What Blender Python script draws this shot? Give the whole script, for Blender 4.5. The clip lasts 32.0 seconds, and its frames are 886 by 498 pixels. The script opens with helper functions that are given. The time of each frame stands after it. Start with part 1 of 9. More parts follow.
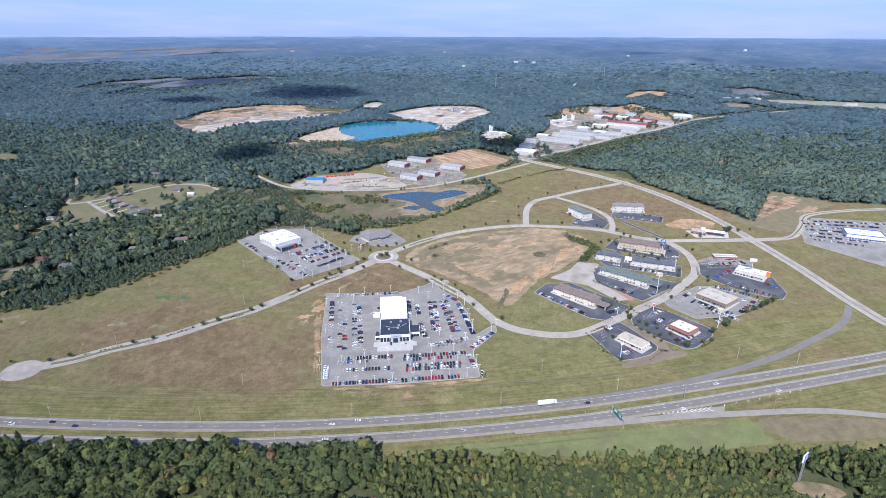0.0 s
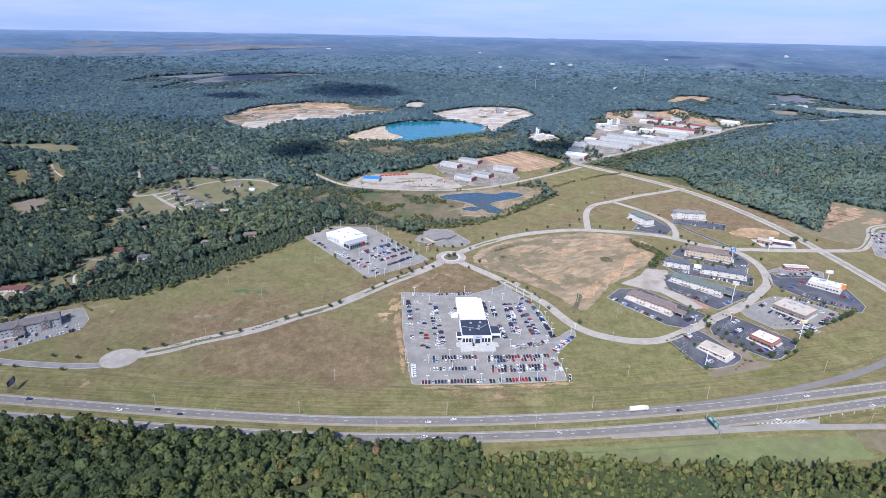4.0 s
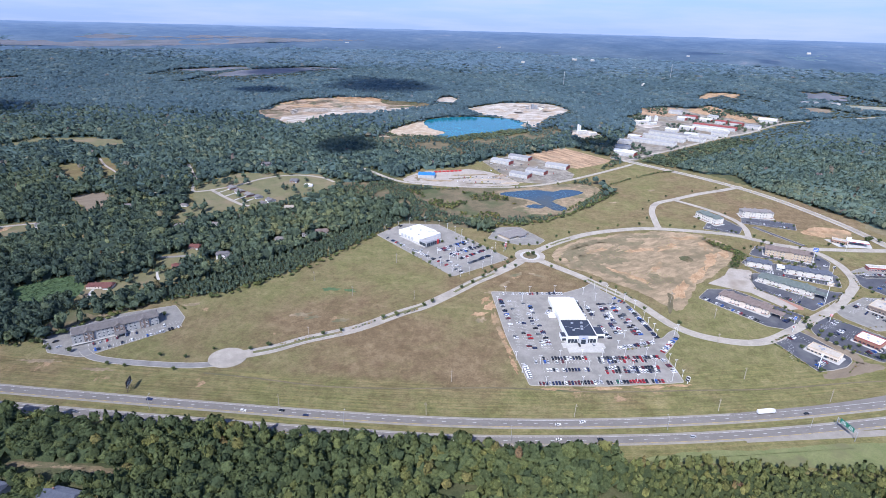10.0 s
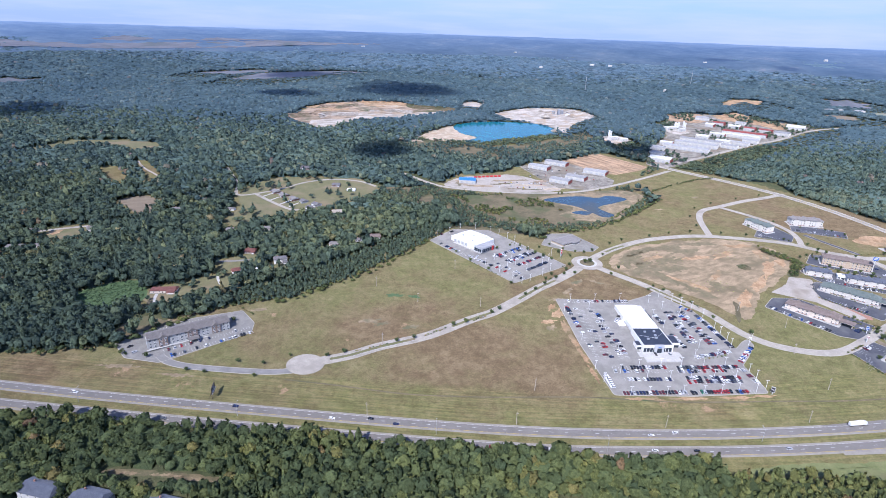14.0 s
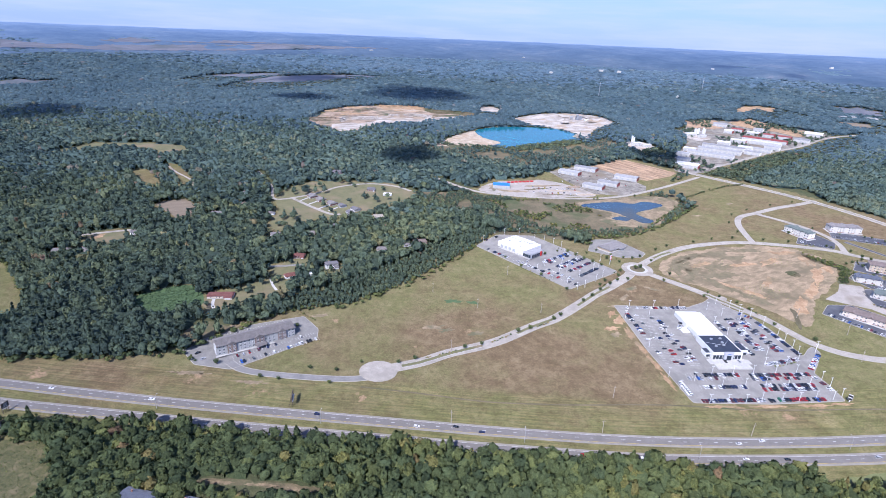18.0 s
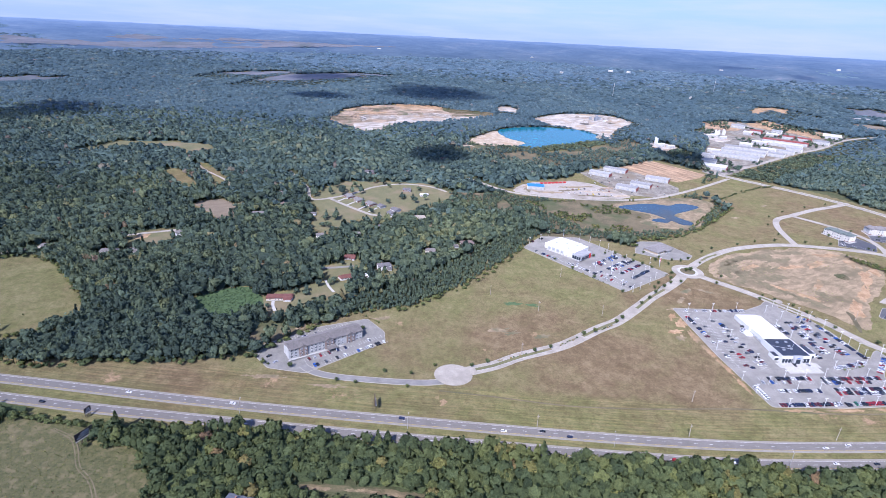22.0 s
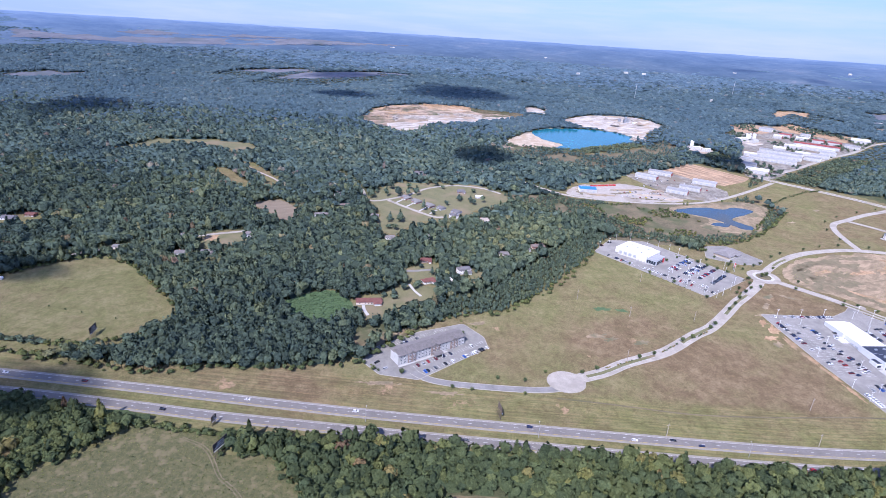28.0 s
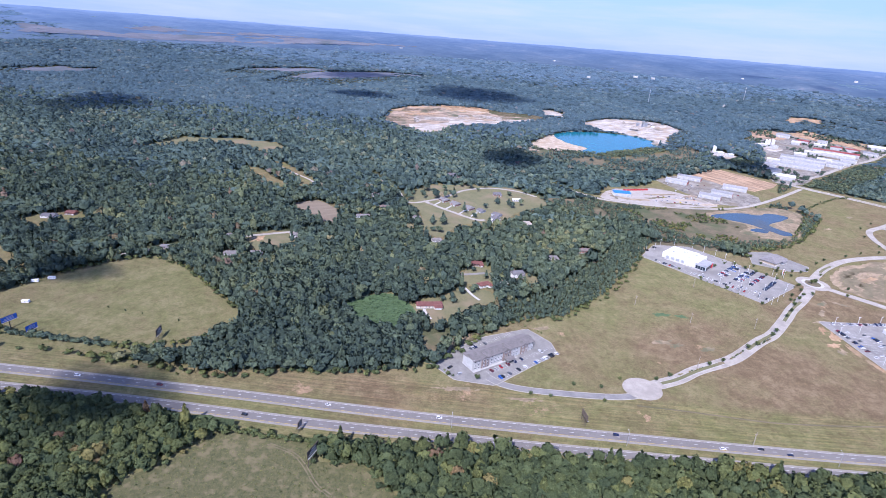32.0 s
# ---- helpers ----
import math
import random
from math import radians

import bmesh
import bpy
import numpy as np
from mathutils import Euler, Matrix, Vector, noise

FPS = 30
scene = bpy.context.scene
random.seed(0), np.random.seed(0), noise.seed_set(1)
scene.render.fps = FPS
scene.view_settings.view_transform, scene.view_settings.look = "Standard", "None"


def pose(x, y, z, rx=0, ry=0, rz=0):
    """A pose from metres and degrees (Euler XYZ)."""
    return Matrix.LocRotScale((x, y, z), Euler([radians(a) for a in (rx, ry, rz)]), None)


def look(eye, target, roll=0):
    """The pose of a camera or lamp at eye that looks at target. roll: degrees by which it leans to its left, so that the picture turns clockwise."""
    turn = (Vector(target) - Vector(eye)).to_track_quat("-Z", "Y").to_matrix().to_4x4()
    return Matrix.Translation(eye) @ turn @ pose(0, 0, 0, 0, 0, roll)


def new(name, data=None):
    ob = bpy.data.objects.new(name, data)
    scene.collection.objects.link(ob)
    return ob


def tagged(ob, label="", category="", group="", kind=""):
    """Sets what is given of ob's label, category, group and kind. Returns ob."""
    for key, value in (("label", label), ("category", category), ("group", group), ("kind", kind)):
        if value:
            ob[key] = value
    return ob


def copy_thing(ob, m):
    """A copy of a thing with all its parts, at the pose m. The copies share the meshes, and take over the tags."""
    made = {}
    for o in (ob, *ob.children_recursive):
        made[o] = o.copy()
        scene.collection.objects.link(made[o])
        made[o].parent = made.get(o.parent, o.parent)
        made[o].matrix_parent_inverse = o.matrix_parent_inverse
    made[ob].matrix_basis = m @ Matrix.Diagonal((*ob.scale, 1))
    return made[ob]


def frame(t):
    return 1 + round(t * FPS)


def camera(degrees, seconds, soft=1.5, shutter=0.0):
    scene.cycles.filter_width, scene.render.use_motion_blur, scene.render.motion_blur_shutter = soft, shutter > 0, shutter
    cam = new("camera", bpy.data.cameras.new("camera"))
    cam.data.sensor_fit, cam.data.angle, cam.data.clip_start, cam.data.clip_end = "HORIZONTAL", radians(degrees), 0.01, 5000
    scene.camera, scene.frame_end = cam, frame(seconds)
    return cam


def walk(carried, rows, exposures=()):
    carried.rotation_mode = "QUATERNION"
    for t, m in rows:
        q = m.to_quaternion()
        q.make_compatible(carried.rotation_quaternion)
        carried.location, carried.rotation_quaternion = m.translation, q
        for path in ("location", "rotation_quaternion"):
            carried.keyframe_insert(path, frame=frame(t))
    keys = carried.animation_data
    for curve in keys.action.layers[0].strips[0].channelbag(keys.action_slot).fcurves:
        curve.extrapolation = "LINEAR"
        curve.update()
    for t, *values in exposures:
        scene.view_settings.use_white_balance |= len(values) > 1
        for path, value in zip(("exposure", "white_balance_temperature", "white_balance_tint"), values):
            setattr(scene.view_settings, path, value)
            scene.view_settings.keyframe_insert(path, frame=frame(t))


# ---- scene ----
cam = camera(77.0, 32.0, soft=0.55)
PATH = [
    (0, (111.9, -70.3, 274.1), (107.22, 22.79, 237.94), 0.10),
    (0.5, (105.4, -71.8, 277.0), (92.95, 20.46, 240.6), 0.30),
    (1, (98.3, -72.0, 277.1), (82.90, 19.9, 240.69), 0.55),
    (1.5, (90.2, -73.0, 277.5), (73.41, 18.59, 241.02), 0.69),
    (2, (81.5, -74.0, 277.1), (65.33, 17.75, 240.76), 0.90),
    (2.5, (72.7, -75.2, 277.0), (60.44, 17.17, 240.72), 0.85),
    (4.5, (36.3, -80.6, 278.2), (28.88, 12.28, 241.87), 1.10),
    (5, (27.1, -81.4, 278.2), (20.03, 11.43, 241.79), 1.16),
    (6, (9.2, -82.0, 277.9), (2.22, 10.86, 241.32), 1.27),
    (9, (-42.9, -81.6, 278.0), (-50.08, 10.97, 240.80), 1.38),
    (11, (-79.0, -81.7, 277.7), (-86.43, 10.84, 240.56), 1.62),
    (13, (-115.7, -83.2, 277.9), (-123.30, 9.45, 241.11), 1.80),
    (16.5, (-180.4, -85.9, 276.9), (-187.17, 7.06, 240.74), 2.24),
    (19, (-226.9, -87.7, 276.0), (-232.97, 5.44, 240.16), 2.47),
    (21, (-264.4, -88.6, 276.0), (-269.90, 4.49, 239.88), 2.72),
    (23, (-301.8, -89.2, 275.4), (-306.64, 3.89, 239.36), 2.96),
    (25.5, (-348.0, -89.4, 274.7), (-352.23, 3.74, 238.45), 3.25),
    (28, (-393.5, -88.4, 273.3), (-397.13, 4.74, 237.10), 3.58),
    (30, (-430.7, -87.4, 271.4), (-433.59, 5.89, 235.37), 3.93),
    (32, (-468.5, -86.3, 268.8), (-470.80, 6.98, 232.87), 4.49),
]
walk(cam, [(t, look(eye, target, roll)) for t, eye, target, roll in PATH], exposures=[(0, 0.32, 6030, 13), (14, 0.43, 5920, 16.5), (32, 0.52, 5740, 25)])

# ---- light ----
SUN_FROM = Vector((-0.30, -0.95, 1.02)).normalized()
world = bpy.data.worlds.new("sky")
scene.world = world
world.use_nodes = True
wn, wl = world.node_tree.nodes, world.node_tree.links
wn.clear()
w_out, w_bg = wn.new("ShaderNodeOutputWorld"), wn.new("ShaderNodeBackground")
w_sky = wn.new("ShaderNodeTexSky")
w_sky.sky_type, w_sky.sun_disc = "NISHITA", False
w_sky.sun_elevation = math.asin(SUN_FROM.z)
w_sky.sun_rotation = math.atan2(SUN_FROM.x, SUN_FROM.y)
w_sky.air_density, w_sky.dust_density, w_sky.ozone_density, w_sky.altitude = 1.0, 0.35, 3.0, 300.0
w_co = wn.new("ShaderNodeTexCoord")
w_map = wn.new("ShaderNodeMapping")
w_map.inputs["Scale"].default_value = (1.5, 1.5, 15.0)
w_noise = wn.new("ShaderNodeTexNoise")
w_noise.inputs["Scale"].default_value, w_noise.inputs["Detail"].default_value, w_noise.inputs["Roughness"].default_value = 2.3, 7.0, 0.58
w_ramp = wn.new("ShaderNodeValToRGB")
w_ramp.color_ramp.elements[0].position, w_ramp.color_ramp.elements[0].color = 0.44, (0, 0, 0, 1)
w_ramp.color_ramp.elements[1].position, w_ramp.color_ramp.elements[1].color = 0.68, (0.60, 0.60, 0.60, 1)
w_mix = wn.new("ShaderNodeMixRGB")
w_mix.inputs[2].default_value = (3.4, 3.85, 5.1, 1)
w_tint = wn.new("ShaderNodeMixRGB")
w_tint.blend_type, w_tint.inputs[0].default_value, w_tint.inputs[2].default_value = "MULTIPLY", 1.0, (0.66, 0.78, 1.06, 1)
wl.new(w_co.outputs["Generated"], w_map.inputs["Vector"])
wl.new(w_map.outputs["Vector"], w_noise.inputs["Vector"])
wl.new(w_noise.outputs["Fac"], w_ramp.inputs["Fac"])
wl.new(w_ramp.outputs["Color"], w_mix.inputs[0])
wl.new(w_sky.outputs["Color"], w_tint.inputs[1])
w_sep, w_rng, w_haze = wn.new("ShaderNodeSeparateXYZ"), wn.new("ShaderNodeMapRange"), wn.new("ShaderNodeMixRGB")
w_rng.inputs[1].default_value, w_rng.inputs[2].default_value, w_rng.inputs[3].default_value, w_rng.inputs[4].default_value = 0.0, 0.5, 0.85, 0.0
w_haze.inputs[2].default_value = (1.85, 2.65, 4.75, 1)
wl.new(w_co.outputs["Generated"], w_sep.inputs[0])
wl.new(w_sep.outputs["Z"], w_rng.inputs[0])
wl.new(w_rng.outputs[0], w_haze.inputs[0])
wl.new(w_tint.outputs["Color"], w_haze.inputs[1])
wl.new(w_haze.outputs["Color"], w_mix.inputs[1])
wl.new(w_mix.outputs["Color"], w_bg.inputs["Color"])
w_bg.inputs["Strength"].default_value = 0.15
wl.new(w_bg.outputs["Background"], w_out.inputs["Surface"])
sun = new("sun", bpy.data.lights.new("sun", "SUN"))
sun.data.energy, sun.data.angle, sun.data.color = 3.9, radians(0.53), (1.0, 0.96, 0.90)
sun.matrix_world = look(SUN_FROM * 500, (0, 0, 0))


# ---- the lie of the land ----
def height(x, y):
    """Height of the ground: a long even slope that rises away from the highway, with hills far off."""
    x, y = np.asarray(x, float), np.asarray(y, float)
    u = np.maximum(y - 1700, 0)
    z = 0.05 * (np.clip(y, 60, 1700) - 600) + 0.05 * u + 3.0e-6 * u * u
    z = z + 24 * np.exp(-(((x + 760) / 330) ** 2 + ((y - 2150) / 230) ** 2))
    z = z + 12 * np.exp(-(((x + 1900) / 420) ** 2 + ((y - 2250) / 260) ** 2))
    z = z + 16 * np.exp(-(((x - 820) / 240) ** 2 + ((y - 2330) / 200) ** 2))
    far = np.clip((y - 1850) / 900, 0, 1)
    z = z + far * (6 * np.sin(x / 310 + y / 520) * np.sin(y / 240 - x / 900) + 4 * np.sin(x / 130 - 1.3) * np.sin(y / 170 + x / 400))
    reach = np.hypot(x + 180, y + 85)
    s = np.clip((reach - 2300) / 2300, 0, 1)
    s = s * s * (3 - 2 * s)
    z = z * (1 - s) + s * (276 - 0.0096 * reach)
    return z


def ground_at(x, y, up=0.0):
    return float(height(x, y)) + up


# ---- materials ----
MATS = {}


def node_mat(name):
    m = bpy.data.materials.new(name)
    m.use_nodes = True
    MATS[name] = m
    return m, m.node_tree.nodes, m.node_tree.links, m.node_tree.nodes["Principled BSDF"]


def ramp_of(nodes, stops):
    r = nodes.new("ShaderNodeValToRGB")
    e = r.color_ramp.elements
    while len(e) < len(stops):
        e.new(0.5)
    for el, (p, c) in zip(e, stops):
        el.position, el.color = p, (*c, 1)
    return r


def surface(name, dark, light, size=2.0, fine=0.2, rough=0.8, metal=0.0, bump=0.0, stain=None, spread=0.35, vary=0.0, coords="position", swirl=0.0, stretch=None):
    """A surface with broad blotches (size, metres), fine grain, an optional third stain colour and bump."""
    m, n, l, b = node_mat(name)
    if coords == "position":
        src = n.new("ShaderNodeNewGeometry").outputs["Position"]
    else:
        src = n.new("ShaderNodeTexCoord").outputs["Object"]
    big, small = n.new("ShaderNodeTexNoise"), n.new("ShaderNodeTexNoise")
    for t, s, d in ((big, size, 5.0), (small, fine, 3.0)):
        t.inputs["Scale"].default_value, t.inputs["Detail"].default_value = 1.0 / s, d + 3
        t.inputs["Roughness"].default_value = 0.68
        l.new(src, t.inputs["Vector"])
    big.inputs["Distortion"].default_value = swirl
    if stretch:
        along = n.new("ShaderNodeMapping")
        along.vector_type = "TEXTURE"
        along.inputs["Rotation"].default_value = (0, 0, radians(stretch[0]))
        along.inputs["Scale"].default_value = (stretch[1], 1, 1)
        l.new(src, along.inputs["Vector"])
        l.new(along.outputs["Vector"], big.inputs["Vector"])
    mid = tuple((a + c) / 2 for a, c in zip(dark, light))
    r1 = ramp_of(n, [(0.5 - spread / 2, dark), (0.5, mid), (0.5 + spread / 2, light)])
    l.new(big.outputs["Fac"], r1.inputs["Fac"])
    grain = n.new("ShaderNodeMixRGB")
    grain.blend_type, grain.inputs[0].default_value = "OVERLAY", 0.6
    l.new(r1.outputs["Color"], grain.inputs[1])
    l.new(small.outputs["Fac"], grain.inputs[2])
    col = grain.outputs["Color"]
    if stain:
        patch = n.new("ShaderNodeTexNoise")
        patch.inputs["Scale"].default_value, patch.inputs["Detail"].default_value = 0.37 / size, 6.0
        l.new(src, patch.inputs["Vector"])
        r2 = ramp_of(n, [(0.52, (0, 0, 0)), (0.66, (1, 1, 1))])
        l.new(patch.outputs["Fac"], r2.inputs["Fac"])
        mx = n.new("ShaderNodeMixRGB")
        mx.inputs[2].default_value = (*stain, 1)
        l.new(r2.outputs["Color"], mx.inputs[0])
        l.new(col, mx.inputs[1])
        col = mx.outputs["Color"]
    if vary:
        info = n.new("ShaderNodeObjectInfo")
        hsv = n.new("ShaderNodeHueSaturation")
        mr = n.new("ShaderNodeMapRange")
        mr.inputs[3].default_value, mr.inputs[4].default_value = 1 - vary, 1 + vary
        l.new(info.outputs["Random"], mr.inputs[0])
        l.new(mr.outputs[0], hsv.inputs["Value"])
        l.new(col, hsv.inputs["Color"])
        col = hsv.outputs["Color"]
    l.new(col, b.inputs["Base Color"])
    b.inputs["Roughness"].default_value, b.inputs["Metallic"].default_value = rough, metal
    b.inputs["Diffuse Roughness"].default_value = 1.0 if rough > 0.8 else 0.3
    if bump:
        bp = n.new("ShaderNodeBump")
        bp.inputs["Strength"].default_value, bp.inputs["Distance"].default_value = 0.6, bump
        l.new(small.outputs["Fac"], bp.inputs["Height"])
        l.new(bp.outputs["Normal"], b.inputs["Normal"])
    return m


def ground_material():
    """Mown and dry grass, with the earthy floor of the woods where the trees stand."""
    m, n, l, b = node_mat("meadow")
    src = n.new("ShaderNodeNewGeometry").outputs["Position"]

    def noisy(scale, detail, rough=0.6, stretch=None):
        t = n.new("ShaderNodeTexNoise")
        t.inputs["Scale"].default_value, t.inputs["Detail"].default_value, t.inputs["Roughness"].default_value = scale, detail, rough
        if stretch:
            mp = n.new("ShaderNodeMapping")
            mp.inputs["Scale"].default_value = stretch
            l.new(src, mp.inputs["Vector"])
            l.new(mp.outputs["Vector"], t.inputs["Vector"])
        else:
            l.new(src, t.inputs["Vector"])
        return t.outputs["Fac"]

    def attr(name):
        a = n.new("ShaderNodeAttribute")
        a.attribute_name = name
        return a.outputs["Fac"]

    def mixed(fac, one, two, kind="MIX"):
        x = n.new("ShaderNodeMixRGB")
        x.blend_type = kind
        for sock, v in zip(x.inputs, (fac, one, two)):
            if isinstance(v, bpy.types.NodeSocket):
                l.new(v, sock)
            else:
                sock.default_value = v if isinstance(v, float) else (*v, 1)
        return x.outputs["Color"]

    def ramped(fac, stops):
        r = ramp_of(n, stops)
        l.new(fac, r.inputs["Fac"])
        return r.outputs["Color"]

    def plus(a, c):
        x = n.new("ShaderNodeMath")
        l.new(a, x.inputs[0])
        if isinstance(c, bpy.types.NodeSocket):
            l.new(c, x.inputs[1])
        else:
            x.inputs[1].default_value = c
        return x.outputs[0]

    green = ramped(noisy(0.045, 10.0, 0.78), [(0.30, (0.110, 0.114, 0.048)), (0.45, (0.149, 0.144, 0.064)), (0.55, (0.177, 0.162, 0.079)), (0.70, (0.227, 0.198, 0.106))])
    brown = ramped(noisy(0.06, 10.0, 0.72), [(0.30, (0.122, 0.090, 0.052)), (0.5, (0.169, 0.126, 0.075)), (0.70, (0.230, 0.177, 0.108))])
    dryness = plus(attr("dry"), noisy(0.016, 9.0, 0.7))
    grass = mixed(ramped(dryness, [(0.38, (0, 0, 0)), (0.70, (1, 1, 1))]), green, brown)
    along = n.new("ShaderNodeCombineXYZ")
    sx = n.new("ShaderNodeSeparateXYZ")
    l.new(src, sx.inputs[0])
    slow = n.new("ShaderNodeMath")
    slow.operation = "MULTIPLY"
    slow.inputs[1].default_value = 0.035
    l.new(sx.outputs["X"], slow.inputs[0])
    l.new(attr("offset"), along.inputs["X"])
    l.new(slow.outputs[0], along.inputs["Y"])
    band = n.new("ShaderNodeTexNoise")
    band.inputs["Scale"].default_value, band.inputs["Detail"].default_value, band.inputs["Roughness"].default_value = 0.5, 5.0, 0.6
    l.new(along.outputs[0], band.inputs["Vector"])
    streak = ramped(band.outputs["Fac"], [(0.36, (0.76, 0.80, 0.72)), (0.5, (0.99, 0.99, 0.97)), (0.64, (1.24, 1.18, 1.10))])
    grass = mixed(plus(attr("mown"), 0.0), grass, mixed(1.0, grass, streak, "MULTIPLY"))
    bare = ramped(plus(attr("scuffed"), noisy(0.055, 10.0, 0.78)), [(0.66, (0, 0, 0)), (0.72, (1, 1, 1))])
    grass = mixed(bare, grass, (0.30, 0.21, 0.13))
    floor = ramped(noisy(0.06, 6.0), [(0.3, (0.056, 0.070, 0.036)), (0.7, (0.105, 0.106, 0.058))])
    wood = ramped(plus(attr("wood"), 0.0), [(0.35, (0, 0, 0)), (0.65, (1, 1, 1))])
    col = mixed(wood, grass, floor)
    clump = ramped(noisy(0.16, 7.0, 0.8), [(0.34, (0.74, 0.70, 0.67)), (0.46, (0.94, 0.93, 0.92)), (0.55, (1.06, 1.06, 1.04)), (0.68, (1.26, 1.22, 1.16))])
    col = mixed(0.9, col, clump, "MULTIPLY")
    tuft = noisy(0.9, 4.0, 0.75)
    col = mixed(0.8, col, ramped(tuft, [(0.30, (0.30, 0.30, 0.30)), (0.70, (0.70, 0.70, 0.70))]), "OVERLAY")
    l.new(col, b.inputs["Base Color"])
    b.inputs["Roughness"].default_value, b.inputs["Diffuse Roughness"].default_value = 0.95, 1.0
    b.inputs["Specular IOR Level"].default_value = 0.05
    bp = n.new("ShaderNodeBump")
    bp.inputs["Strength"].default_value, bp.inputs["Distance"].default_value = 0.5, 0.4
    l.new(tuft, bp.inputs["Height"])
    l.new(bp.outputs["Normal"], b.inputs["Normal"])
    return m


def leaf_material(name, stops, light=1.0, vary=(0.78, 1.28), clump=1.6, leaf=0.45, relief=0.7):
    """Foliage: the tree's own tint picks the hue; each clump, sprays of leaves (clump, metres) and leaf grain vary it, with relief."""
    m, n, l, b = node_mat(name)
    a = n.new("ShaderNodeAttribute")
    a.attribute_name = "tint"
    r = ramp_of(n, [(p, tuple(v * light for v in c)) for p, c in stops])
    l.new(a.outputs["Fac"], r.inputs["Fac"])
    geo = n.new("ShaderNodeNewGeometry")
    mr = n.new("ShaderNodeMapRange")
    mr.inputs[3].default_value, mr.inputs[4].default_value = vary
    l.new(geo.outputs["Random Per Island"], mr.inputs[0])
    hsv = n.new("ShaderNodeHueSaturation")
    l.new(mr.outputs[0], hsv.inputs["Value"])
    l.new(r.outputs["Color"], hsv.inputs["Color"])
    sprays, grain = n.new("ShaderNodeTexNoise"), n.new("ShaderNodeTexNoise")
    for t, size, detail in ((sprays, clump, 3.0), (grain, leaf, 2.0)):
        t.inputs["Scale"].default_value, t.inputs["Detail"].default_value, t.inputs["Roughness"].default_value = 1.0 / size, detail, 0.65
        l.new(geo.outputs["Position"], t.inputs["Vector"])
    both_noise = n.new("ShaderNodeMath")
    both_noise.operation = "ADD"
    l.new(sprays.outputs["Fac"], both_noise.inputs[0])
    l.new(grain.outputs["Fac"], both_noise.inputs[1])
    tone = ramp_of(n, [(0.36, (0.60, 0.64, 0.64)), (0.50, (1.0, 1.0, 1.0)), (0.64, (1.44, 1.38, 1.22))])
    half = n.new("ShaderNodeMath")
    half.operation, half.inputs[1].default_value = "MULTIPLY", 0.5
    l.new(both_noise.outputs[0], half.inputs[0])
    l.new(half.outputs[0], tone.inputs["Fac"])
    col = n.new("ShaderNodeMixRGB")
    col.blend_type, col.inputs[0].default_value = "MULTIPLY", 1.0
    l.new(hsv.outputs["Color"], col.inputs[1])
    l.new(tone.outputs["Color"], col.inputs[2])
    bp = n.new("ShaderNodeBump")
    bp.inputs["Strength"].default_value, bp.inputs["Distance"].default_value = 0.9, relief
    l.new(half.outputs[0], bp.inputs["Height"])
    l.new(bp.outputs["Normal"], b.inputs["Normal"])
    l.new(col.outputs["Color"], b.inputs["Base Color"])
    b.inputs["Roughness"].default_value, b.inputs["Diffuse Roughness"].default_value = 0.8, 1.0
    b.inputs["Specular IOR Level"].default_value = 0.1
    thin, both = n.new("ShaderNodeBsdfTranslucent"), n.new("ShaderNodeMixShader")
    both.inputs[0].default_value = 0.4
    l.new(col.outputs["Color"], thin.inputs["Color"])
    l.new(b.outputs[0], both.inputs[1])
    l.new(thin.outputs[0], both.inputs[2])
    l.new(both.outputs[0], n["Material Output"].inputs["Surface"])
    return m


LEAF_STOPS = [(0.0, (0.066, 0.092, 0.050)), (0.3, (0.104, 0.134, 0.062)), (0.6, (0.150, 0.174, 0.068)), (0.82, (0.215, 0.215, 0.078)), (0.93, (0.235, 0.175, 0.088)), (1.0, (0.205, 0.128, 0.098))]
# Middle and back leaves turn bluer by steps: distance haze put into the colour.
MID_HAZE_STOPS = [(0.0, (0.069, 0.101, 0.083)), (0.3, (0.105, 0.144, 0.102)), (0.6, (0.148, 0.184, 0.110)), (0.82, (0.211, 0.230, 0.119)), (0.93, (0.241, 0.202, 0.121)), (1.0, (0.216, 0.156, 0.127))]
BACK_HAZE_STOPS = [(0.0, (0.067, 0.104, 0.102)), (0.3, (0.099, 0.145, 0.124)), (0.6, (0.141, 0.185, 0.137)), (0.82, (0.201, 0.228, 0.150)), (0.93, (0.221, 0.198, 0.158)), (1.0, (0.201, 0.160, 0.161))]
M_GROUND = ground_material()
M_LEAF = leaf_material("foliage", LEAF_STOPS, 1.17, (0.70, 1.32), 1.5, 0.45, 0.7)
M_LEAF_MID = leaf_material("middle_foliage_hazed", MID_HAZE_STOPS, 1.22, (0.72, 1.30), 1.9, 0.6, 0.9)
M_LEAF_BACK = leaf_material("back_foliage_hazed", BACK_HAZE_STOPS, 1.27, (0.76, 1.26), 3.0, 1.1, 1.4)
# Blue-green leaf colours with air haze painted in, stronger in the distant set.
M_LEAF_FAR = leaf_material("far_foliage_hazed", [(0.0, (0.084, 0.139, 0.172)), (0.5, (0.122, 0.185, 0.207)), (0.85, (0.176, 0.228, 0.222)), (1.0, (0.199, 0.196, 0.200))], 1.0, (0.72, 1.32), 4.5, 1.8, 2.0)
M_LEAF_DIST = leaf_material("distant_foliage_hazed", [(0.0, (0.119, 0.195, 0.264)), (0.5, (0.159, 0.233, 0.295)), (1.0, (0.211, 0.271, 0.307))], 1.0, (0.76, 1.28), 7.0, 3.0, 3.0)
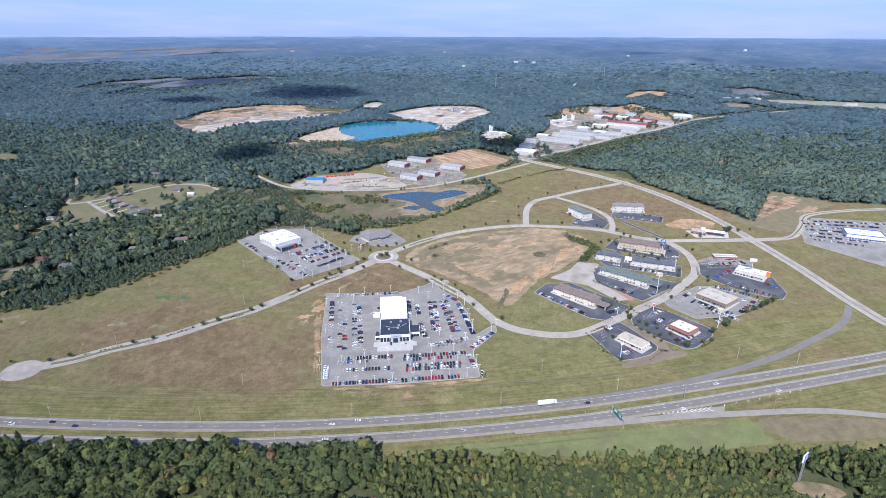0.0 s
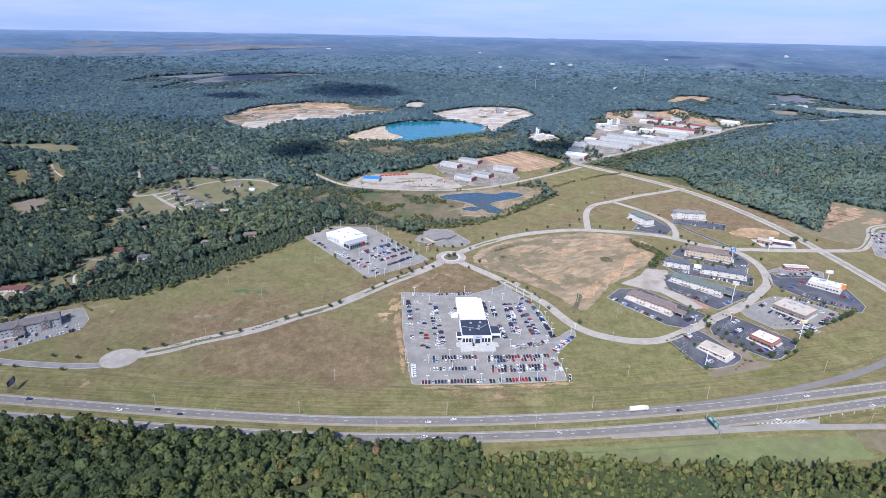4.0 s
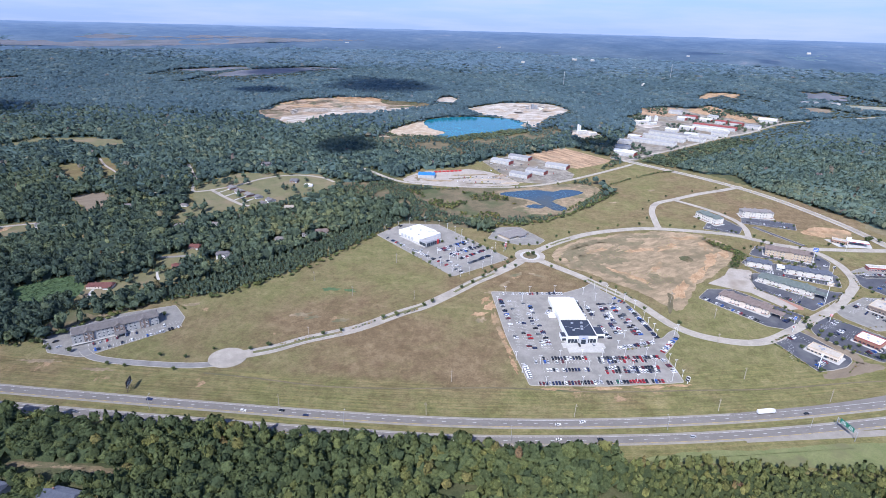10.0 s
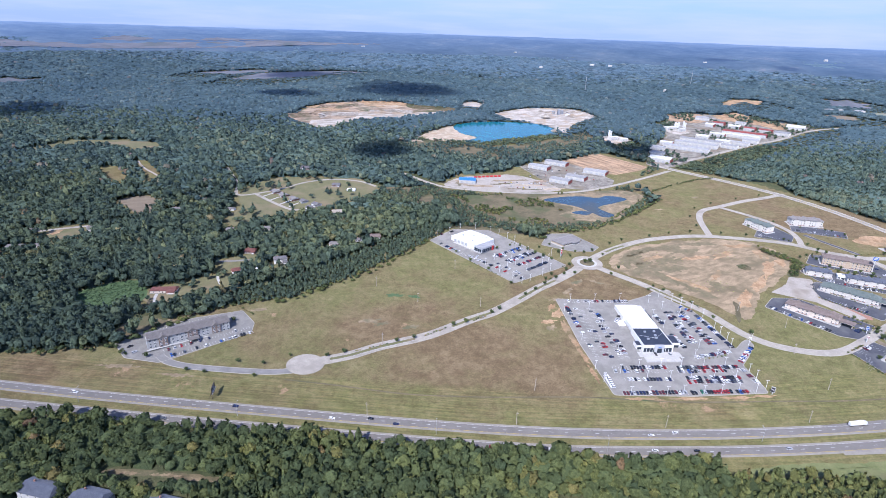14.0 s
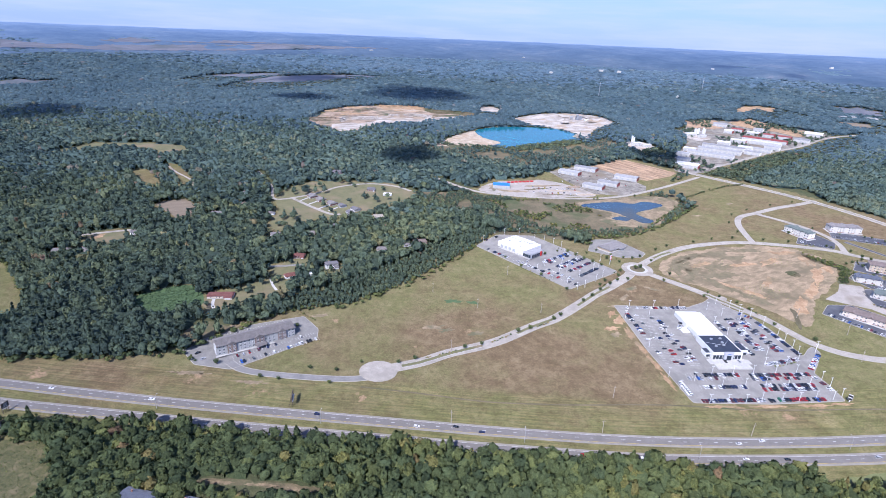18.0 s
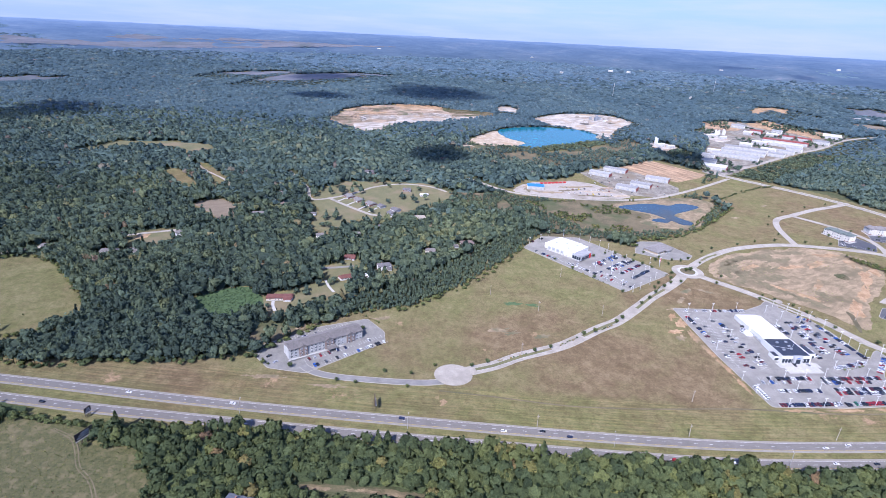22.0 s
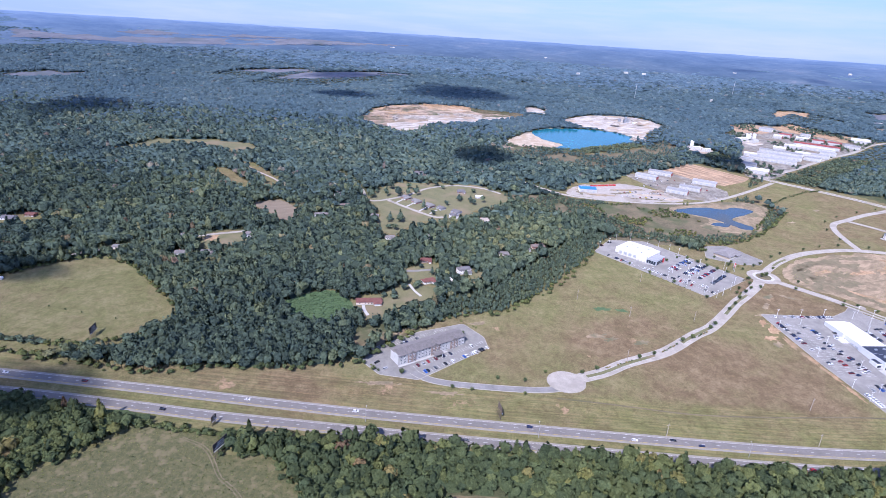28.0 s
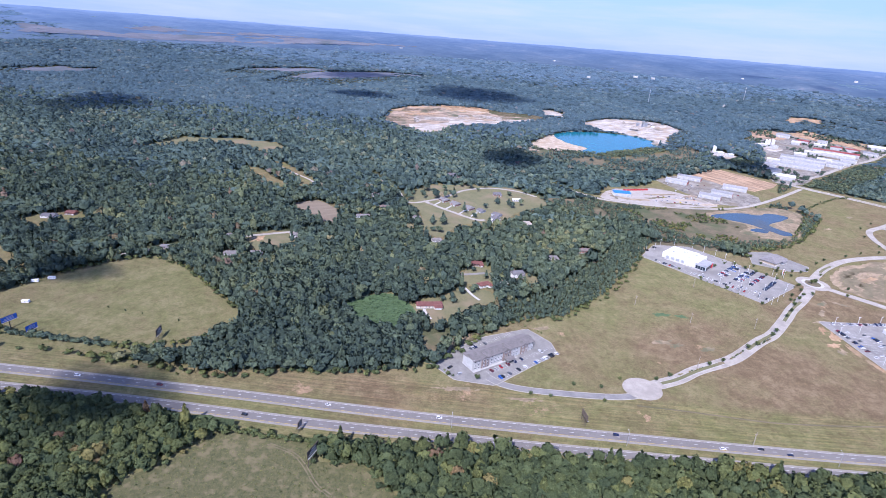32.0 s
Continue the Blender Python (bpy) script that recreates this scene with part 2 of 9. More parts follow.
M_BARK = surface("bark", (0.05, 0.04, 0.03), (0.14, 0.11, 0.08), 0.8, 0.1, 0.9)
M_ASPHALT = surface("grey_asphalt", (0.165, 0.160, 0.152), (0.255, 0.245, 0.230), 9.0, 0.4, 0.9, stain=(0.205, 0.195, 0.18))
M_HIGHWAY = surface("highway_asphalt", (0.150, 0.138, 0.126), (0.200, 0.186, 0.170), 14.0, 0.5, 0.9, stain=(0.170, 0.157, 0.143))
M_SHOULDER = surface("paved_shoulder", (0.225, 0.206, 0.178), (0.300, 0.276, 0.240), 6.0, 0.4, 0.9)
M_STREET = surface("worn_street", (0.285, 0.258, 0.218), (0.390, 0.356, 0.304), 7.0, 0.5, 0.9, stain=(0.265, 0.240, 0.204))
M_LOT_LIGHT = surface("pale_lot_asphalt", (0.200, 0.190, 0.172), (0.285, 0.270, 0.245), 10.0, 0.5, 0.9, stain=(0.185, 0.176, 0.160))
M_LOT_DARK = surface("fresh_asphalt", (0.054, 0.057, 0.070), (0.084, 0.087, 0.100), 9.0, 0.4, 0.85, stain=(0.115, 0.116, 0.122))
M_LOT_MID = surface("aged_asphalt", (0.172, 0.166, 0.150), (0.251, 0.239, 0.218), 8.0, 0.4, 0.9)
M_CONCRETE = surface("concrete", (0.37, 0.36, 0.335), (0.47, 0.455, 0.425), 4.0, 0.3, 0.85)
M_KERB = surface("weathered_kerb", (0.33, 0.305, 0.265), (0.42, 0.39, 0.34), 3.0, 0.3, 0.9)
M_GRAVEL = surface("crushed_stone", (0.276, 0.249, 0.215), (0.396, 0.356, 0.310), 12.0, 0.7, 0.95, stain=(0.248, 0.214, 0.172), spread=0.5)
M_DIRT = surface("bare_dirt", (0.155, 0.124, 0.072), (0.375, 0.278, 0.175), 11.0, 0.9, 0.95, stain=(0.155, 0.125, 0.072), spread=0.30, swirl=0.3, stretch=(35, 2.4))
M_CLAY = surface("orange_clay", (0.25, 0.155, 0.080), (0.45, 0.305, 0.18), 12.0, 1.5, 0.95, stain=(0.22, 0.165, 0.095), spread=0.3)
M_RUTS = surface("rutted_clay", (0.19, 0.125, 0.075), (0.46, 0.31, 0.19), 7.0, 1.5, 0.95, stain=(0.24, 0.18, 0.12), spread=0.24, stretch=(-46, 6.0))
M_PITCLAY = surface("pit_clay", (0.150, 0.110, 0.072), (0.42, 0.315, 0.225), 15.0, 1.5, 0.95, stain=(0.120, 0.115, 0.070), spread=0.22, stretch=(20, 3.0))
M_PLOUGH = surface("ploughed_soil", (0.150, 0.118, 0.082), (0.23, 0.185, 0.130), 8.0, 0.8, 0.95, stretch=(30, 5.0))
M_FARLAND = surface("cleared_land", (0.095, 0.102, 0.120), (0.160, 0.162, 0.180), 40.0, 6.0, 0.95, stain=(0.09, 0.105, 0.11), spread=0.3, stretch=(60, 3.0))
M_WORKS = surface("mixed_yard_paving", (0.130, 0.118, 0.098), (0.285, 0.258, 0.218), 16.0, 2.0, 0.95, stain=(0.185, 0.150, 0.105), spread=0.22)
M_SAND = surface("pale_sand", (0.30, 0.235, 0.165), (0.49, 0.405, 0.305), 12.0, 1.2, 0.95, stain=(0.34, 0.25, 0.16), spread=0.26)
M_CHALK = surface("pale_quarry_stone", (0.24, 0.205, 0.165), (0.50, 0.455, 0.40), 12.0, 1.5, 0.95, stain=(0.33, 0.25, 0.17), spread=0.22, stretch=(25, 3.0))
M_BRUSH = surface("brown_brush", (0.085, 0.075, 0.040), (0.19, 0.15, 0.088), 16.0, 1.2, 0.95, stain=(0.07, 0.085, 0.035), spread=0.4)
M_LAWN = surface("lawn", (0.110, 0.116, 0.052), (0.185, 0.165, 0.085), 14.0, 0.8, 0.95, stain=(0.20, 0.16, 0.095), spread=0.5)
M_PASTURE = surface("rough_pasture", (0.052, 0.062, 0.022), (0.150, 0.136, 0.056), 2.6, 0.5, 0.95, bump=0.3, stain=(0.175, 0.148, 0.074), spread=0.42)
M_WALL_SAGE = surface("sage_grey_siding", (0.31, 0.315, 0.305), (0.42, 0.42, 0.405), 3.0, 0.3, 0.85)
M_FAIR = surface("pale_fairground", (0.150, 0.175, 0.120), (0.270, 0.262, 0.215), 26.0, 3.0, 0.95, stain=(0.255, 0.225, 0.195), spread=0.3)
M_WEEDY = surface("dry_weeds", (0.125, 0.108, 0.058), (0.215, 0.175, 0.105), 9.0, 0.8, 0.95, spread=0.4)
M_KUDZU = surface("green_vines", (0.046, 0.086, 0.034), (0.082, 0.132, 0.052), 4.0, 0.9, 0.9)
M_PAINT = surface("white_road_paint", (0.62, 0.62, 0.60), (0.80, 0.79, 0.76), 2.0, 0.2, 0.7)
M_YELLOW = surface("yellow_road_paint", (0.55, 0.38, 0.06), (0.66, 0.48, 0.10), 2.0, 0.2, 0.7)
M_POND = surface("turquoise_water", (0.011, 0.145, 0.193), (0.015, 0.179, 0.233), 60.0, 9.0, 0.15)
M_PONDB = surface("dark_pond_water", (0.028, 0.062, 0.088), (0.045, 0.088, 0.115), 22.0, 5.0, 0.12, stain=(0.07, 0.075, 0.055))
M_MUD = surface("pond_mud", (0.165, 0.128, 0.076), (0.315, 0.240, 0.150), 9.0, 1.0, 0.95, stain=(0.115, 0.110, 0.058), spread=0.26)
M_ROOF_WHITE = surface("white_membrane_roof", (0.80, 0.80, 0.79), (0.88, 0.88, 0.86), 8.0, 0.6, 0.6)
M_ROOF_DARK = surface("dark_membrane_roof", (0.025, 0.033, 0.052), (0.045, 0.052, 0.072), 6.0, 0.5, 0.6)
M_ROOF_METAL = surface("grey_metal_roof", (0.29, 0.29, 0.285), (0.40, 0.395, 0.385), 9.0, 0.8, 0.7, vary=0.15)
M_ROOF_GREY = surface("grey_shingles", (0.185, 0.172, 0.165), (0.265, 0.248, 0.238), 3.0, 0.3, 0.9, bump=0.05)
M_ROOF_BROWN = surface("brown_shingles", (0.156, 0.122, 0.106), (0.247, 0.198, 0.175), 3.0, 0.3, 0.9, bump=0.05)
M_ROOF_RED = surface("red_shingles", (0.15, 0.060, 0.050), (0.22, 0.095, 0.078), 3.0, 0.3, 0.9, bump=0.05)
M_ROOF_GREEN = surface("green_grey_shingles", (0.109, 0.138, 0.128), (0.167, 0.194, 0.178), 3.0, 0.3, 0.9, bump=0.05)
M_ROOF_BLUE = surface("blue_grey_shingles", (0.085, 0.095, 0.125), (0.13, 0.145, 0.18), 3.0, 0.3, 0.9, bump=0.05)
M_ROOF_SLATE = surface("slate_grey_shingles", (0.135, 0.130, 0.135), (0.205, 0.195, 0.200), 3.0, 0.3, 0.9, bump=0.05)
M_ROOF_TAN = surface("tan_gravel_roof", (0.36, 0.32, 0.27), (0.48, 0.44, 0.38), 5.0, 0.4, 0.9)
M_ROOF_SKY = surface("bright_blue_metal_roof", (0.03, 0.19, 0.56), (0.045, 0.25, 0.66), 6.0, 0.6, 0.4)
M_WALL_WHITE = surface("white_wall_paint", (0.70, 0.70, 0.68), (0.80, 0.79, 0.77), 3.0, 0.3, 0.7)
M_WALL_IVORY = surface("ivory_stucco", (0.56, 0.535, 0.48), (0.68, 0.65, 0.59), 3.0, 0.3, 0.85)
M_WALL_TAUPE = surface("taupe_siding", (0.17, 0.125, 0.105), (0.25, 0.19, 0.16), 2.0, 0.3, 0.85)
M_ROOF_TAUPE = surface("taupe_shingles", (0.135, 0.123, 0.116), (0.200, 0.182, 0.170), 3.0, 0.3, 0.9, bump=0.05)
M_VERGE = surface("green_verge", (0.120, 0.143, 0.052), (0.190, 0.200, 0.086), 9.0, 0.8, 0.95, stain=(0.135, 0.132, 0.064), spread=0.4)
M_WALL_SHED = surface("off_white_cladding", (0.513, 0.499, 0.469), (0.675, 0.661, 0.623), 4.0, 0.3, 0.85)
M_ROOF_SHED = surface("weathered_white_roof", (0.486, 0.486, 0.474), (0.717, 0.710, 0.691), 8.0, 0.6, 0.85, vary=0.15)
M_WALL_TAN = surface("tan_stucco", (0.48, 0.39, 0.28), (0.58, 0.48, 0.36), 3.0, 0.3, 0.85)
M_WALL_CREAM = surface("cream_stucco", (0.62, 0.54, 0.45), (0.72, 0.64, 0.55), 3.0, 0.3, 0.85)
M_WALL_BRICK = surface("red_brick", (0.25, 0.13, 0.09), (0.36, 0.20, 0.15), 1.5, 0.25, 0.9)
M_WALL_GREY = surface("grey_siding", (0.40, 0.41, 0.43), (0.52, 0.53, 0.54), 3.0, 0.3, 0.75)
M_WALL_RED = surface("red_metal_wall", (0.26, 0.055, 0.045), (0.36, 0.09, 0.07), 3.0, 0.3, 0.6)
M_METAL = surface("galvanised_metal", (0.45, 0.46, 0.47), (0.60, 0.61, 0.62), 1.0, 0.2, 0.45, 0.6)
M_POLE = surface("white_pole_paint", (0.70, 0.70, 0.68), (0.82, 0.82, 0.80), 1.0, 0.2, 0.5)
M_WOODPOLE = surface("weathered_pole_wood", (0.30, 0.26, 0.21), (0.44, 0.39, 0.33), 1.0, 0.2, 0.9)
M_BLACK = surface("black_panel", (0.012, 0.012, 0.015), (0.03, 0.03, 0.034), 2.0, 0.3, 0.6)
M_SIGN_GREEN = surface("green_sign_sheet", (0.0, 0.16, 0.10), (0.01, 0.22, 0.14), 2.0, 0.3, 0.5)
M_SIGN_BLUE = surface("blue_sign_sheet", (0.02, 0.10, 0.42), (0.03, 0.14, 0.52), 2.0, 0.3, 0.5)
M_SIGN_YELLOW = surface("yellow_sign_sheet", (0.62, 0.46, 0.06), (0.74, 0.56, 0.10), 2.0, 0.3, 0.5)
M_SIGN_RED = surface("red_sign_sheet", (0.48, 0.03, 0.03), (0.60, 0.05, 0.05), 2.0, 0.3, 0.5)
M_ORANGE = surface("orange_panel", (0.62, 0.20, 0.03), (0.72, 0.27, 0.05), 2.0, 0.3, 0.6)
M_TYRE = surface("tyre_rubber", (0.012, 0.012, 0.012), (0.03, 0.03, 0.03), 0.5, 0.1, 0.9)
M_GLASS = surface("window_glass", (0.025, 0.035, 0.05), (0.05, 0.065, 0.085), 3.0, 0.5, 0.08)
M_GLASS.node_tree.nodes["Principled BSDF"].inputs["Specular IOR Level"].default_value = 0.8


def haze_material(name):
    """The far distance: haze put into blue base colours and a glow that grows towards the horizon."""
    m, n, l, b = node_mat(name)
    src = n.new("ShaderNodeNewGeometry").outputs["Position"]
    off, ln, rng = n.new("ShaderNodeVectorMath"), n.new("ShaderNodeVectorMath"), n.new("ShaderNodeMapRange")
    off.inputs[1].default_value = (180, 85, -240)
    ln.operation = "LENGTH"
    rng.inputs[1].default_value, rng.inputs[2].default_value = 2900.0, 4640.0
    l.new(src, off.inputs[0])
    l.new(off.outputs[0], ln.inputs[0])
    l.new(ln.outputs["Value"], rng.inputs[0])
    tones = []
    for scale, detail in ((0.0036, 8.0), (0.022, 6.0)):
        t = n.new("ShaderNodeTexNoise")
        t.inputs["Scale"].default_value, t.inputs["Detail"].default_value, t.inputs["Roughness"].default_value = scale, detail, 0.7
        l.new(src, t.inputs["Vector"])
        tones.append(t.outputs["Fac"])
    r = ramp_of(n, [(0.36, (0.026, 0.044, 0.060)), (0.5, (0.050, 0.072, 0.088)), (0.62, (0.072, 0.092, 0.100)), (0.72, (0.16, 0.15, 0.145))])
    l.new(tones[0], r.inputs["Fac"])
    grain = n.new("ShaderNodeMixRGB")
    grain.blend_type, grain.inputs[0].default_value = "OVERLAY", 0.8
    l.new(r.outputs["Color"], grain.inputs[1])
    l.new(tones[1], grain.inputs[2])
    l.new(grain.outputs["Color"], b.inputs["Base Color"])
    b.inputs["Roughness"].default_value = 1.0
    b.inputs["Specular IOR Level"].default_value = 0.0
    # Emission rises with distance and stands in for sunlit air.
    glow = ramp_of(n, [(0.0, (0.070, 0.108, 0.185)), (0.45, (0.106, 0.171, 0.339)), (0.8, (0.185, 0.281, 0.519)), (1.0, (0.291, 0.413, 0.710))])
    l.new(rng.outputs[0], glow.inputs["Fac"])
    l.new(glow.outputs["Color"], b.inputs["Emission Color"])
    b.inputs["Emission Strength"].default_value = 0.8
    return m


M_HAZE = haze_material("hazed_distance")


# ---- mesh helpers ----
def mesh_of(name, verts, faces, mats, slots=None):
    me = bpy.data.meshes.new(name)
    me.from_pydata(verts, [], faces)
    for m in mats if isinstance(mats, (list, tuple)) else [mats]:
        me.materials.append(m)
    if slots is not None:
        me.polygons.foreach_set("material_index", slots)
    me.update()
    return me


def part(name, data, material, parent, label="", at=None, kind=""):
    """Links a bmesh (or a ready mesh) as one mesh object under a thing or a part."""
    if isinstance(data, bmesh.types.BMesh):
        bmesh.ops.recalc_face_normals(data, faces=data.faces)
        me = bpy.data.meshes.new(name)
        data.to_mesh(me)
        data.free()
        me.materials.append(material)
    else:
        me = data
    ob = new(name, me)
    ob.parent = parent
    if at is not None:
        ob.matrix_basis = at
    return tagged(ob, label, kind=kind)


def thing(name, x, y, turn, label, category, group="", up=0.0, kind=""):
    """An empty at a thing's base on the ground, turned about the upright."""
    ob = new(name)
    ob.matrix_basis = pose(x, y, ground_at(x, y, up), 0, 0, turn)
    return tagged(ob, label, category, group, kind)


def box(bm, cx, cy, z0, sx, sy, sz, turn=0.0):
    m = Matrix.Translation((cx, cy, z0 + sz / 2)) @ Matrix.Rotation(radians(turn), 4, "Z") @ Matrix.Diagonal((sx, sy, sz, 1))
    bmesh.ops.create_cube(bm, size=1.0, matrix=m)
    return bm


def rod(bm, a, b, r0, r1=None, sides=6):
    """A tapered round bar from a to b."""
    a, b = Vector(a), Vector(b)
    d = b - a
    m = Matrix.Translation((a + b) / 2) @ d.to_track_quat("Z", "Y").to_matrix().to_4x4()
    bmesh.ops.create_cone(bm, cap_ends=True, segments=sides, radius1=r0, radius2=r0 if r1 is None else r1, depth=d.length, matrix=m)
    return bm


def gable(bm, cx, cy, z, length, width, rise, over=0.5, thick=0.25, hip=0.0):
    """A pitched roof shell along x; hip pulls the ridge ends in."""
    hx, hy = length / 2 + over, width / 2 + over
    rx = hx - hip
    pts = [(-hx, -hy, 0), (hx, -hy, 0), (hx, hy, 0), (-hx, hy, 0), (-rx, 0, rise), (rx, 0, rise)]
    up = [bm.verts.new((cx + p[0], cy + p[1], z + p[2] + thick)) for p in pts]
    lo = [bm.verts.new((cx + p[0], cy + p[1], z + p[2])) for p in pts[:4]]
    for f in ((0, 1, 5, 4), (2, 3, 4, 5), (1, 2, 5), (3, 0, 4)):
        bm.faces.new([up[i] for i in f])
    for i in range(4):
        j = (i + 1) % 4
        bm.faces.new((lo[i], lo[j], up[j], up[i]))
    bm.faces.new(lo[::-1])
    return bm


def spline(points, step=6.0, closed=False):
    """A smooth line through the points of the plan, sampled evenly."""
    p = [np.array(q, float) for q in points]
    n = len(p)
    out = []
    for i in range(n if closed else n - 1):
        a, b, c, d = (p[(i - 1) % n] if closed or i else 2 * p[0] - p[1], p[i], p[(i + 1) % n], p[(i + 2) % n] if closed or i + 2 < n else 2 * p[-1] - p[-2])
        k = max(2, int(np.linalg.norm(c - b) / step))
        for s in np.arange(k) / k:
            out.append(0.5 * (2 * b + (c - a) * s + (2 * a - 5 * b + 4 * c - d) * s**2 + (3 * b - a - 3 * c + d) * s**3))
    if not closed:
        out.append(p[-1])
    return np.array(out)


def sideways(line):
    d = np.gradient(line, axis=0)
    d /= np.linalg.norm(d, axis=1)[:, None] + 1e-9
    return np.c_[-d[:, 1], d[:, 0]]


def ribbon(name, line, left, right, up, material, parent=None, thick=0.4):
    """A band along a line of the plan, from left to right of it, laid up metres over the ground, with edges that go down."""
    nrm = sideways(line)
    a, b = line + nrm * left, line + nrm * right
    z = height(line[:, 0], line[:, 1])
    za, zb = np.maximum(height(a[:, 0], a[:, 1]), 0 * z - 999) + up, height(b[:, 0], b[:, 1]) + up
    n = len(line)
    v = [(*p, q) for p, q in zip(a, za)] + [(*p, q) for p, q in zip(b, zb)] + [(*p, q - thick) for p, q in zip(a, za)] + [(*p, q - thick) for p, q in zip(b, zb)]
    f = []
    for i in range(n - 1):
        f += [(i, n + i, n + i + 1, i + 1), (i, i + 1, 2 * n + i + 1, 2 * n + i), (n + i, 3 * n + i, 3 * n + i + 1, n + i + 1)]
    ob = new(name, mesh_of(name, v, f, material))
    ob.parent = parent
    return ob


def patch(name, ring, up, material, label="", category="", smooth=0.0, kind="structure", parent=None, thick=0.5, rag=0.0):
    """A flat piece of ground cover with a bounded outline, laid up metres over the slope."""
    r = spline(ring, smooth, True) if smooth else np.array(ring, float)
    if rag:
        rr = np.random.default_rng(int(abs(r[0][0] * 7 + r[0][1])))
        k = np.arange(len(r)) * 2 * math.pi / len(r)
        wave = sum(rr.normal(0, 1) * np.sin(j * k + rr.uniform(0, 6)) / j**0.4 for j in range(5, 32)) / 2.6 + rr.normal(0, 0.25, len(r))
        r = r + sideways(r) * (wave * rag)[:, None]
    z = height(r[:, 0], r[:, 1]) + up
    n = len(r)
    v = [(*p, q) for p, q in zip(r, z)] + [(*p, q - thick) for p, q in zip(r, z)]
    area = sum(r[i][0] * r[(i + 1) % n][1] - r[(i + 1) % n][0] * r[i][1] for i in range(n))
    top = list(range(n)) if area > 0 else list(range(n))[::-1]
    f = [top] + [(i, (i + 1) % n, n + (i + 1) % n, n + i) for i in range(n)]
    ob = new(name, mesh_of(name, v, f, material))
    ob.parent = parent
    return tagged(ob, label, category, kind=kind)


def inside(ring, x, y):
    """Whether points lie inside a ring (even-odd rule)."""
    x, y = np.asarray(x, float), np.asarray(y, float)
    hit = np.zeros(x.shape, bool)
    n = len(ring)
    for i in range(n):
        (x0, y0), (x1, y1) = ring[i], ring[(i + 1) % n]
        if y0 != y1:
            hit ^= ((y0 > y) != (y1 > y)) & (x < (x1 - x0) * (y - y0) / (y1 - y0) + x0)
    return hit


# ---- the plan: open land, everything else is wooded ----
SITE = [(-1500, 262), (-1500, 330), (-859, 319), (-739, 311), (-653, 305), (-610, 318), (-551, 325), (-520, 332), (-478, 348), (-452, 385), (-405, 433), (-349, 454), (-290, 517), (-235, 600), (-212, 646),
        (-184, 697), (-118, 702), (-60, 668), (-42, 702), (-5, 708), (50, 742), (110, 808), (162, 880), (210, 985), (245, 1085), (300, 1062), (362, 1013), (435, 926), (505, 812), (540, 752), (572, 800), (636, 905),
        (713, 850), (800, 842), (1500, 960), (1500, 640), (900, 560), (640, 440), (470, 330), (432, 288), (357, 277), (270, 268), (186, 263), (102, 262), (-25, 255), (-154, 252), (-239, 248), (-500, 247), (-560, 249), (-640, 257), (-790, 262)]
SOUTH_FIELD = [(-632, 240), (-615, 243), (-584, 241), (-556, 239), (-556, 224), (-522, 222), (-504, 208), (-488, 190), (-470, 120), (-560, 70), (-640, 100), (-676, 150), (-682, 174), (-668, 197), (-648, 218)]
WEST_FIELD = [(-874, 335), (-930, 400), (-905, 440), (-870, 487), (-828, 511), (-777, 492), (-685, 411), (-672, 384), (-701, 352), (-768, 330)]
VILLAGE = [(-551, 785), (-547, 841), (-519, 891), (-465, 900), (-374, 908), (-324, 855), (-326, 815), (-378, 776), (-391, 735), (-438, 720), (-470, 698), (-491, 649), (-519, 674), (-525, 729)]
YARDS = [(-222, 905), (-190, 965), (-120, 985), (-66, 1056), (-20, 1100), (23, 1110), (119, 1190), (200, 1115), (160, 1015), (98, 945), (20, 905), (-40, 880), (-122, 872), (-205, 884)]
MARSH = [(-205, 835), (-140, 858), (-53, 876), (17, 896), (100, 924), (140, 904), (130, 868), (103, 825), (70, 770), (20, 745), (-63, 723), (-114, 727), (-150, 770)]
SCRUB = [(-375, 1179), (-280, 1242), (-220, 1200), (-129, 1208), (-38, 1262), (47, 1333), (111, 1411), (115, 1315), (37, 1179), (-40, 1103), (-158, 1060), (-233, 1093), (-287, 1122)]
POND = [(-238, 1412), (-205, 1455), (-160, 1480), (-84, 1497), (-10, 1482), (30, 1430), (32, 1380), (-20, 1335), (-70, 1300), (-110, 1268), (-150, 1240), (-195, 1242), (-172, 1290), (-212, 1330)]
QUARRY_W = [(-692, 1426), (-691, 1513), (-690, 1589), (-639, 1669), (-551, 1716), (-436, 1715), (-366, 1666), (-231, 1621), (-317, 1542), (-400, 1477), (-499, 1427), (-514, 1363), (-534, 1316), (-580, 1315), (-640, 1371)]
QUARRY_E = [(-134, 1600), (-88, 1667), (-23, 1724), (41, 1742), (127, 1728), (168, 1630), (95, 1512), (60, 1415), (36, 1400), (30, 1440), (-10, 1492), (-81, 1530)]
BEACH = [(-311, 1262), (-281, 1346), (-239, 1412), (-212, 1330), (-172, 1290), (-195, 1246), (-262, 1238)]
WORKS = [(198, 1112), (228, 1234), (298, 1374), (320, 1450), (316, 1550), (378, 1623), (389, 1704), (496, 1754), (560, 1740), (632, 1802), (670, 1700), (747, 1640), (780, 1640), (760, 1580), (650, 1470), (532, 1370), (400, 1250), (320, 1180), (255, 1109)]
MOUND = [(-236, 1714), (-225, 1790), (-195, 1800), (-170, 1755), (-178, 1690)]
WEST_MEADOW = [(-1300, 430), (-1120, 500), (-1020, 512), (-985, 490), (-955, 462), (-950, 446), (-1000, 415), (-1150, 370), (-1300, 350)]
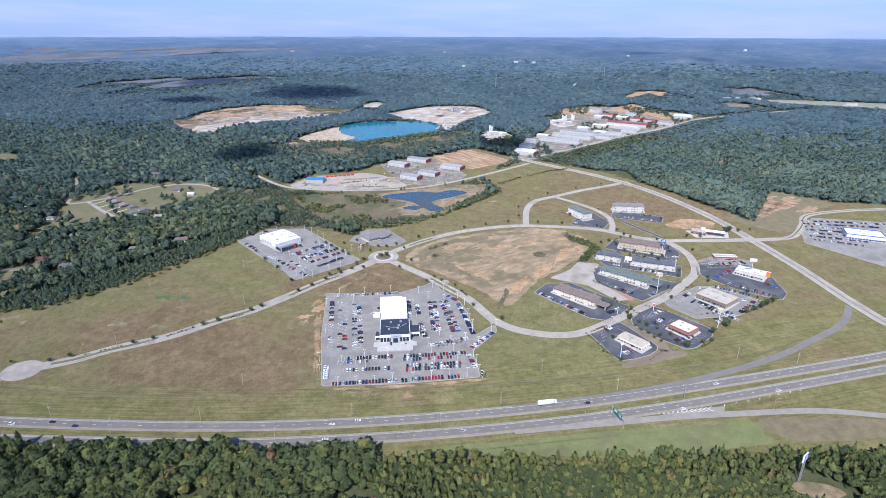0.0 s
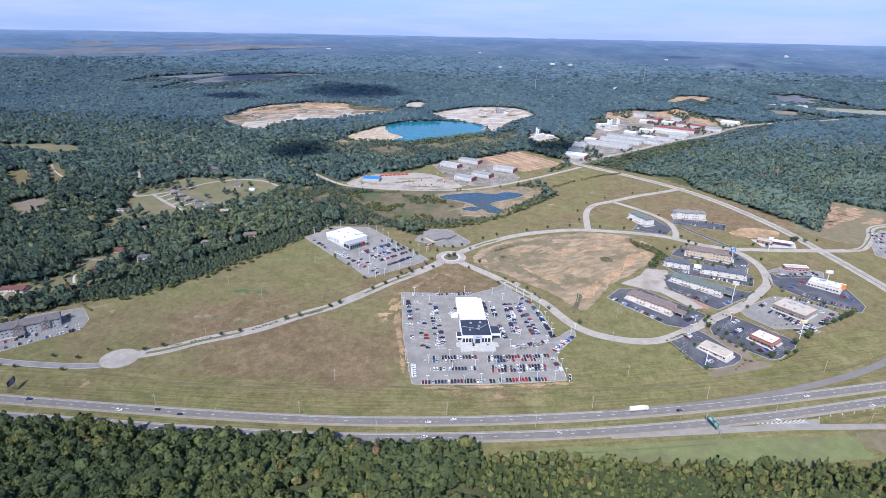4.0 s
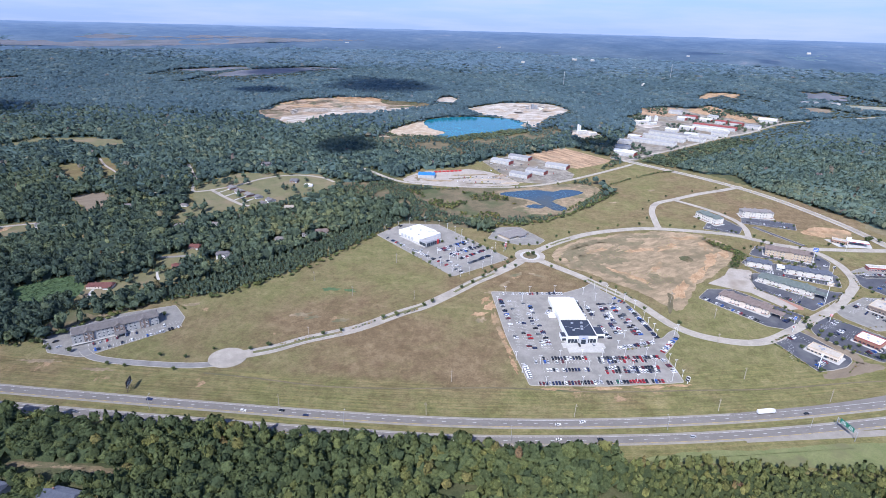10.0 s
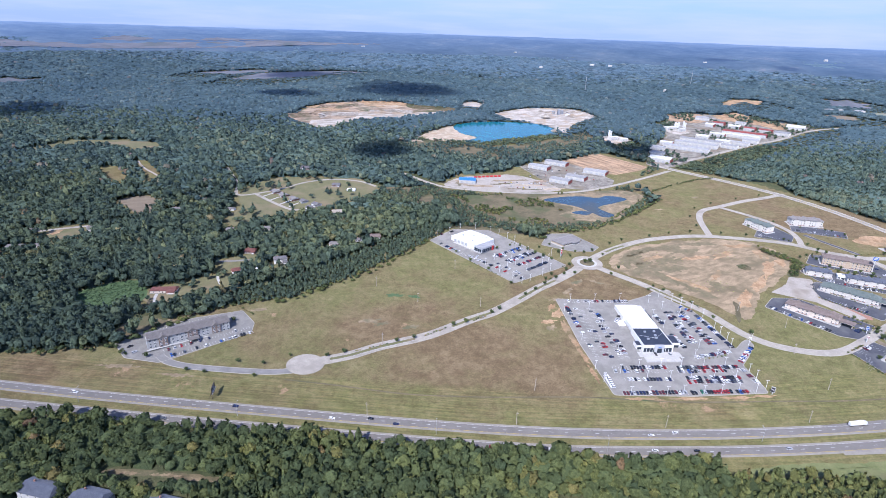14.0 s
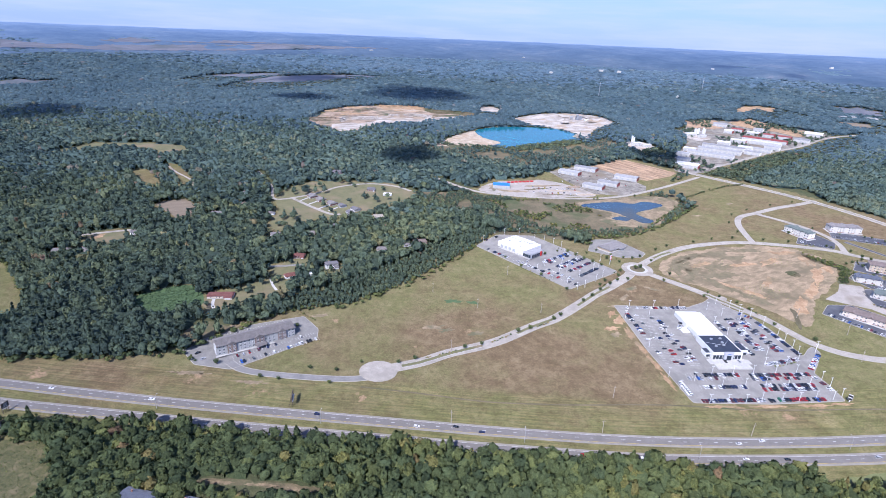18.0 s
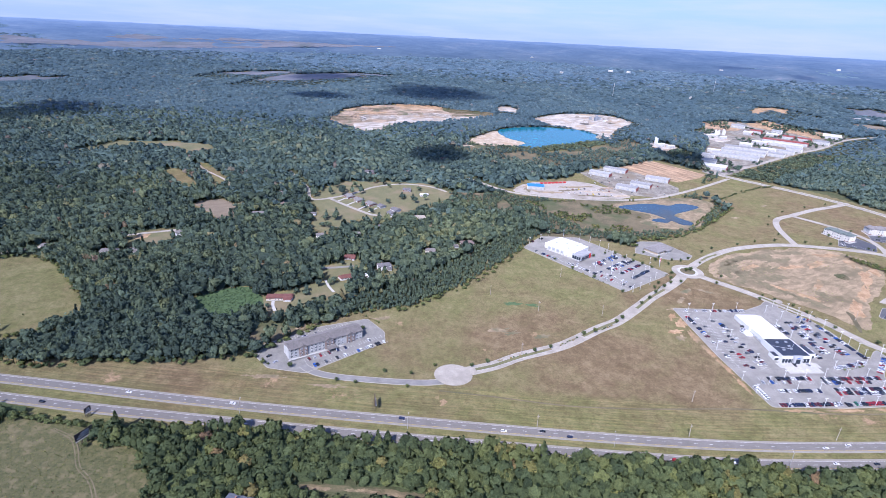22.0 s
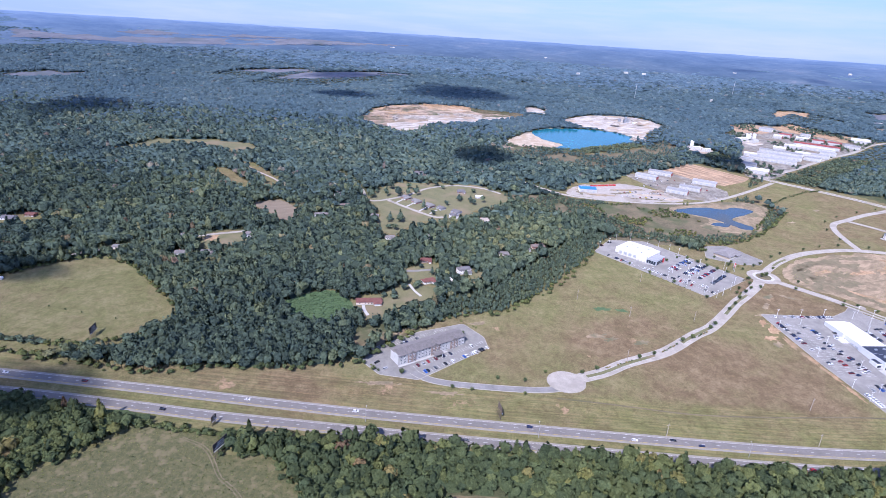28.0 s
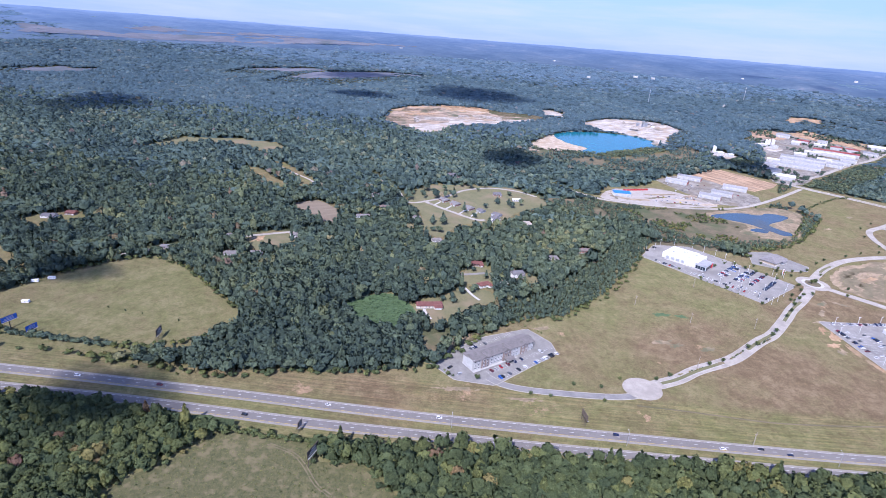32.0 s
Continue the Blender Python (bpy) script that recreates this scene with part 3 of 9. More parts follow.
GLADES = [[(-725, 731), (-695, 756), (-660, 730), (-641, 695), (-644, 665), (-690, 698)], [(-742, 587), (-720, 612), (-688, 613), (-683, 588), (-696, 557), (-713, 554)], [(-509, 449), (-481, 478), (-457, 499), (-428, 503), (-415, 477), (-438, 467), (-448, 459), (-480, 423), (-502, 432)],
          [(-1110, 955), (-1065, 1075), (-960, 1098), (-868, 1088), (-828, 1012), (-855, 998), (-900, 1040), (-1000, 1050), (-1060, 990)], [(-585, 440), (-540, 475), (-505, 440), (-520, 400), (-565, 405)], [(-465, 535), (-440, 562), (-425, 560), (-422, 530), (-445, 512)],
          [(-402, 540), (-388, 560), (-362, 545), (-372, 525)], [(-1050, 590), (-1000, 630), (-950, 600), (-1000, 570)], [(-870, 895), (-850, 905), (-760, 815), (-775, 800)], [(-830, 945), (-815, 950), (-718, 850), (-722, 800), (-738, 800), (-740, 850)]]
OLIVE = [(118, 962), (131, 990), (196, 1046), (226, 1085), (250, 1085), (215, 985), (162, 880), (142, 905)]
OPEN = [SITE, OLIVE, SOUTH_FIELD, WEST_FIELD, VILLAGE, YARDS, MARSH, SCRUB, POND, QUARRY_W, QUARRY_E, BEACH, WORKS, MOUND, WEST_MEADOW, *GLADES]
def blot(x, y, rx, ry, turn=0.0, seed=1, n=34):
    """An uneven round outline."""
    rng = random.Random(seed)
    ph = [(rng.uniform(0, 6.28), rng.uniform(0.05, 0.2)) for _ in range(7)]
    c, s = math.cos(radians(turn)), math.sin(radians(turn))
    out = []
    for i in range(n):
        a = i * 2 * math.pi / n
        r = 1 + sum(w * math.sin((j + 2) * a + p) for j, (p, w) in enumerate(ph)) * 0.8
        u, v = rx * r * math.cos(a), ry * r * math.sin(a)
        out.append((x + u * c - v * s, y + u * s + v * c))
    return out


FAR_OPEN = [[(625, 1930), (708, 2059), (772, 2071), (815, 2041), (767, 1969), (744, 2026), (656, 1928)], [(1040, 1870), (1110, 1905), (1250, 1880), (1500, 1800), (1800, 1740), (1750, 1640), (1500, 1700), (1250, 1790), (1120, 1830)], [(880, 1790), (930, 1835), (1000, 1820), (985, 1760), (910, 1735)], blot(-1180, 2230, 120, 60, 25, 1), blot(-930, 2150, 220, 95, 12, 2),
            blot(-760, 2260, 110, 55, 10, 3), blot(-1830, 1790, 110, 50, 30, 4), blot(1095, 2040, 75, 60, 10, 6)]
BATCH = [[(129, 1318), (164, 1374), (192, 1373), (209, 1320), (171, 1279), (137, 1272)], [(316, 1546), (350, 1537), (398, 1487), (363, 1439), (336, 1447)]]


def open_land(x, y):
    out = np.zeros(np.shape(x), bool)
    for ring in OPEN + FAR_OPEN + BATCH:
        out |= inside(ring, x, y)
    return out


# ---- ground ----
def lines(*spans):
    out = []
    for a, b, s in spans:
        out += list(np.arange(a, b, s))
    return np.array(out + [spans[-1][1]], float)


gx = lines((-5600, -2600, 150), (-2600, -1000, 50), (-1000, 760, 9), (760, 1800, 40), (1800, 5600, 150))
gy = lines((-2400, -100, 150), (-100, 160, 40), (160, 1120, 9), (1120, 2000, 30), (2000, 4800, 50))
GX, GY = np.meshgrid(gx, gy)
GZ = height(GX, GY)
nx, ny = len(gx), len(gy)
flat = np.c_[GX.ravel(), GY.ravel(), GZ.ravel()]
idx = np.arange(nx * ny).reshape(ny, nx)
quads = np.stack([idx[:-1, :-1], idx[:-1, 1:], idx[1:, 1:], idx[1:, :-1]], -1).reshape(-1, 4)


def sheet(name, verts, faces, material, smooth=False, **attrs):
    """A big mesh from arrays, with point attributes."""
    me = bpy.data.meshes.new(name)
    k = faces.shape[1]
    me.vertices.add(len(verts))
    me.vertices.foreach_set("co", np.ascontiguousarray(verts, np.float32).ravel())
    me.loops.add(faces.size)
    me.loops.foreach_set("vertex_index", np.ascontiguousarray(faces, np.int32).ravel())
    me.polygons.add(len(faces))
    me.polygons.foreach_set("loop_start", np.arange(0, faces.size, k, dtype=np.int32))
    me.materials.append(material)
    for key, value in attrs.items():
        me.attributes.new(key, "FLOAT", "POINT").data.foreach_set("value", np.ascontiguousarray(value, np.float32).ravel())
    me.update(calc_edges=True)
    me.validate()
    if smooth:
        me.polygons.foreach_set("use_smooth", np.ones(len(faces), bool))
    return new(name, me)


def bell(x, y, cx, cy, rx, ry):
    return np.exp(-(((x - cx) / rx) ** 2 + ((y - cy) / ry) ** 2))


fx, fy = flat[:, 0], flat[:, 1]
dry = 0.0 + 0.24 * bell(fx, fy, -110, 370, 110, 60) + 0.36 * bell(fx, fy, -10, 535, 62, 42) + 0.20 * bell(fx, fy, -230, 430, 60, 60) + 0.2 * bell(fx, fy, 420, 820, 160, 90)
dry -= 0.16 * bell(fx, fy, -300, 500, 80, 60) + 0.14 * bell(fx, fy, -160, 600, 60, 60) + 0.28 * bell(fx, fy, 195, 410, 90, 45) + 0.25 * bell(fx, fy, 215, 470, 40, 40) + 0.2 * bell(fx, fy, 300, 280, 160, 25)
dry -= 0.16 * bell(fx, fy, -780, 420, 140, 100)
dry += 0.14 * bell(fx, fy, -520, 305, 140, 22)
dry -= 0.34 * bell(fx, fy, -660, 200, 160, 70)
verge = ((fy > 235) & (fy < 330 + np.maximum(fx, 0) * 0.32)).astype(float) * 0.8
dry -= 0.12 * verge * (fx > -430)
wood = 1.0 - open_land(fx, fy)
for a in range(8):
    wood = np.minimum(wood, 1.0 - open_land(fx + 9 * math.cos(a * math.pi / 4), fy + 9 * math.sin(a * math.pi / 4)))
scuffed = 0.0 * fx
for px, py, pr in [(-355, 420, 10), (-253, 423, 5), (-205, 420, 13), (-265, 382, 6), (-185, 404, 5), (-55, 445, 12), (-48, 480, 9), (-25, 538, 12), (-40, 510, 8), (12, 548, 10), (-392, 306, 16), (-455, 312, 12), (-590, 300, 15), (60, 325, 10), (-300, 305, 8), (20, 325, 14), (100, 342, 12)]:
    scuffed = scuffed + 0.17 * bell(fx, fy, px, py, pr * 1.5, pr)
HW_LINE = spline([(-1500, 300), (-836, 290), (-644, 285), (-460, 278), (-259, 276.5), (-78, 280), (101, 301), (294, 344), (506, 405), (900, 520)], 5)
offset = np.full(len(fx), 1e9)
for hx, hy in HW_LINE:
    offset = np.minimum(offset, np.hypot(fx - hx, fy - hy))
ground = sheet("ground", flat, quads, M_GROUND, True, wood=wood, dry=dry, mown=verge, offset=offset, scuffed=scuffed)
tagged(ground, "gently rising land of mown and dry grass with wooded floor", "ground", kind="structure")



def distance(name, r0, r1, material, label):
    """Wooded far land as a gently rolling sheet, curved round the flight."""
    A, R = np.meshgrid(np.radians(np.arange(-64, 50.1, 0.4)), np.r_[r0, np.arange(r0 + 25, r1 + 1, 25)])
    X, Y = -180 + R * np.sin(A), -85 + R * np.cos(A)
    bumps = 2.6 * np.sin(X / 137 + Y / 110) + 2.2 * np.sin(X / 71 - Y / 83) + 1.6 * np.sin(X / 33 + Y / 49)
    Z = height(X, Y) + 13 + bumps * np.clip((R - r0) / 200, 0, 1) * np.clip((r1 - R) / 500, 0.15, 1) - 14 * (R < r0 + 1)
    ny_, nx_ = X.shape
    i = np.arange(nx_ * ny_).reshape(ny_, nx_)
    f = np.stack([i[:-1, :-1], i[:-1, 1:], i[1:, 1:], i[1:, :-1]], -1).reshape(-1, 4)
    return tagged(sheet(name, np.c_[X.ravel(), Y.ravel(), Z.ravel()], f, material, True), label, "backdrop", kind="structure")


distance("backdrop", 3000, 4640, M_HAZE, "far wooded land up to the horizon, coloured blue and glowing for haze")

# ---- open pieces of land ----
patch("bare_field", [(29, 598), (57, 651), (127, 691), (194, 710), (245, 708), (275, 680), (264, 625), (225, 575), (201, 554), (170, 500), (152, 480), (134, 508), (85, 549)], 0.08, M_DIRT, "scraped bare field of tan dirt with brown weeds", "dirt field", 3, rag=2.6)
for i, (x, y, rx, ry, turn) in enumerate(((248, 672, 20, 9, 70), (236, 620, 26, 7, 62), (205, 572, 24, 6, 50), (172, 530, 22, 7, 62), (262, 645, 16, 6, 74), (225, 690, 22, 6, 8), (190, 655, 22, 5, 40), (150, 640, 20, 5, 20), (120, 560, 24, 5, 140), (160, 590, 16, 4, 60), (90, 630, 18, 4, 35))):
    patch("clay_scrape", blot(x, y, rx, ry, turn, i), 0.13, M_CLAY, "ragged scrape of orange clay in the bare field", "dirt", 2, rag=1.2)
for i, (x, y, rx, ry, turn) in enumerate(((-50, 466, 9, 6, 70), (-45, 440, 10, 4, 100), (-39, 415, 12, 3, 104), (-33, 390, 12, 2.6, 105), (-27, 362, 11, 2.2, 105), (-62, 448, 7, 4, 20), (-56, 480, 8, 3, 60))):
    patch("clay_scrape", blot(x, y, rx, ry, turn, i + 40), 0.08, M_CLAY, "ragged strip of raw orange clay beside the car lot", "dirt", 2, rag=0.8)
for i, (x, y, rx) in enumerate(((8, 331, 12), (50, 336.5, 16), (92, 343, 14), (118, 348.5, 9))):
    patch("clay_scrape", blot(x, y, rx, 1.7, 8, i + 60), 0.07, M_CLAY, "narrow bare strip of clay below the car lot", "dirt", 2, rag=0.6)
patch("clay_field_east", [(515, 765), (572, 845), (638, 903), (705, 850), (640, 790), (576, 715)], 0.08, M_WEEDY, "cleared field of reddish clay beside the boulevard", "dirt field", 5, rag=3)
for i, (x, y, rx, ry, turn) in enumerate(((600, 830, 38, 15, 40), (640, 850, 32, 13, 50), (590, 805, 22, 6, 50), (625, 825, 26, 6, 35), (570, 790, 24, 9, 45), (655, 815, 24, 8, 40), (615, 870, 20, 7, 30))):
    patch("clay_scrape", blot(x, y, rx, ry, turn, i + 70), 0.13, M_RUTS, "scrape of red clay in the cleared field", "dirt", 3, rag=2.0)
for i, (x, y, rx, ry, turn) in enumerate(((70, 600, 22, 9, 60), (110, 625, 20, 8, 30), (95, 570, 22, 8, 130), (140, 660, 22, 7, 20), (150, 560, 14, 6, 120), (70, 640, 14, 5, 40), (58, 618, 24, 12, 60), (105, 600, 24, 9, 15), (85, 655, 22, 7, 30), (125, 540, 18, 7, 130), (170, 690, 24, 6, 10), (120, 670, 24, 7, 25))):
    patch("weed_patch", blot(x, y, rx, ry, turn, i + 80), 0.12, M_WEEDY, "ragged patch of dry olive-brown weeds in the bare field", "weeds", 2, rag=2.0)
patch("dirt_by_station", [(405, 735), (440, 762), (478, 752), (470, 728), (430, 722)], 0.08, M_CLAY, "graded patch of pale clay", "dirt", 4, rag=1.5)
patch("marsh", MARSH, 0.06, M_BRUSH, "marshy flat of brown brush and weeds", "marsh", 5, rag=3)
patch("scrub_land", SCRUB, 0.06, M_BRUSH, "brown scrub land below the quarry lake", "scrub", 6, rag=4)
patch("brush_ground", [(-330, 867), (-220, 877), (-164, 859), (-23, 875), (-26, 756), (-55, 695), (-179, 692), (-185, 747), (-269, 780), (-322, 823)], 0.05, M_BRUSH, "brown brushy ground under young pines", "brush", 6, rag=3)
patch("pond_shore", [(-46, 853), (17, 891), (100, 920), (137, 903), (126, 868), (101, 829), (71, 774), (34, 757), (-5, 766), (-18, 782), (7, 815)], 0.12, M_MUD, "muddy tan shore round the small pond", "shore", 4, rag=2)
patch("small_pond", [(-39, 845), (-14, 864), (26, 876), (54, 872), (76, 887), (106, 876), (80, 849), (49, 824), (58, 804), (69, 792), (64, 779), (49, 779), (33, 797), (16, 819), (-6, 830)], 0.18, M_PONDB, "small dark blue retention pond with muddy banks", "pond", 4, rag=0.8)
patch("small_pond", [(3, 790), (20, 803), (35, 795), (23, 783)], 0.18, M_PONDB, "shallow dark pool beside the retention pond", "pond", 3, rag=0.8)
patch("gravel_yard", [(-215, 905), (-185, 955), (-130, 975), (-85, 985), (-30, 950), (-5, 905), (-60, 886), (-122, 880), (-190, 888)], 0.10, M_GRAVEL, "pale gravel storage yard", "yard", 5, rag=1.5)
for i, (x, y, rx, ry, turn) in enumerate(((-95, 948, 34, 5, 14), (-60, 925, 30, 4, 8), (-110, 925, 22, 4, 20), (-40, 950, 20, 6, 40), (-150, 905, 26, 5, 5), (-20, 910, 20, 5, 10), (-70, 900, 26, 3.5, 2), (-185, 920, 10, 18, 10))):
    patch("yard_soil", blot(x, y, rx, ry, turn, i + 160), 0.14, (M_DIRT, M_SAND, M_BRUSH, M_PITCLAY)[i % 4], "ragged bank of tan soil in the storage yard", "dirt", 2, rag=1.5)
patch("warehouse_yard", [(-75, 1050), (-20, 1095), (20, 1100), (60, 1060), (105, 985), (95, 950), (40, 915), (-5, 918), (-40, 975)], 0.11, M_WORKS, "grey paved yard round the warehouses", "yard", 0)
patch("clay_pad", [(14, 1108), (101, 1191), (194, 1094), (172, 1065), (115, 1023), (73, 1044)], 0.10, M_RUTS, "graded pad of rutted orange clay", "dirt field", 0)
patch("quarry_lake", POND, 0.6, M_POND, "bright turquoise quarry lake", "lake", 8, rag=2)
patch("lake_beach", BEACH, 0.35, M_SAND, "pale sandy spoil bank beside the lake", "spoil bank", 6, rag=4)
patch("quarry_pit", QUARRY_W, 0.3, M_PITCLAY, "open quarry pit of brown and orange clay", "quarry", 6, rag=9)
patch("quarry_floor", [(-618, 1344), (-607, 1408), (-526, 1455), (-525, 1542), (-417, 1534), (-328, 1586), (-238, 1615), (-317, 1542), (-400, 1477), (-499, 1427), (-514, 1363), (-534, 1316), (-580, 1315)], 0.5, M_CHALK, "white stone floor of the quarry", "quarry", 6, rag=7)
patch("quarry_clay", [(-690, 1589), (-639, 1669), (-560, 1662), (-582, 1598), (-643, 1568)], 0.5, M_CLAY, "stripped orange clay on the quarry rim", "quarry", 6, rag=7)
patch("quarry_clay", [(-544, 1696), (-445, 1714), (-375, 1664), (-451, 1641), (-518, 1649)], 0.5, M_CLAY, "stripped orange clay on the quarry rim", "quarry", 6, rag=7)
for i, (x, y, rx, ry, turn) in enumerate(((-640, 1600, 40, 14, 40), (-600, 1560, 50, 12, 30), (-560, 1510, 46, 12, 35), (-470, 1580, 60, 12, 18), (-400, 1620, 60, 14, 10), (-330, 1600, 50, 12, 20), (-650, 1480, 36, 14, 70), (-440, 1660, 50, 12, 0))):
    patch("quarry_ledge", blot(x, y, rx, ry, turn, i + 140), 0.7, (M_BRUSH, M_CLAY, M_SAND, M_BRUSH, M_PITCLAY)[i % 5], "ragged ledge of clay and brush in the quarry", "quarry", 3, rag=3)
patch("spoil_tip", blot(-330, 1235, 46, 16, 15, 151), 0.4, M_SAND, "pale spoil spread west of the lake", "spoil bank", 4, rag=5)
patch("haul_road", [(-262, 1252), (-210, 1420), (-150, 1500), (-80, 1545), (-84, 1556), (-160, 1512), (-224, 1430), (-276, 1262)], 0.5, M_SAND, "sandy haul road round the lake", "road", 5, rag=1.5)
patch("plant_yard", QUARRY_E, 0.3, M_CHALK, "plant yard of pale crushed stone", "quarry", 6, rag=5)
patch("pale_mound", MOUND, 0.3, M_CHALK, "pale clearing of crushed stone", "clearing", 5, rag=3)
for ring in BATCH:
    patch("plant_yard", ring, 0.3, M_CHALK, "pale dusty yard of a mixing plant", "yard", 5, rag=4)
patch("works_ground", WORKS, 0.2, M_WORKS, "patched grey and tan ground of the industrial park", "yard", 6, rag=3)
patch("works_clay", [(389, 1704), (496, 1754), (495, 1663), (454, 1605), (378, 1623)], 0.5, M_RUTS, "orange clay pads behind the works", "dirt field", 6, rag=5)
patch("works_clay", [(538, 1726), (632, 1802), (658, 1688), (747, 1631), (668, 1554), (617, 1621), (564, 1652)], 0.5, M_CLAY, "graded pale clay behind the works", "dirt field", 6, rag=5)
patch("pasture", SOUTH_FIELD, 0.06, M_PASTURE, "rough dark green pasture between the woods", "pasture", 6, rag=1.2)
patch("mown_brown_field", [(349, 310), (397, 314), (455, 313), (560, 300), (560, 285), (450, 292), (406, 289), (369, 286), (348, 295)], 0.06, M_WEEDY, "tan-brown mown patch beside the slip road", "field", 4, rag=1)
patch("green_verge", [(60, 253), (102, 268), (160, 276), (212, 288), (258, 294), (300, 301), (342, 306), (343, 292), (346, 284), (311, 276), (258, 266), (200, 262), (102, 258)], 0.045, M_VERGE, "fresh green mown verge below the highway", "grass", 4, rag=1.2)
patch("green_tuft", blot(-233, 482, 9, 4, 5, 3), 0.05, M_KUDZU, "fresh green patch of weeds", "weeds", 2)
patch("green_tuft", blot(-211, 482, 7, 3, 5, 5), 0.05, M_KUDZU, "fresh green patch of weeds", "weeds", 2)
patch("vine_thicket", GLADES[4], 0.08, M_KUDZU, "clearing grown over with bright green vines", "thicket", 4, rag=1.5)
patch("village_lawn", VILLAGE, 0.07, M_LAWN, "mown lawns between the village houses", "lawn", 6, rag=2)
patch("brush_slope", [(-494, 388), (-482, 402), (-452, 396), (-434, 408), (-434, 403), (-488, 357), (-495, 366)], 0.07, M_BRUSH, "slope of brown brush behind the apartment lot", "brush", 3, rag=1.2)
patch("house_yard", GLADES[2], 0.07, M_LAWN, "worn lawn round the red-roofed house", "lawn", 4, rag=1.5)
for ring in GLADES[5:7]:
    patch("house_yard", ring, 0.07, M_LAWN, "worn lawn of a house among the trees", "lawn", 4, rag=1.5)


def drape(name, ring, step, up, material, label, category):
    """A clearing that follows rolling ground: cells of a grid inside the ring, its rim roughened."""
    r = np.array(ring, float)
    X, Y = np.meshgrid(np.arange(r[:, 0].min() - step, r[:, 0].max() + step, float(step)), np.arange(r[:, 1].min() - step, r[:, 1].max() + step, float(step)))
    i = np.arange(X.size).reshape(X.shape)
    f = np.stack([i[:-1, :-1], i[:-1, 1:], i[1:, 1:], i[1:, :-1]], -1).reshape(-1, 4)
    keep = inside(ring, X.ravel()[f].mean(1), Y.ravel()[f].mean(1))
    X = X + 0.3 * step * np.sin(Y * 0.9 + X * 0.37)
    Y = Y + 0.3 * step * np.sin(X * 0.8 + 1.0)
    return tagged(sheet(name, np.c_[X.ravel(), Y.ravel(), height(X, Y).ravel() + up], f[keep], material, True), label, category, kind="structure")


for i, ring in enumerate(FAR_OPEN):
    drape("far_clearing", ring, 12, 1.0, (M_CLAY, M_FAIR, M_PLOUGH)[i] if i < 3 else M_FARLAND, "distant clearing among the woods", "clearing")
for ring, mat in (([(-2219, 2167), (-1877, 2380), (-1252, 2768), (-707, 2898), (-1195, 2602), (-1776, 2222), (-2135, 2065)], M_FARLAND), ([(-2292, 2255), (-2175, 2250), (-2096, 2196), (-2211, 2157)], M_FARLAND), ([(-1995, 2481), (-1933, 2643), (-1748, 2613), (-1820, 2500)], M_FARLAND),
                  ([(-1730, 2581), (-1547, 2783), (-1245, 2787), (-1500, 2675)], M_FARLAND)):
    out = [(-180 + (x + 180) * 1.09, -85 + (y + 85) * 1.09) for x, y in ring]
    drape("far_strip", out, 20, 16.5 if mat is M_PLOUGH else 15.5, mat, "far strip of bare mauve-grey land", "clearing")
patch("hay_band", GLADES[3], 0.08, M_LAWN, "band of dry pale meadow above the pines", "meadow", 12)
patch("brown_plot", GLADES[0], 0.08, M_PLOUGH, "small ploughed brown field among trees", "field", 4, rag=1.5)
patch("tan_plot", GLADES[1], 0.08, M_LAWN, "small dry lawn with reddish soil among trees", "field", 4, rag=1.5)
patch("clay_scrape", blot(-730, 592, 10, 7, 60, 77), 0.14, M_CLAY, "reddish bare soil on the dry lawn", "dirt", 2)
patch("sign_clearing", [(336, 238), (344, 246), (364, 244), (372, 236), (352, 231)], 0.06, M_MUD, "small clearing of reddish soil round the sign", "soil", 6)
patch("wood_track", [(-390, 200), (-350, 202), (-307, 201), (-305, 206), (-350, 207), (-390, 205)], 0.05, M_BRUSH, "brushy track through the wood", "track", 3, rag=1.0)
for i, (x, y, rx) in enumerate(((-376, 203, 9), (-348, 204, 11), (-322, 203, 8))):
    patch("clay_scrape", blot(x, y, rx, 1.3, 2, i + 120), 0.09, M_MUD, "bare reddish clay on the wood track", "dirt", 2, rag=0.7)

# ---- fair-weather clouds overhead, whose shadows lie on the woods ----
M_CLOUD = surface("white_cloud", (0.78, 0.78, 0.78), (0.88, 0.88, 0.88), 60.0, 9.0, 1.0)
veil, thin_cloud = M_CLOUD.node_tree.nodes.new("ShaderNodeBsdfTransparent"), M_CLOUD.node_tree.nodes.new("ShaderNodeMixShader")
thin_cloud.inputs[0].default_value = 0.72
M_CLOUD.node_tree.links.new(M_CLOUD.node_tree.nodes["Principled BSDF"].outputs[0], thin_cloud.inputs[1])
M_CLOUD.node_tree.links.new(veil.outputs[0], thin_cloud.inputs[2])
M_CLOUD.node_tree.links.new(thin_cloud.outputs[0], M_CLOUD.node_tree.nodes["Material Output"].inputs["Surface"])


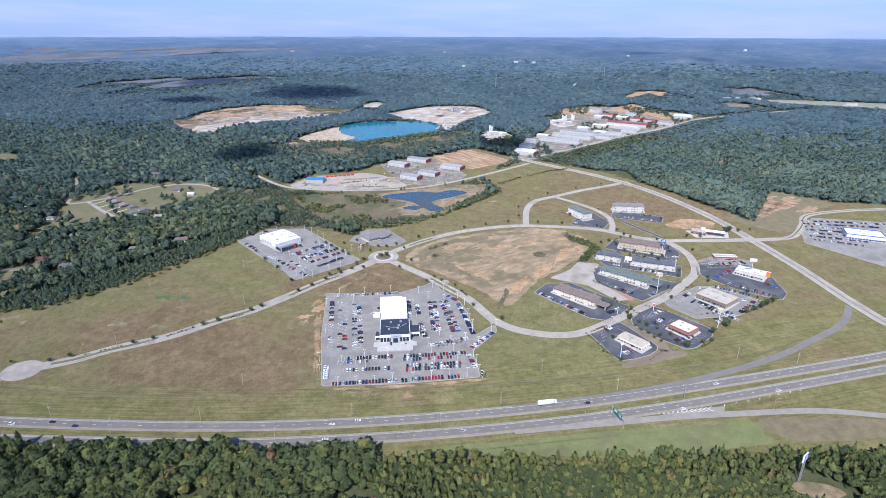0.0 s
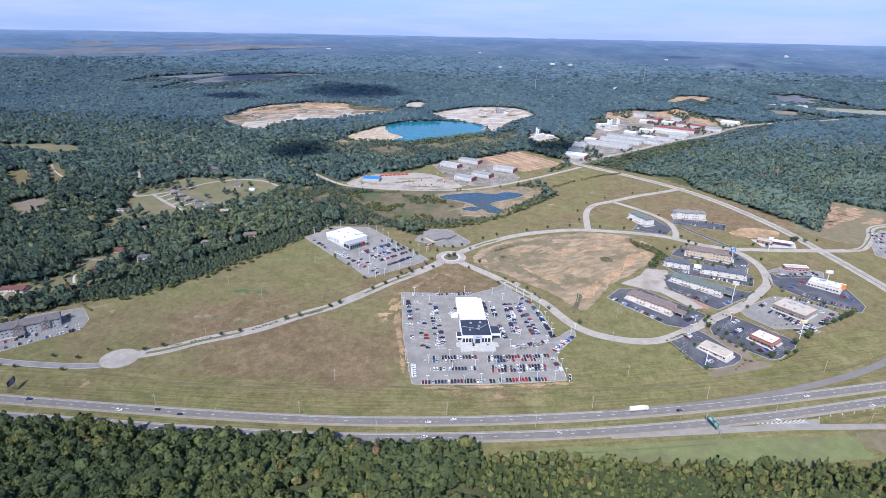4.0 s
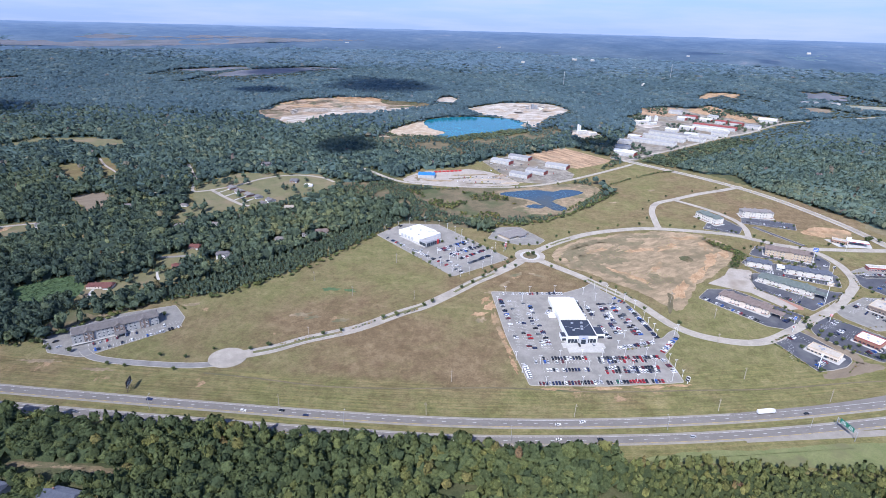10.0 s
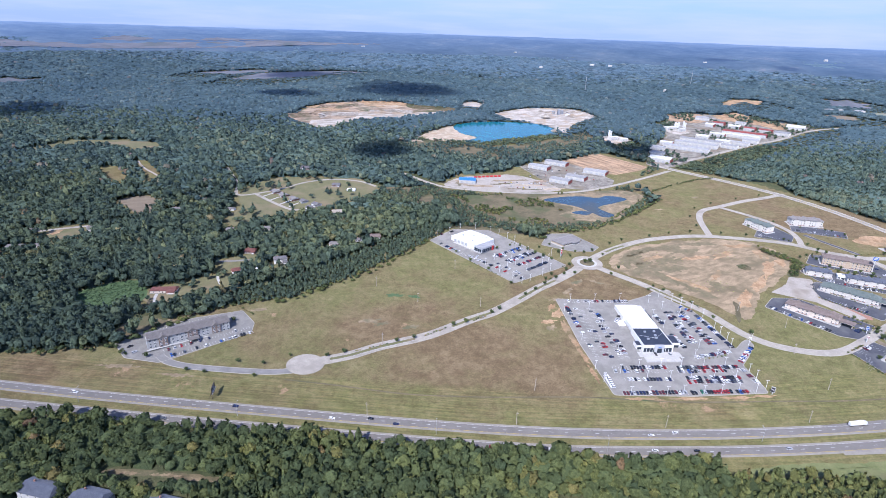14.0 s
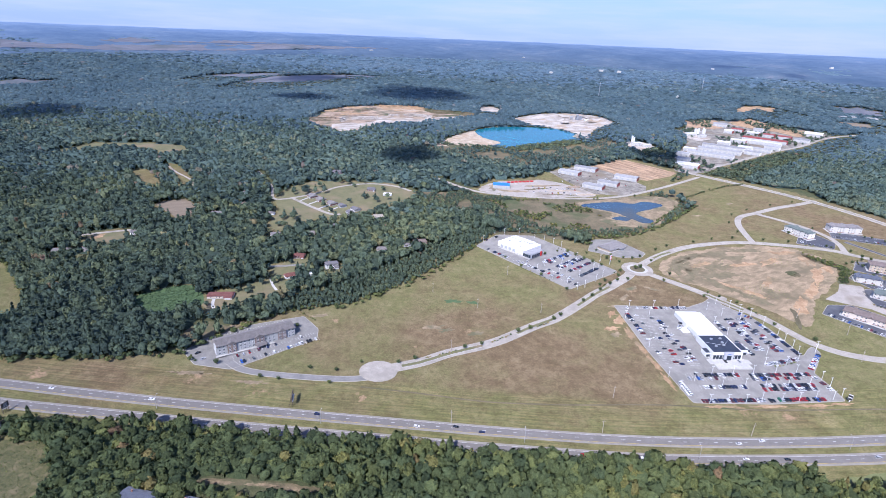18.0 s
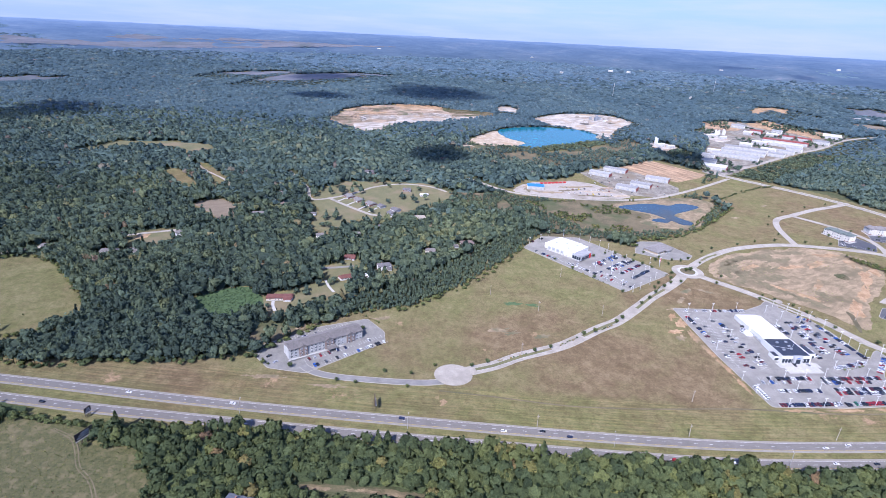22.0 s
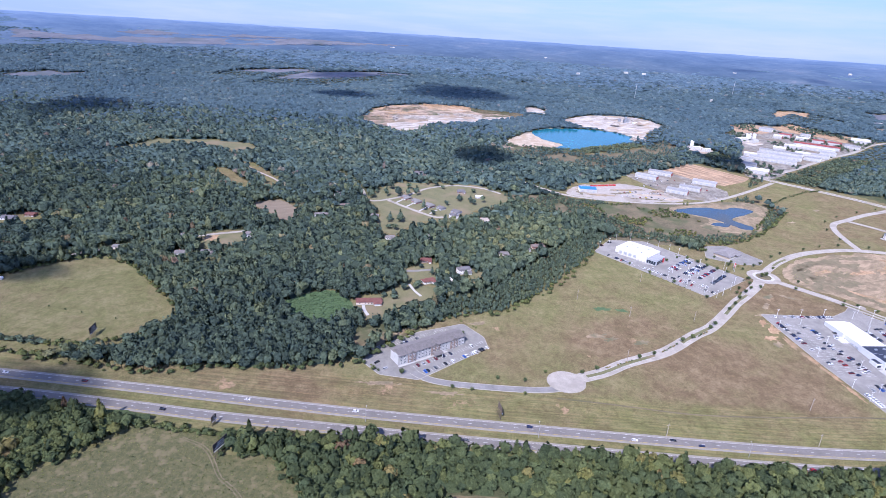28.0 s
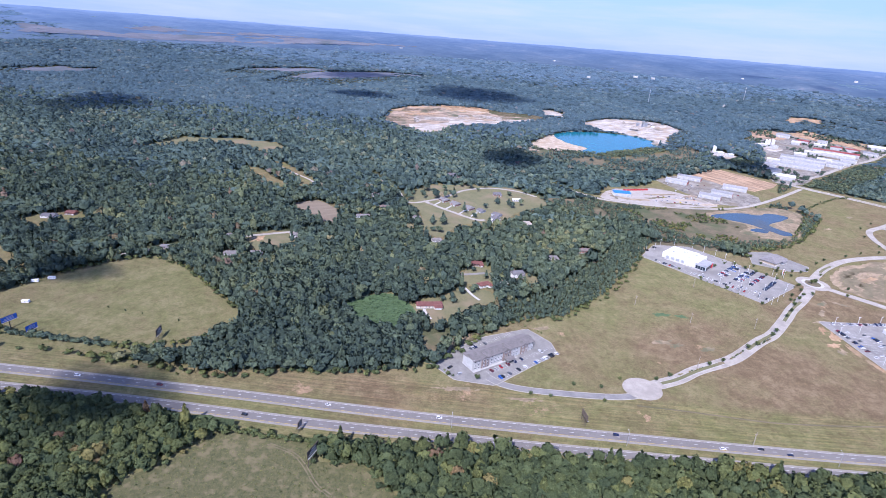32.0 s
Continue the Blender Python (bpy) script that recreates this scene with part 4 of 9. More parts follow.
def cloud(x, y, rx, ry, seed, base=900.0):
    """A small flat cumulus of billows that stands between the sun and the ground at (x, y)."""
    rng = np.random.default_rng(seed)
    bm = bmesh.new()
    for k in range(16):
        a, d = k * 2.4, math.sqrt((k + 0.3) / 16) * 0.8
        size = rng.uniform(0.22, 0.36) * (1.25 - 0.6 * d)
        m = Matrix.Translation((rx * d * math.cos(a), ry * d * math.sin(a), rng.uniform(0, 6))) @ Matrix.Diagonal((rx * size * 1.3, ry * size * 1.3, min(rx, ry) * size * 0.7, 1))
        bmesh.ops.create_icosphere(bm, subdivisions=2, radius=1.0, matrix=m)
    for v in bm.verts:
        v.co *= 1 + 0.07 * math.sin(v.co.x / 9 + seed) * math.sin(v.co.y / 7 + 2 * seed)
        v.co.z = max(v.co.z, -4)
    me = bpy.data.meshes.new("cloud")
    bm.to_mesh(me)
    bm.free()
    me.materials.append(M_CLOUD)
    ob = new("cloud", me)
    to_sun = SUN_FROM / SUN_FROM.z * base
    ob.matrix_basis = Matrix.Translation(Vector((x, y, ground_at(x, y, 10))) + to_sun)
    return tagged(ob, "small white fair-weather cloud over the woods", "cloud", "clouds overhead", kind="stuff")


for i, (x, y, rx, ry) in enumerate(((-920, 2140, 160, 110), (-440, 1925, 205, 165), (-820, 1760, 125, 70), (-1400, 1320, 130, 150), (-368, 1095, 72, 82), (975, 2960, 110, 55), (1190, 2715, 62, 75), (190, 1205, 72, 76), (-890, 456, 55, 30), (-738, 258, 66, 42))):
    cloud(x, y, rx, ry, i)

# ---- streets ----
HW_N = spline([(-1500, 300), (-1150, 295), (-836, 290), (-740, 288), (-644, 285), (-551, 281), (-460, 278), (-370, 277), (-259, 276.5), (-167, 277), (-78, 280), (11, 288), (101, 301), (194, 319), (294, 344), (405, 375), (506, 405), (640, 447), (900, 520)], 12)
HW_S = spline([(-1500, 279), (-1150, 273), (-818, 268), (-727, 267), (-635, 263), (-567, 260), (-400, 257.5), (-245, 257.5), (-156, 258.5), (-69, 261.5), (15, 270), (101, 282), (190, 299), (284, 322), (388, 352), (486, 381), (640, 427), (900, 499)], 12)


def highway(name, line, label):
    """Two lanes with paved shoulders, edge lines and dashes."""
    root = tagged(new(name), label, "highway", kind="structure")
    ribbon("shoulder", line, 5.9, -5.9, 0.14, M_SHOULDER, root)
    ribbon("carriageway", line, 3.95, -3.95, 0.20, M_HIGHWAY, root)
    ribbon("edge_line", line, 3.70, 3.57, 0.24, M_PAINT, root, 0.03)
    ribbon("edge_line", line, -3.55, -3.72, 0.24, M_YELLOW, root, 0.03)
    fine = spline(line, 1.5)
    far = np.r_[0, np.cumsum(np.linalg.norm(np.diff(fine, axis=0), axis=1))]
    nrm = sideways(fine)
    v, f = [], []
    for s in np.arange(0, far[-1] - 4, 12.19):
        a = np.array([np.interp(s, far, fine[:, k]) for k in (0, 1)])
        b = np.array([np.interp(s + 3.05, far, fine[:, k]) for k in (0, 1)])
        if not -1000 < a[0] < 640:
            continue
        d = (b - a) / np.linalg.norm(b - a)
        q = np.array([-d[1], d[0]]) * 0.11
        for p in (a + q, a - q, b - q, b + q):
            v.append((p[0], p[1], ground_at(p[0], p[1], 0.25)))
        k = len(v)
        f.append((k - 4, k - 3, k - 2, k - 1))
    dash = new("lane_dash", mesh_of("lane_dash", v, f, M_PAINT))
    dash.parent = root
    tagged(dash, kind="stuff")
    return root


highway("highway_north", HW_N, "two-lane highway carriageway of grey asphalt with dashed line")
highway("highway_south", HW_S, "two-lane highway carriageway of grey asphalt beside the woods")


ROAD_LINES = []


def street(name, pts, width, material, label, kerb=True, up=0.2, step=5.0):
    line = spline(pts, step)
    ROAD_LINES.append((line, width))
    root = tagged(new(name), label, "street", kind="structure")
    ribbon("roadway", line, width / 2, -width / 2, up, material, root)
    if kerb:
        for s in (1, -1):
            ribbon("kerb", line, s * width / 2 + 0.22, s * width / 2 - 0.22, up + 0.13, M_KERB, root)
    return root


street("ramp_north", [(150, 312), (200, 324), (239, 334), (297, 352), (355, 375), (407, 400), (447, 425), (490, 453), (513, 475), (530, 500)], 7.0, M_HIGHWAY, "highway ramp of grey worn asphalt", False, 0.16)
street("ramp_south", [(150, 286), (226, 299), (283, 309), (330, 315), (400, 322), (455, 318), (560, 305), (700, 300)], 6.5, M_SHOULDER, "highway slip road of pale worn asphalt", False, 0.16)
street("field_street", [(-285, 346), (-255, 361), (-230, 379), (-186, 404), (-144, 441), (-120, 460), (-88, 497), (-68, 522), (-46, 545), (-20, 575), (-11, 589)], 12.5, M_STREET, "pale concrete street with kerbs through the fields")
street("apartment_drive", [(-288, 336), (-304, 330), (-322, 326.5), (-353, 325), (-396, 325.5), (-418, 330), (-430, 338)], 7.5, M_ASPHALT, "narrow asphalt drive to the apartments")
street("ring_street_north", [(6, 613), (15, 624), (44, 654), (87, 687), (136, 709), (186, 721), (253, 719), (301, 711), (330, 695), (352, 683), (390, 673)], 10.0, M_STREET, "curving pale concrete street with kerbs")
street("loop_street", [(196, 722), (199, 760), (205, 800), (222, 836), (260, 863), (309, 897), (354, 922), (400, 950)], 9.0, M_STREET, "curving pale street up to the boulevard")
street("hotel_street", [(319, 708), (326, 735), (326, 765), (312, 798), (288, 828), (256, 858)], 8.0, M_STREET, "pale side street beside the hotels")
street("ring_street_south", [(11, 591), (22, 581), (57, 552), (86, 522), (113, 494), (131, 464), (143, 447), (165, 432), (199, 425), (228, 431), (261, 453), (296, 480), (337, 512), (371, 548), (393, 579), (401, 621), (396, 652), (390, 673), (450, 678), (508, 684)], 10.0, M_STREET, "long curving pale concrete street with kerbs")
street("boulevard", [(760, 300), (640, 380), (560, 445), (540, 500), (527, 589), (508, 683), (482, 783), (427, 899), (356, 986), (258, 1069), (226, 1099)], 15.0, M_STREET, "wide pale boulevard along the wooded hill", False)
street("works_road", [(226, 1099), (266, 1138), (350, 1208), (481, 1329), (606, 1427), (737, 1553), (900, 1640), (1200, 1750)], 9.0, M_STREET, "pale road through the industrial park", False, 0.5, 14.0)
street("yard_road", [(232, 1072), (164, 1008), (98, 951), (37, 908), (-31, 884), (-122, 876), (-200, 885), (-240, 905), (-300, 960)], 7.5, M_STREET, "pale road past the storage yards", False, 0.24)
street("east_road", [(508, 683), (567, 696), (605, 740), (630, 780), (660, 797), (712, 812), (800, 826), (1000, 860)], 10.0, M_STREET, "pale road to the dealership on the hill", False)
street("village_road", [(-640, 935), (-607, 886), (-577, 841), (-551, 785), (-501, 819), (-463, 872), (-416, 898), (-368, 893), (-335, 870)], 5.5, M_STREET, "narrow pale village road", False, 0.2)
street("village_close", [(-529, 798), (-487, 763), (-443, 732), (-428, 734)], 6.0, M_STREET, "short village street in front of the brick houses", False, 0.22)
for x, y in ((-495, 808), (-476, 793), (-453, 778), (-435, 770)):
    street("driveway", [(x - 5, y - 6), (x - 15, y - 26)], 3.2, M_CONCRETE, "pale concrete driveway", False, 0.16)
street("driveway", [(-497, 448), (-494, 438), (-488, 428)], 3.4, M_CONCRETE, "pale concrete driveway", False, 0.16)
street("driveway", [(-454, 505), (-446, 490), (-437, 478)], 3.0, M_CONCRETE, "pale concrete driveway", False, 0.16)
street("driveway", [(-470, 536), (-450, 541), (-430, 548)], 5.0, M_LOT_MID, "short asphalt lane between houses", False, 0.16)
street("garden_lane", [(-640, 730), (-618, 760), (-600, 790)], 4.5, M_STREET, "narrow lane between gardens", False, 0.2)
street("pine_track", [(-830, 948), (-790, 905), (-727, 849), (-731, 805)], 4.0, M_GRAVEL, "pale track through the pines", False, 0.2)
street("county_road", [(-1060, 380), (-990, 410), (-948, 438), (-927, 474), (-874, 509), (-810, 555), (-740, 600), (-660, 640)], 6.0, M_STREET, "pale county road along the field", False, 0.2)
street("hotel_drive", [(342, 750), (360, 722), (385, 685)], 6.5, M_LOT_DARK, "dark asphalt drive over the lawn", True, 0.16)
for k in (-1.0, 1.0):
    street("forest_track", [(x + k * 0.8, y + k * 0.7) for x, y in ((-592, 235), (-572, 228), (-560, 217), (-548, 202), (-530, 189), (-505, 160))], 0.8, M_WEEDY, "worn wheel track across the pasture", False, 0.1)

MEDIANS = [[(-272, 352.5), (-255, 361), (-230, 378), (-198, 396.5)], [(-163, 424), (-144, 441), (-120, 460)], [(-92, 492), (-68, 522), (-46, 545)], [(66, 543), (86, 522), (98, 509)], [(30, 640), (44, 654), (60, 666)]]
for pts in MEDIANS:
    line = spline(pts, 3)
    root = tagged(new("planted_median"), "kerbed grass strip along the middle of the street", "median", kind="structure")
    ribbon("kerb", line, 2.3, -2.3, 0.36, M_CONCRETE, root)
    ribbon("grass", line, 1.9, -1.9, 0.44, M_LAWN, root)
DITCH = spline([(-303, 318), (-256, 316), (-215, 313), (-185, 312), (-143, 315), (-112, 318), (-68, 324), (-29, 328), (41, 331), (129, 343), (199, 353), (278, 371), (360, 388), (444, 430)], 6)
ditch = ribbon("ditch", DITCH, 0.9, -0.9, 0.04, M_BRUSH, None, 0.2)
tagged(ditch, "shallow ditch line of dark weeds along the verge", "ditch", kind="structure")
disc = [(-292 + 17.5 * math.cos(a), 342 + 15.5 * math.sin(a)) for a in np.linspace(0, 2 * math.pi, 28, endpoint=False)]
patch("turning_circle", disc, 0.36, M_STREET, "round turning circle of pale concrete", "street")


def ring_of(cx, cy, r, n=40):
    return [(cx + r * math.cos(a), cy + r * math.sin(a)) for a in np.linspace(0, 2 * math.pi, n, endpoint=False)]


patch("roundabout_road", ring_of(0, 602, 20.0), 0.36, M_STREET, "round traffic circle of pale concrete", "street")
patch("roundabout_apron", ring_of(0, 602, 13.0), 0.46, M_CONCRETE, "pale concrete apron of the roundabout", "kerb")
patch("roundabout_island", ring_of(0, 602, 9.5), 0.62, M_BRUSH, "round planted island with mulch and grass", "island")

for x, y, r in ((196, 723, 5.6), (390, 673, 6.0), (508, 684, 8.5), (319, 709, 5.2), (257, 859, 5.2), (398, 949, 5.2), (226, 1098, 9.0), (-46, 545, 0), (84, 535, 5.0)):
    if r:
        patch("junction", ring_of(x, y, r, 24), 0.36, M_STREET, "worn paving of a street junction", "street")

# ---- car parks ----
LOT_A = [(-14, 333), (55, 340), (124, 353), (122, 372), (117, 393), (128, 408), (142, 430), (140, 441), (133, 436), (121, 421), (117, 440), (110, 470), (100, 494), (88, 507), (76, 520), (84, 533), (72, 538), (58, 522), (34, 506), (-50, 499), (-34, 410)]
LOT_B = [(-212, 644), (-182, 690), (-130, 694), (-80, 645), (-27, 590), (-36, 582), (-96, 531)]
LOTS = [("dealership_lot", LOT_A, M_LOT_LIGHT, "large pale asphalt car lot with painted stalls"), ("second_dealership_lot", LOT_B, M_LOT_LIGHT, "pale asphalt car lot beside the woods"),
        ("office_lot", [(-56, 652), (-44, 694), (-10, 700), (24, 656), (14, 640), (-14, 636)], M_LOT_MID, "grey asphalt lot of the office"),
        ("apartment_lot", [(-488, 356), (-460, 330), (-424, 327), (-362, 386), (-366, 404), (-388, 426), (-432, 404)], M_LOT_MID, "grey asphalt lot round the apartments"),
        ("hotel_lot_south", [(187, 514), (205, 537), (234, 540), (290, 486), (262, 455), (240, 460)], M_LOT_DARK, "fresh dark asphalt hotel lot"),
        ("gravel_lot", [(210, 552), (235, 573), (253, 599), (277, 595), (264, 551), (292, 502), (280, 498), (254, 533)], M_GRAVEL, "pale unpaved gravel lot"),
        ("hotel_lot_middle", [(266, 578), (280, 589), (354, 548), (371, 548), (333, 520), (306, 499), (264, 544)], M_LOT_DARK, "dark asphalt lot round the green-roofed hotel"),
        ("hotel_lot_upper", [(274, 618), (287, 632), (381, 593), (369, 560), (285, 590)], M_LOT_DARK, "dark asphalt lot between the white hotels"),
        ("hotel_lot_back", [(295, 645), (315, 676), (386, 668), (392, 631), (376, 604), (314, 634)], M_LOT_DARK, "dark asphalt lot round the tan hotel"),
        ("restaurant_lot_one", [(234, 431), (244, 441), (269, 454), (276, 446), (297, 410), (294, 403), (284, 394), (267, 387), (254, 384), (250, 392)], M_LOT_DARK, "dark asphalt restaurant lot"),
        ("restaurant_lot_two", [(284, 460), (306, 485), (316, 489), (332, 474), (360, 446), (358, 432), (334, 410), (323, 406), (304, 422), (283, 448)], M_LOT_DARK, "dark asphalt lot round the brick restaurant"),
        ("restaurant_lot_three", [(330, 502), (380, 538), (403, 539), (440, 506), (430, 492), (399, 472), (352, 464), (332, 488)], M_LOT_MID, "worn grey lot round the large restaurant"),
        ("restaurant_lot_four", [(400, 600), (466, 600), (480, 570), (477, 525), (463, 509), (424, 532), (396, 566)], M_LOT_DARK, "dark asphalt lot round the store"),
        ("restaurant_lot_five", [(404, 608), (430, 624), (476, 614), (468, 596), (412, 590)], M_LOT_MID, "narrow grey lot behind the store"),
        ("hotel_lot_blue", [(262, 731), (300, 797), (324, 742), (309, 716)], M_LOT_DARK, "dark asphalt lot of the blue-roofed hotel"),
        ("hotel_lot_white", [(330, 763), (341, 795), (412, 770), (402, 743)], M_LOT_DARK, "dark asphalt lot of the white hotel"),
        ("station_lot", [(426, 715), (486, 711), (478, 688), (433, 688)], M_CONCRETE, "pale concrete forecourt"),
        ("hill_dealership_lot", [(576, 676), (600, 735), (640, 775), (740, 762), (900, 790), (900, 640), (640, 600)], M_LOT_LIGHT, "pale asphalt car lot on the hill")]


def rounded(ring, radius=5.0):
    """The ring with its corners eased."""
    out, n = [], len(ring)
    for i in range(n):
        a, b, c = (np.array(ring[(i + k) % n], float) for k in (-1, 0, 1))
        r0, r1 = (min(radius, 0.35 * np.linalg.norm(v)) for v in (a - b, c - b))
        p0, p1 = b + (a - b) / np.linalg.norm(a - b) * r0, b + (c - b) / np.linalg.norm(c - b) * r1
        out += [tuple((1 - s) ** 2 * p0 + 2 * s * (1 - s) * b + s * s * p1) for s in (0, 0.25, 0.5, 0.75, 1.0)]
    return out


for name, ring, m, label in LOTS:
    ring = rounded(ring, 3.0)
    lot = patch(name, ring, 0.16, m, label, "car park", rag=0.8 if m is M_GRAVEL else 0.0)
    if m not in (M_CONCRETE, M_GRAVEL):
        edge = np.array(ring + ring[:2])
        ribbon("kerb", edge, 0.22, -0.22, 0.32, M_KERB, lot, 0.3)

# ---- building kit ----
UNIT = {}


def unit(material):
    """A shared one-metre block standing on its base, edges eased."""
    key = material.name
    if key not in UNIT:
        bm = bmesh.new()
        bmesh.ops.create_cube(bm, size=1.0, matrix=Matrix.Translation((0, 0, 0.5)))
        me = bpy.data.meshes.new("block")
        bm.to_mesh(me)
        bm.free()
        me.materials.append(material)
        UNIT[key] = me
    return UNIT[key]


def block(name, material, parent, cx, cy, z0, sx, sy, sz, turn=0.0, label=""):
    m = Matrix.Translation((cx, cy, z0)) @ Matrix.Rotation(radians(turn), 4, "Z") @ Matrix.Diagonal((sx, sy, sz, 1))
    return part(name, unit(material), material, parent, label, m)


WINDOW = {}


def window(parent, x, y, z, w, h, side, frame_mat=None):
    """A framed window on a wall: side is 0 front (-y), 1 right, 2 back, 3 left."""
    frame_mat = frame_mat or M_WALL_WHITE
    key = frame_mat.name
    if key not in WINDOW:
        bm = bmesh.new()
        for cx, cz, sx, sz in ((0, 0.0, 1.0, 0.09), (0, 0.91, 1.0, 0.09), (-0.46, 0.09, 0.08, 0.82), (0.46, 0.09, 0.08, 0.82), (0, 0.09, 0.05, 0.82)):
            box(bm, cx, 0, cz, sx, 0.12, sz)
        me = bpy.data.meshes.new("window")
        bm.to_mesh(me)
        bm.free()
        me.materials.append(frame_mat)
        bm = box(bmesh.new(), 0, 0.0, 0.05, 0.94, 0.06, 0.9)
        pane = bpy.data.meshes.new("pane")
        bm.to_mesh(pane)
        bm.free()
        pane.materials.append(M_GLASS)
        WINDOW[key] = (me, pane)
    me, pane = WINDOW[key]
    m = Matrix.Translation((x, y, z)) @ Matrix.Rotation(radians(90 * side), 4, "Z") @ Matrix.Diagonal((w, 1, h, 1))
    ob = part("window", me, None, parent, at=m)
    part("pane", pane, None, ob)
    return ob


def footing(root, L, W, depth=5.0):
    block("plinth", M_CONCRETE, root, 0, 0, -depth, L + 0.5, W + 0.5, depth + 0.3)


def hotel(x, y, turn, L, W, floors, wall, roof, label, hip=6.0, rise=3.2, bays=2, bay_wall=None, porch=0, flip=1):
    """A long hotel: storeys of windows, hipped roof with gabled bays and a drive-in canopy."""
    root = thing("hotel", x, y, turn, label, "hotel", "hotels by the ring street")
    H = floors * 3.1
    footing(root, L, W)
    block("wall", wall, root, 0, 0, 0, L, W, H)
    block("base_band", M_WALL_BRICK if bay_wall is None else bay_wall, root, 0, 0, 0.02, L + 0.16, W + 0.16, 1.0)
    part("roof", gable(bmesh.new(), 0, 0, H, L, W, rise, 0.8, 0.3, hip), roof, root)
    n = max(3, int(L / 3.9))
    for fl in range(floors):
        for i in range(n):
            px = -L / 2 + (i + 0.5) * L / n
            for side, py in ((0, -W / 2 - 0.04), (2, W / 2 + 0.04)):
                window(root, px, py, fl * 3.1 + 1.0, 1.7, 1.5, side)
        for s in (-1, 1):
            window(root, s * (L / 2 + 0.04), 0, fl * 3.1 + 1.0, 1.4, 1.5, 1 if s > 0 else 3)
    for k in range(bays):
        px = (k + 0.5) / bays * L - L / 2
        for s in (-1, 1):
            bay = block("bay", bay_wall or wall, root, px, s * (W / 2 + 0.5), 0, 5.0, 1.0, H)
            bm = bmesh.new()
            ring = [(-3.0, 0), (3.0, 0), (0, 2.4)]
            a = [bm.verts.new((px + u, s * (W / 2 + 1.3), H + v)) for u, v in ring]
            b = [bm.verts.new((px + u, s * (W / 2 - 5.0), H + v + (0.6 if v else 0))) for u, v in ring]
            bm.faces.new(a)
            bm.faces.new(b[::-1])
            for i in range(3):
                j = (i + 1) % 3
                bm.faces.new((a[i], a[j], b[j], b[i]))
            part("dormer", bm, roof, root)
    if porch:
        px = porch * (L / 2 + 7)
        canopy = block("canopy", wall, root, px, -flip * W * 0.1, 3.8, 14, 9, 0.9)
        part("canopy_roof", gable(bmesh.new(), px, -flip * W * 0.1, 4.7, 14, 9, 2.0, 0.5, 0.2, 3.0), roof, root)
        for u in (-5.5, 5.5):
            for v in (-3.5, 3.5):
                block("column", wall, root, px + u, -flip * W * 0.1 + v, 0, 0.7, 0.7, 3.8)
    for s in (-1, 1):
        block("roof_vent", M_METAL, root, s * L * 0.2, 1.2, H + rise * 0.6, 0.8, 0.8, 1.2)
    return root


def flat_shop(name, x, y, turn, L, W, H, wall, roof, label, category, group="", trim=None, units=3):
    """A low flat-roofed building: parapet, roof deck, glazed front, rooftop units."""
    root = thing(name, x, y, turn, label, category, group)
    footing(root, L, W)
    block("wall", wall, root, 0, 0, 0, L, W, H)
    block("roof", roof, root, 0, 0, H, L - 0.8, W - 0.8, 0.12)
    for cx, cy, sx, sy in ((0, -W / 2 + 0.2, L, 0.4), (0, W / 2 - 0.2, L, 0.4), (-L / 2 + 0.2, 0, 0.4, W - 0.8), (L / 2 - 0.2, 0, 0.4, W - 0.8)):
        block("parapet", trim or wall, root, cx, cy, H, sx, sy, 0.9)
    rng = random.Random(int(x * 7 + y))
    for k in range(units):
        cx, cy = (rng.uniform(-0.32, 0.32) * L, rng.uniform(-0.3, 0.3) * W)
        u = block("rooftop_unit", M_METAL, root, cx, cy, H + 0.12, rng.uniform(1.6, 2.6), rng.uniform(1.4, 2.0), 1.2)
    n = max(2, int(L / 3.2))
    for i in range(n):
        window(root, -L / 2 + (i + 0.5) * L / n, -W / 2 - 0.04, 0.7, L / n * 0.8, 2.0, 0, trim or M_WALL_WHITE)
    for i in range(max(2, int(W / 4))):
        for s in (-1, 1):
            window(root, s * (L / 2 + 0.04), -W / 2 + (i + 0.5) * W / max(2, int(W / 4)), 0.9, 2.0, 1.6, 1 if s > 0 else 3, trim or M_WALL_WHITE)
    part("door", unit(M_GLASS), None, root, "glazed entrance door", Matrix.Translation((L * 0.12, -W / 2 - 0.1, 0.1)) @ Matrix.Diagonal((2.0, 0.15, 2.3, 1)))
    return root


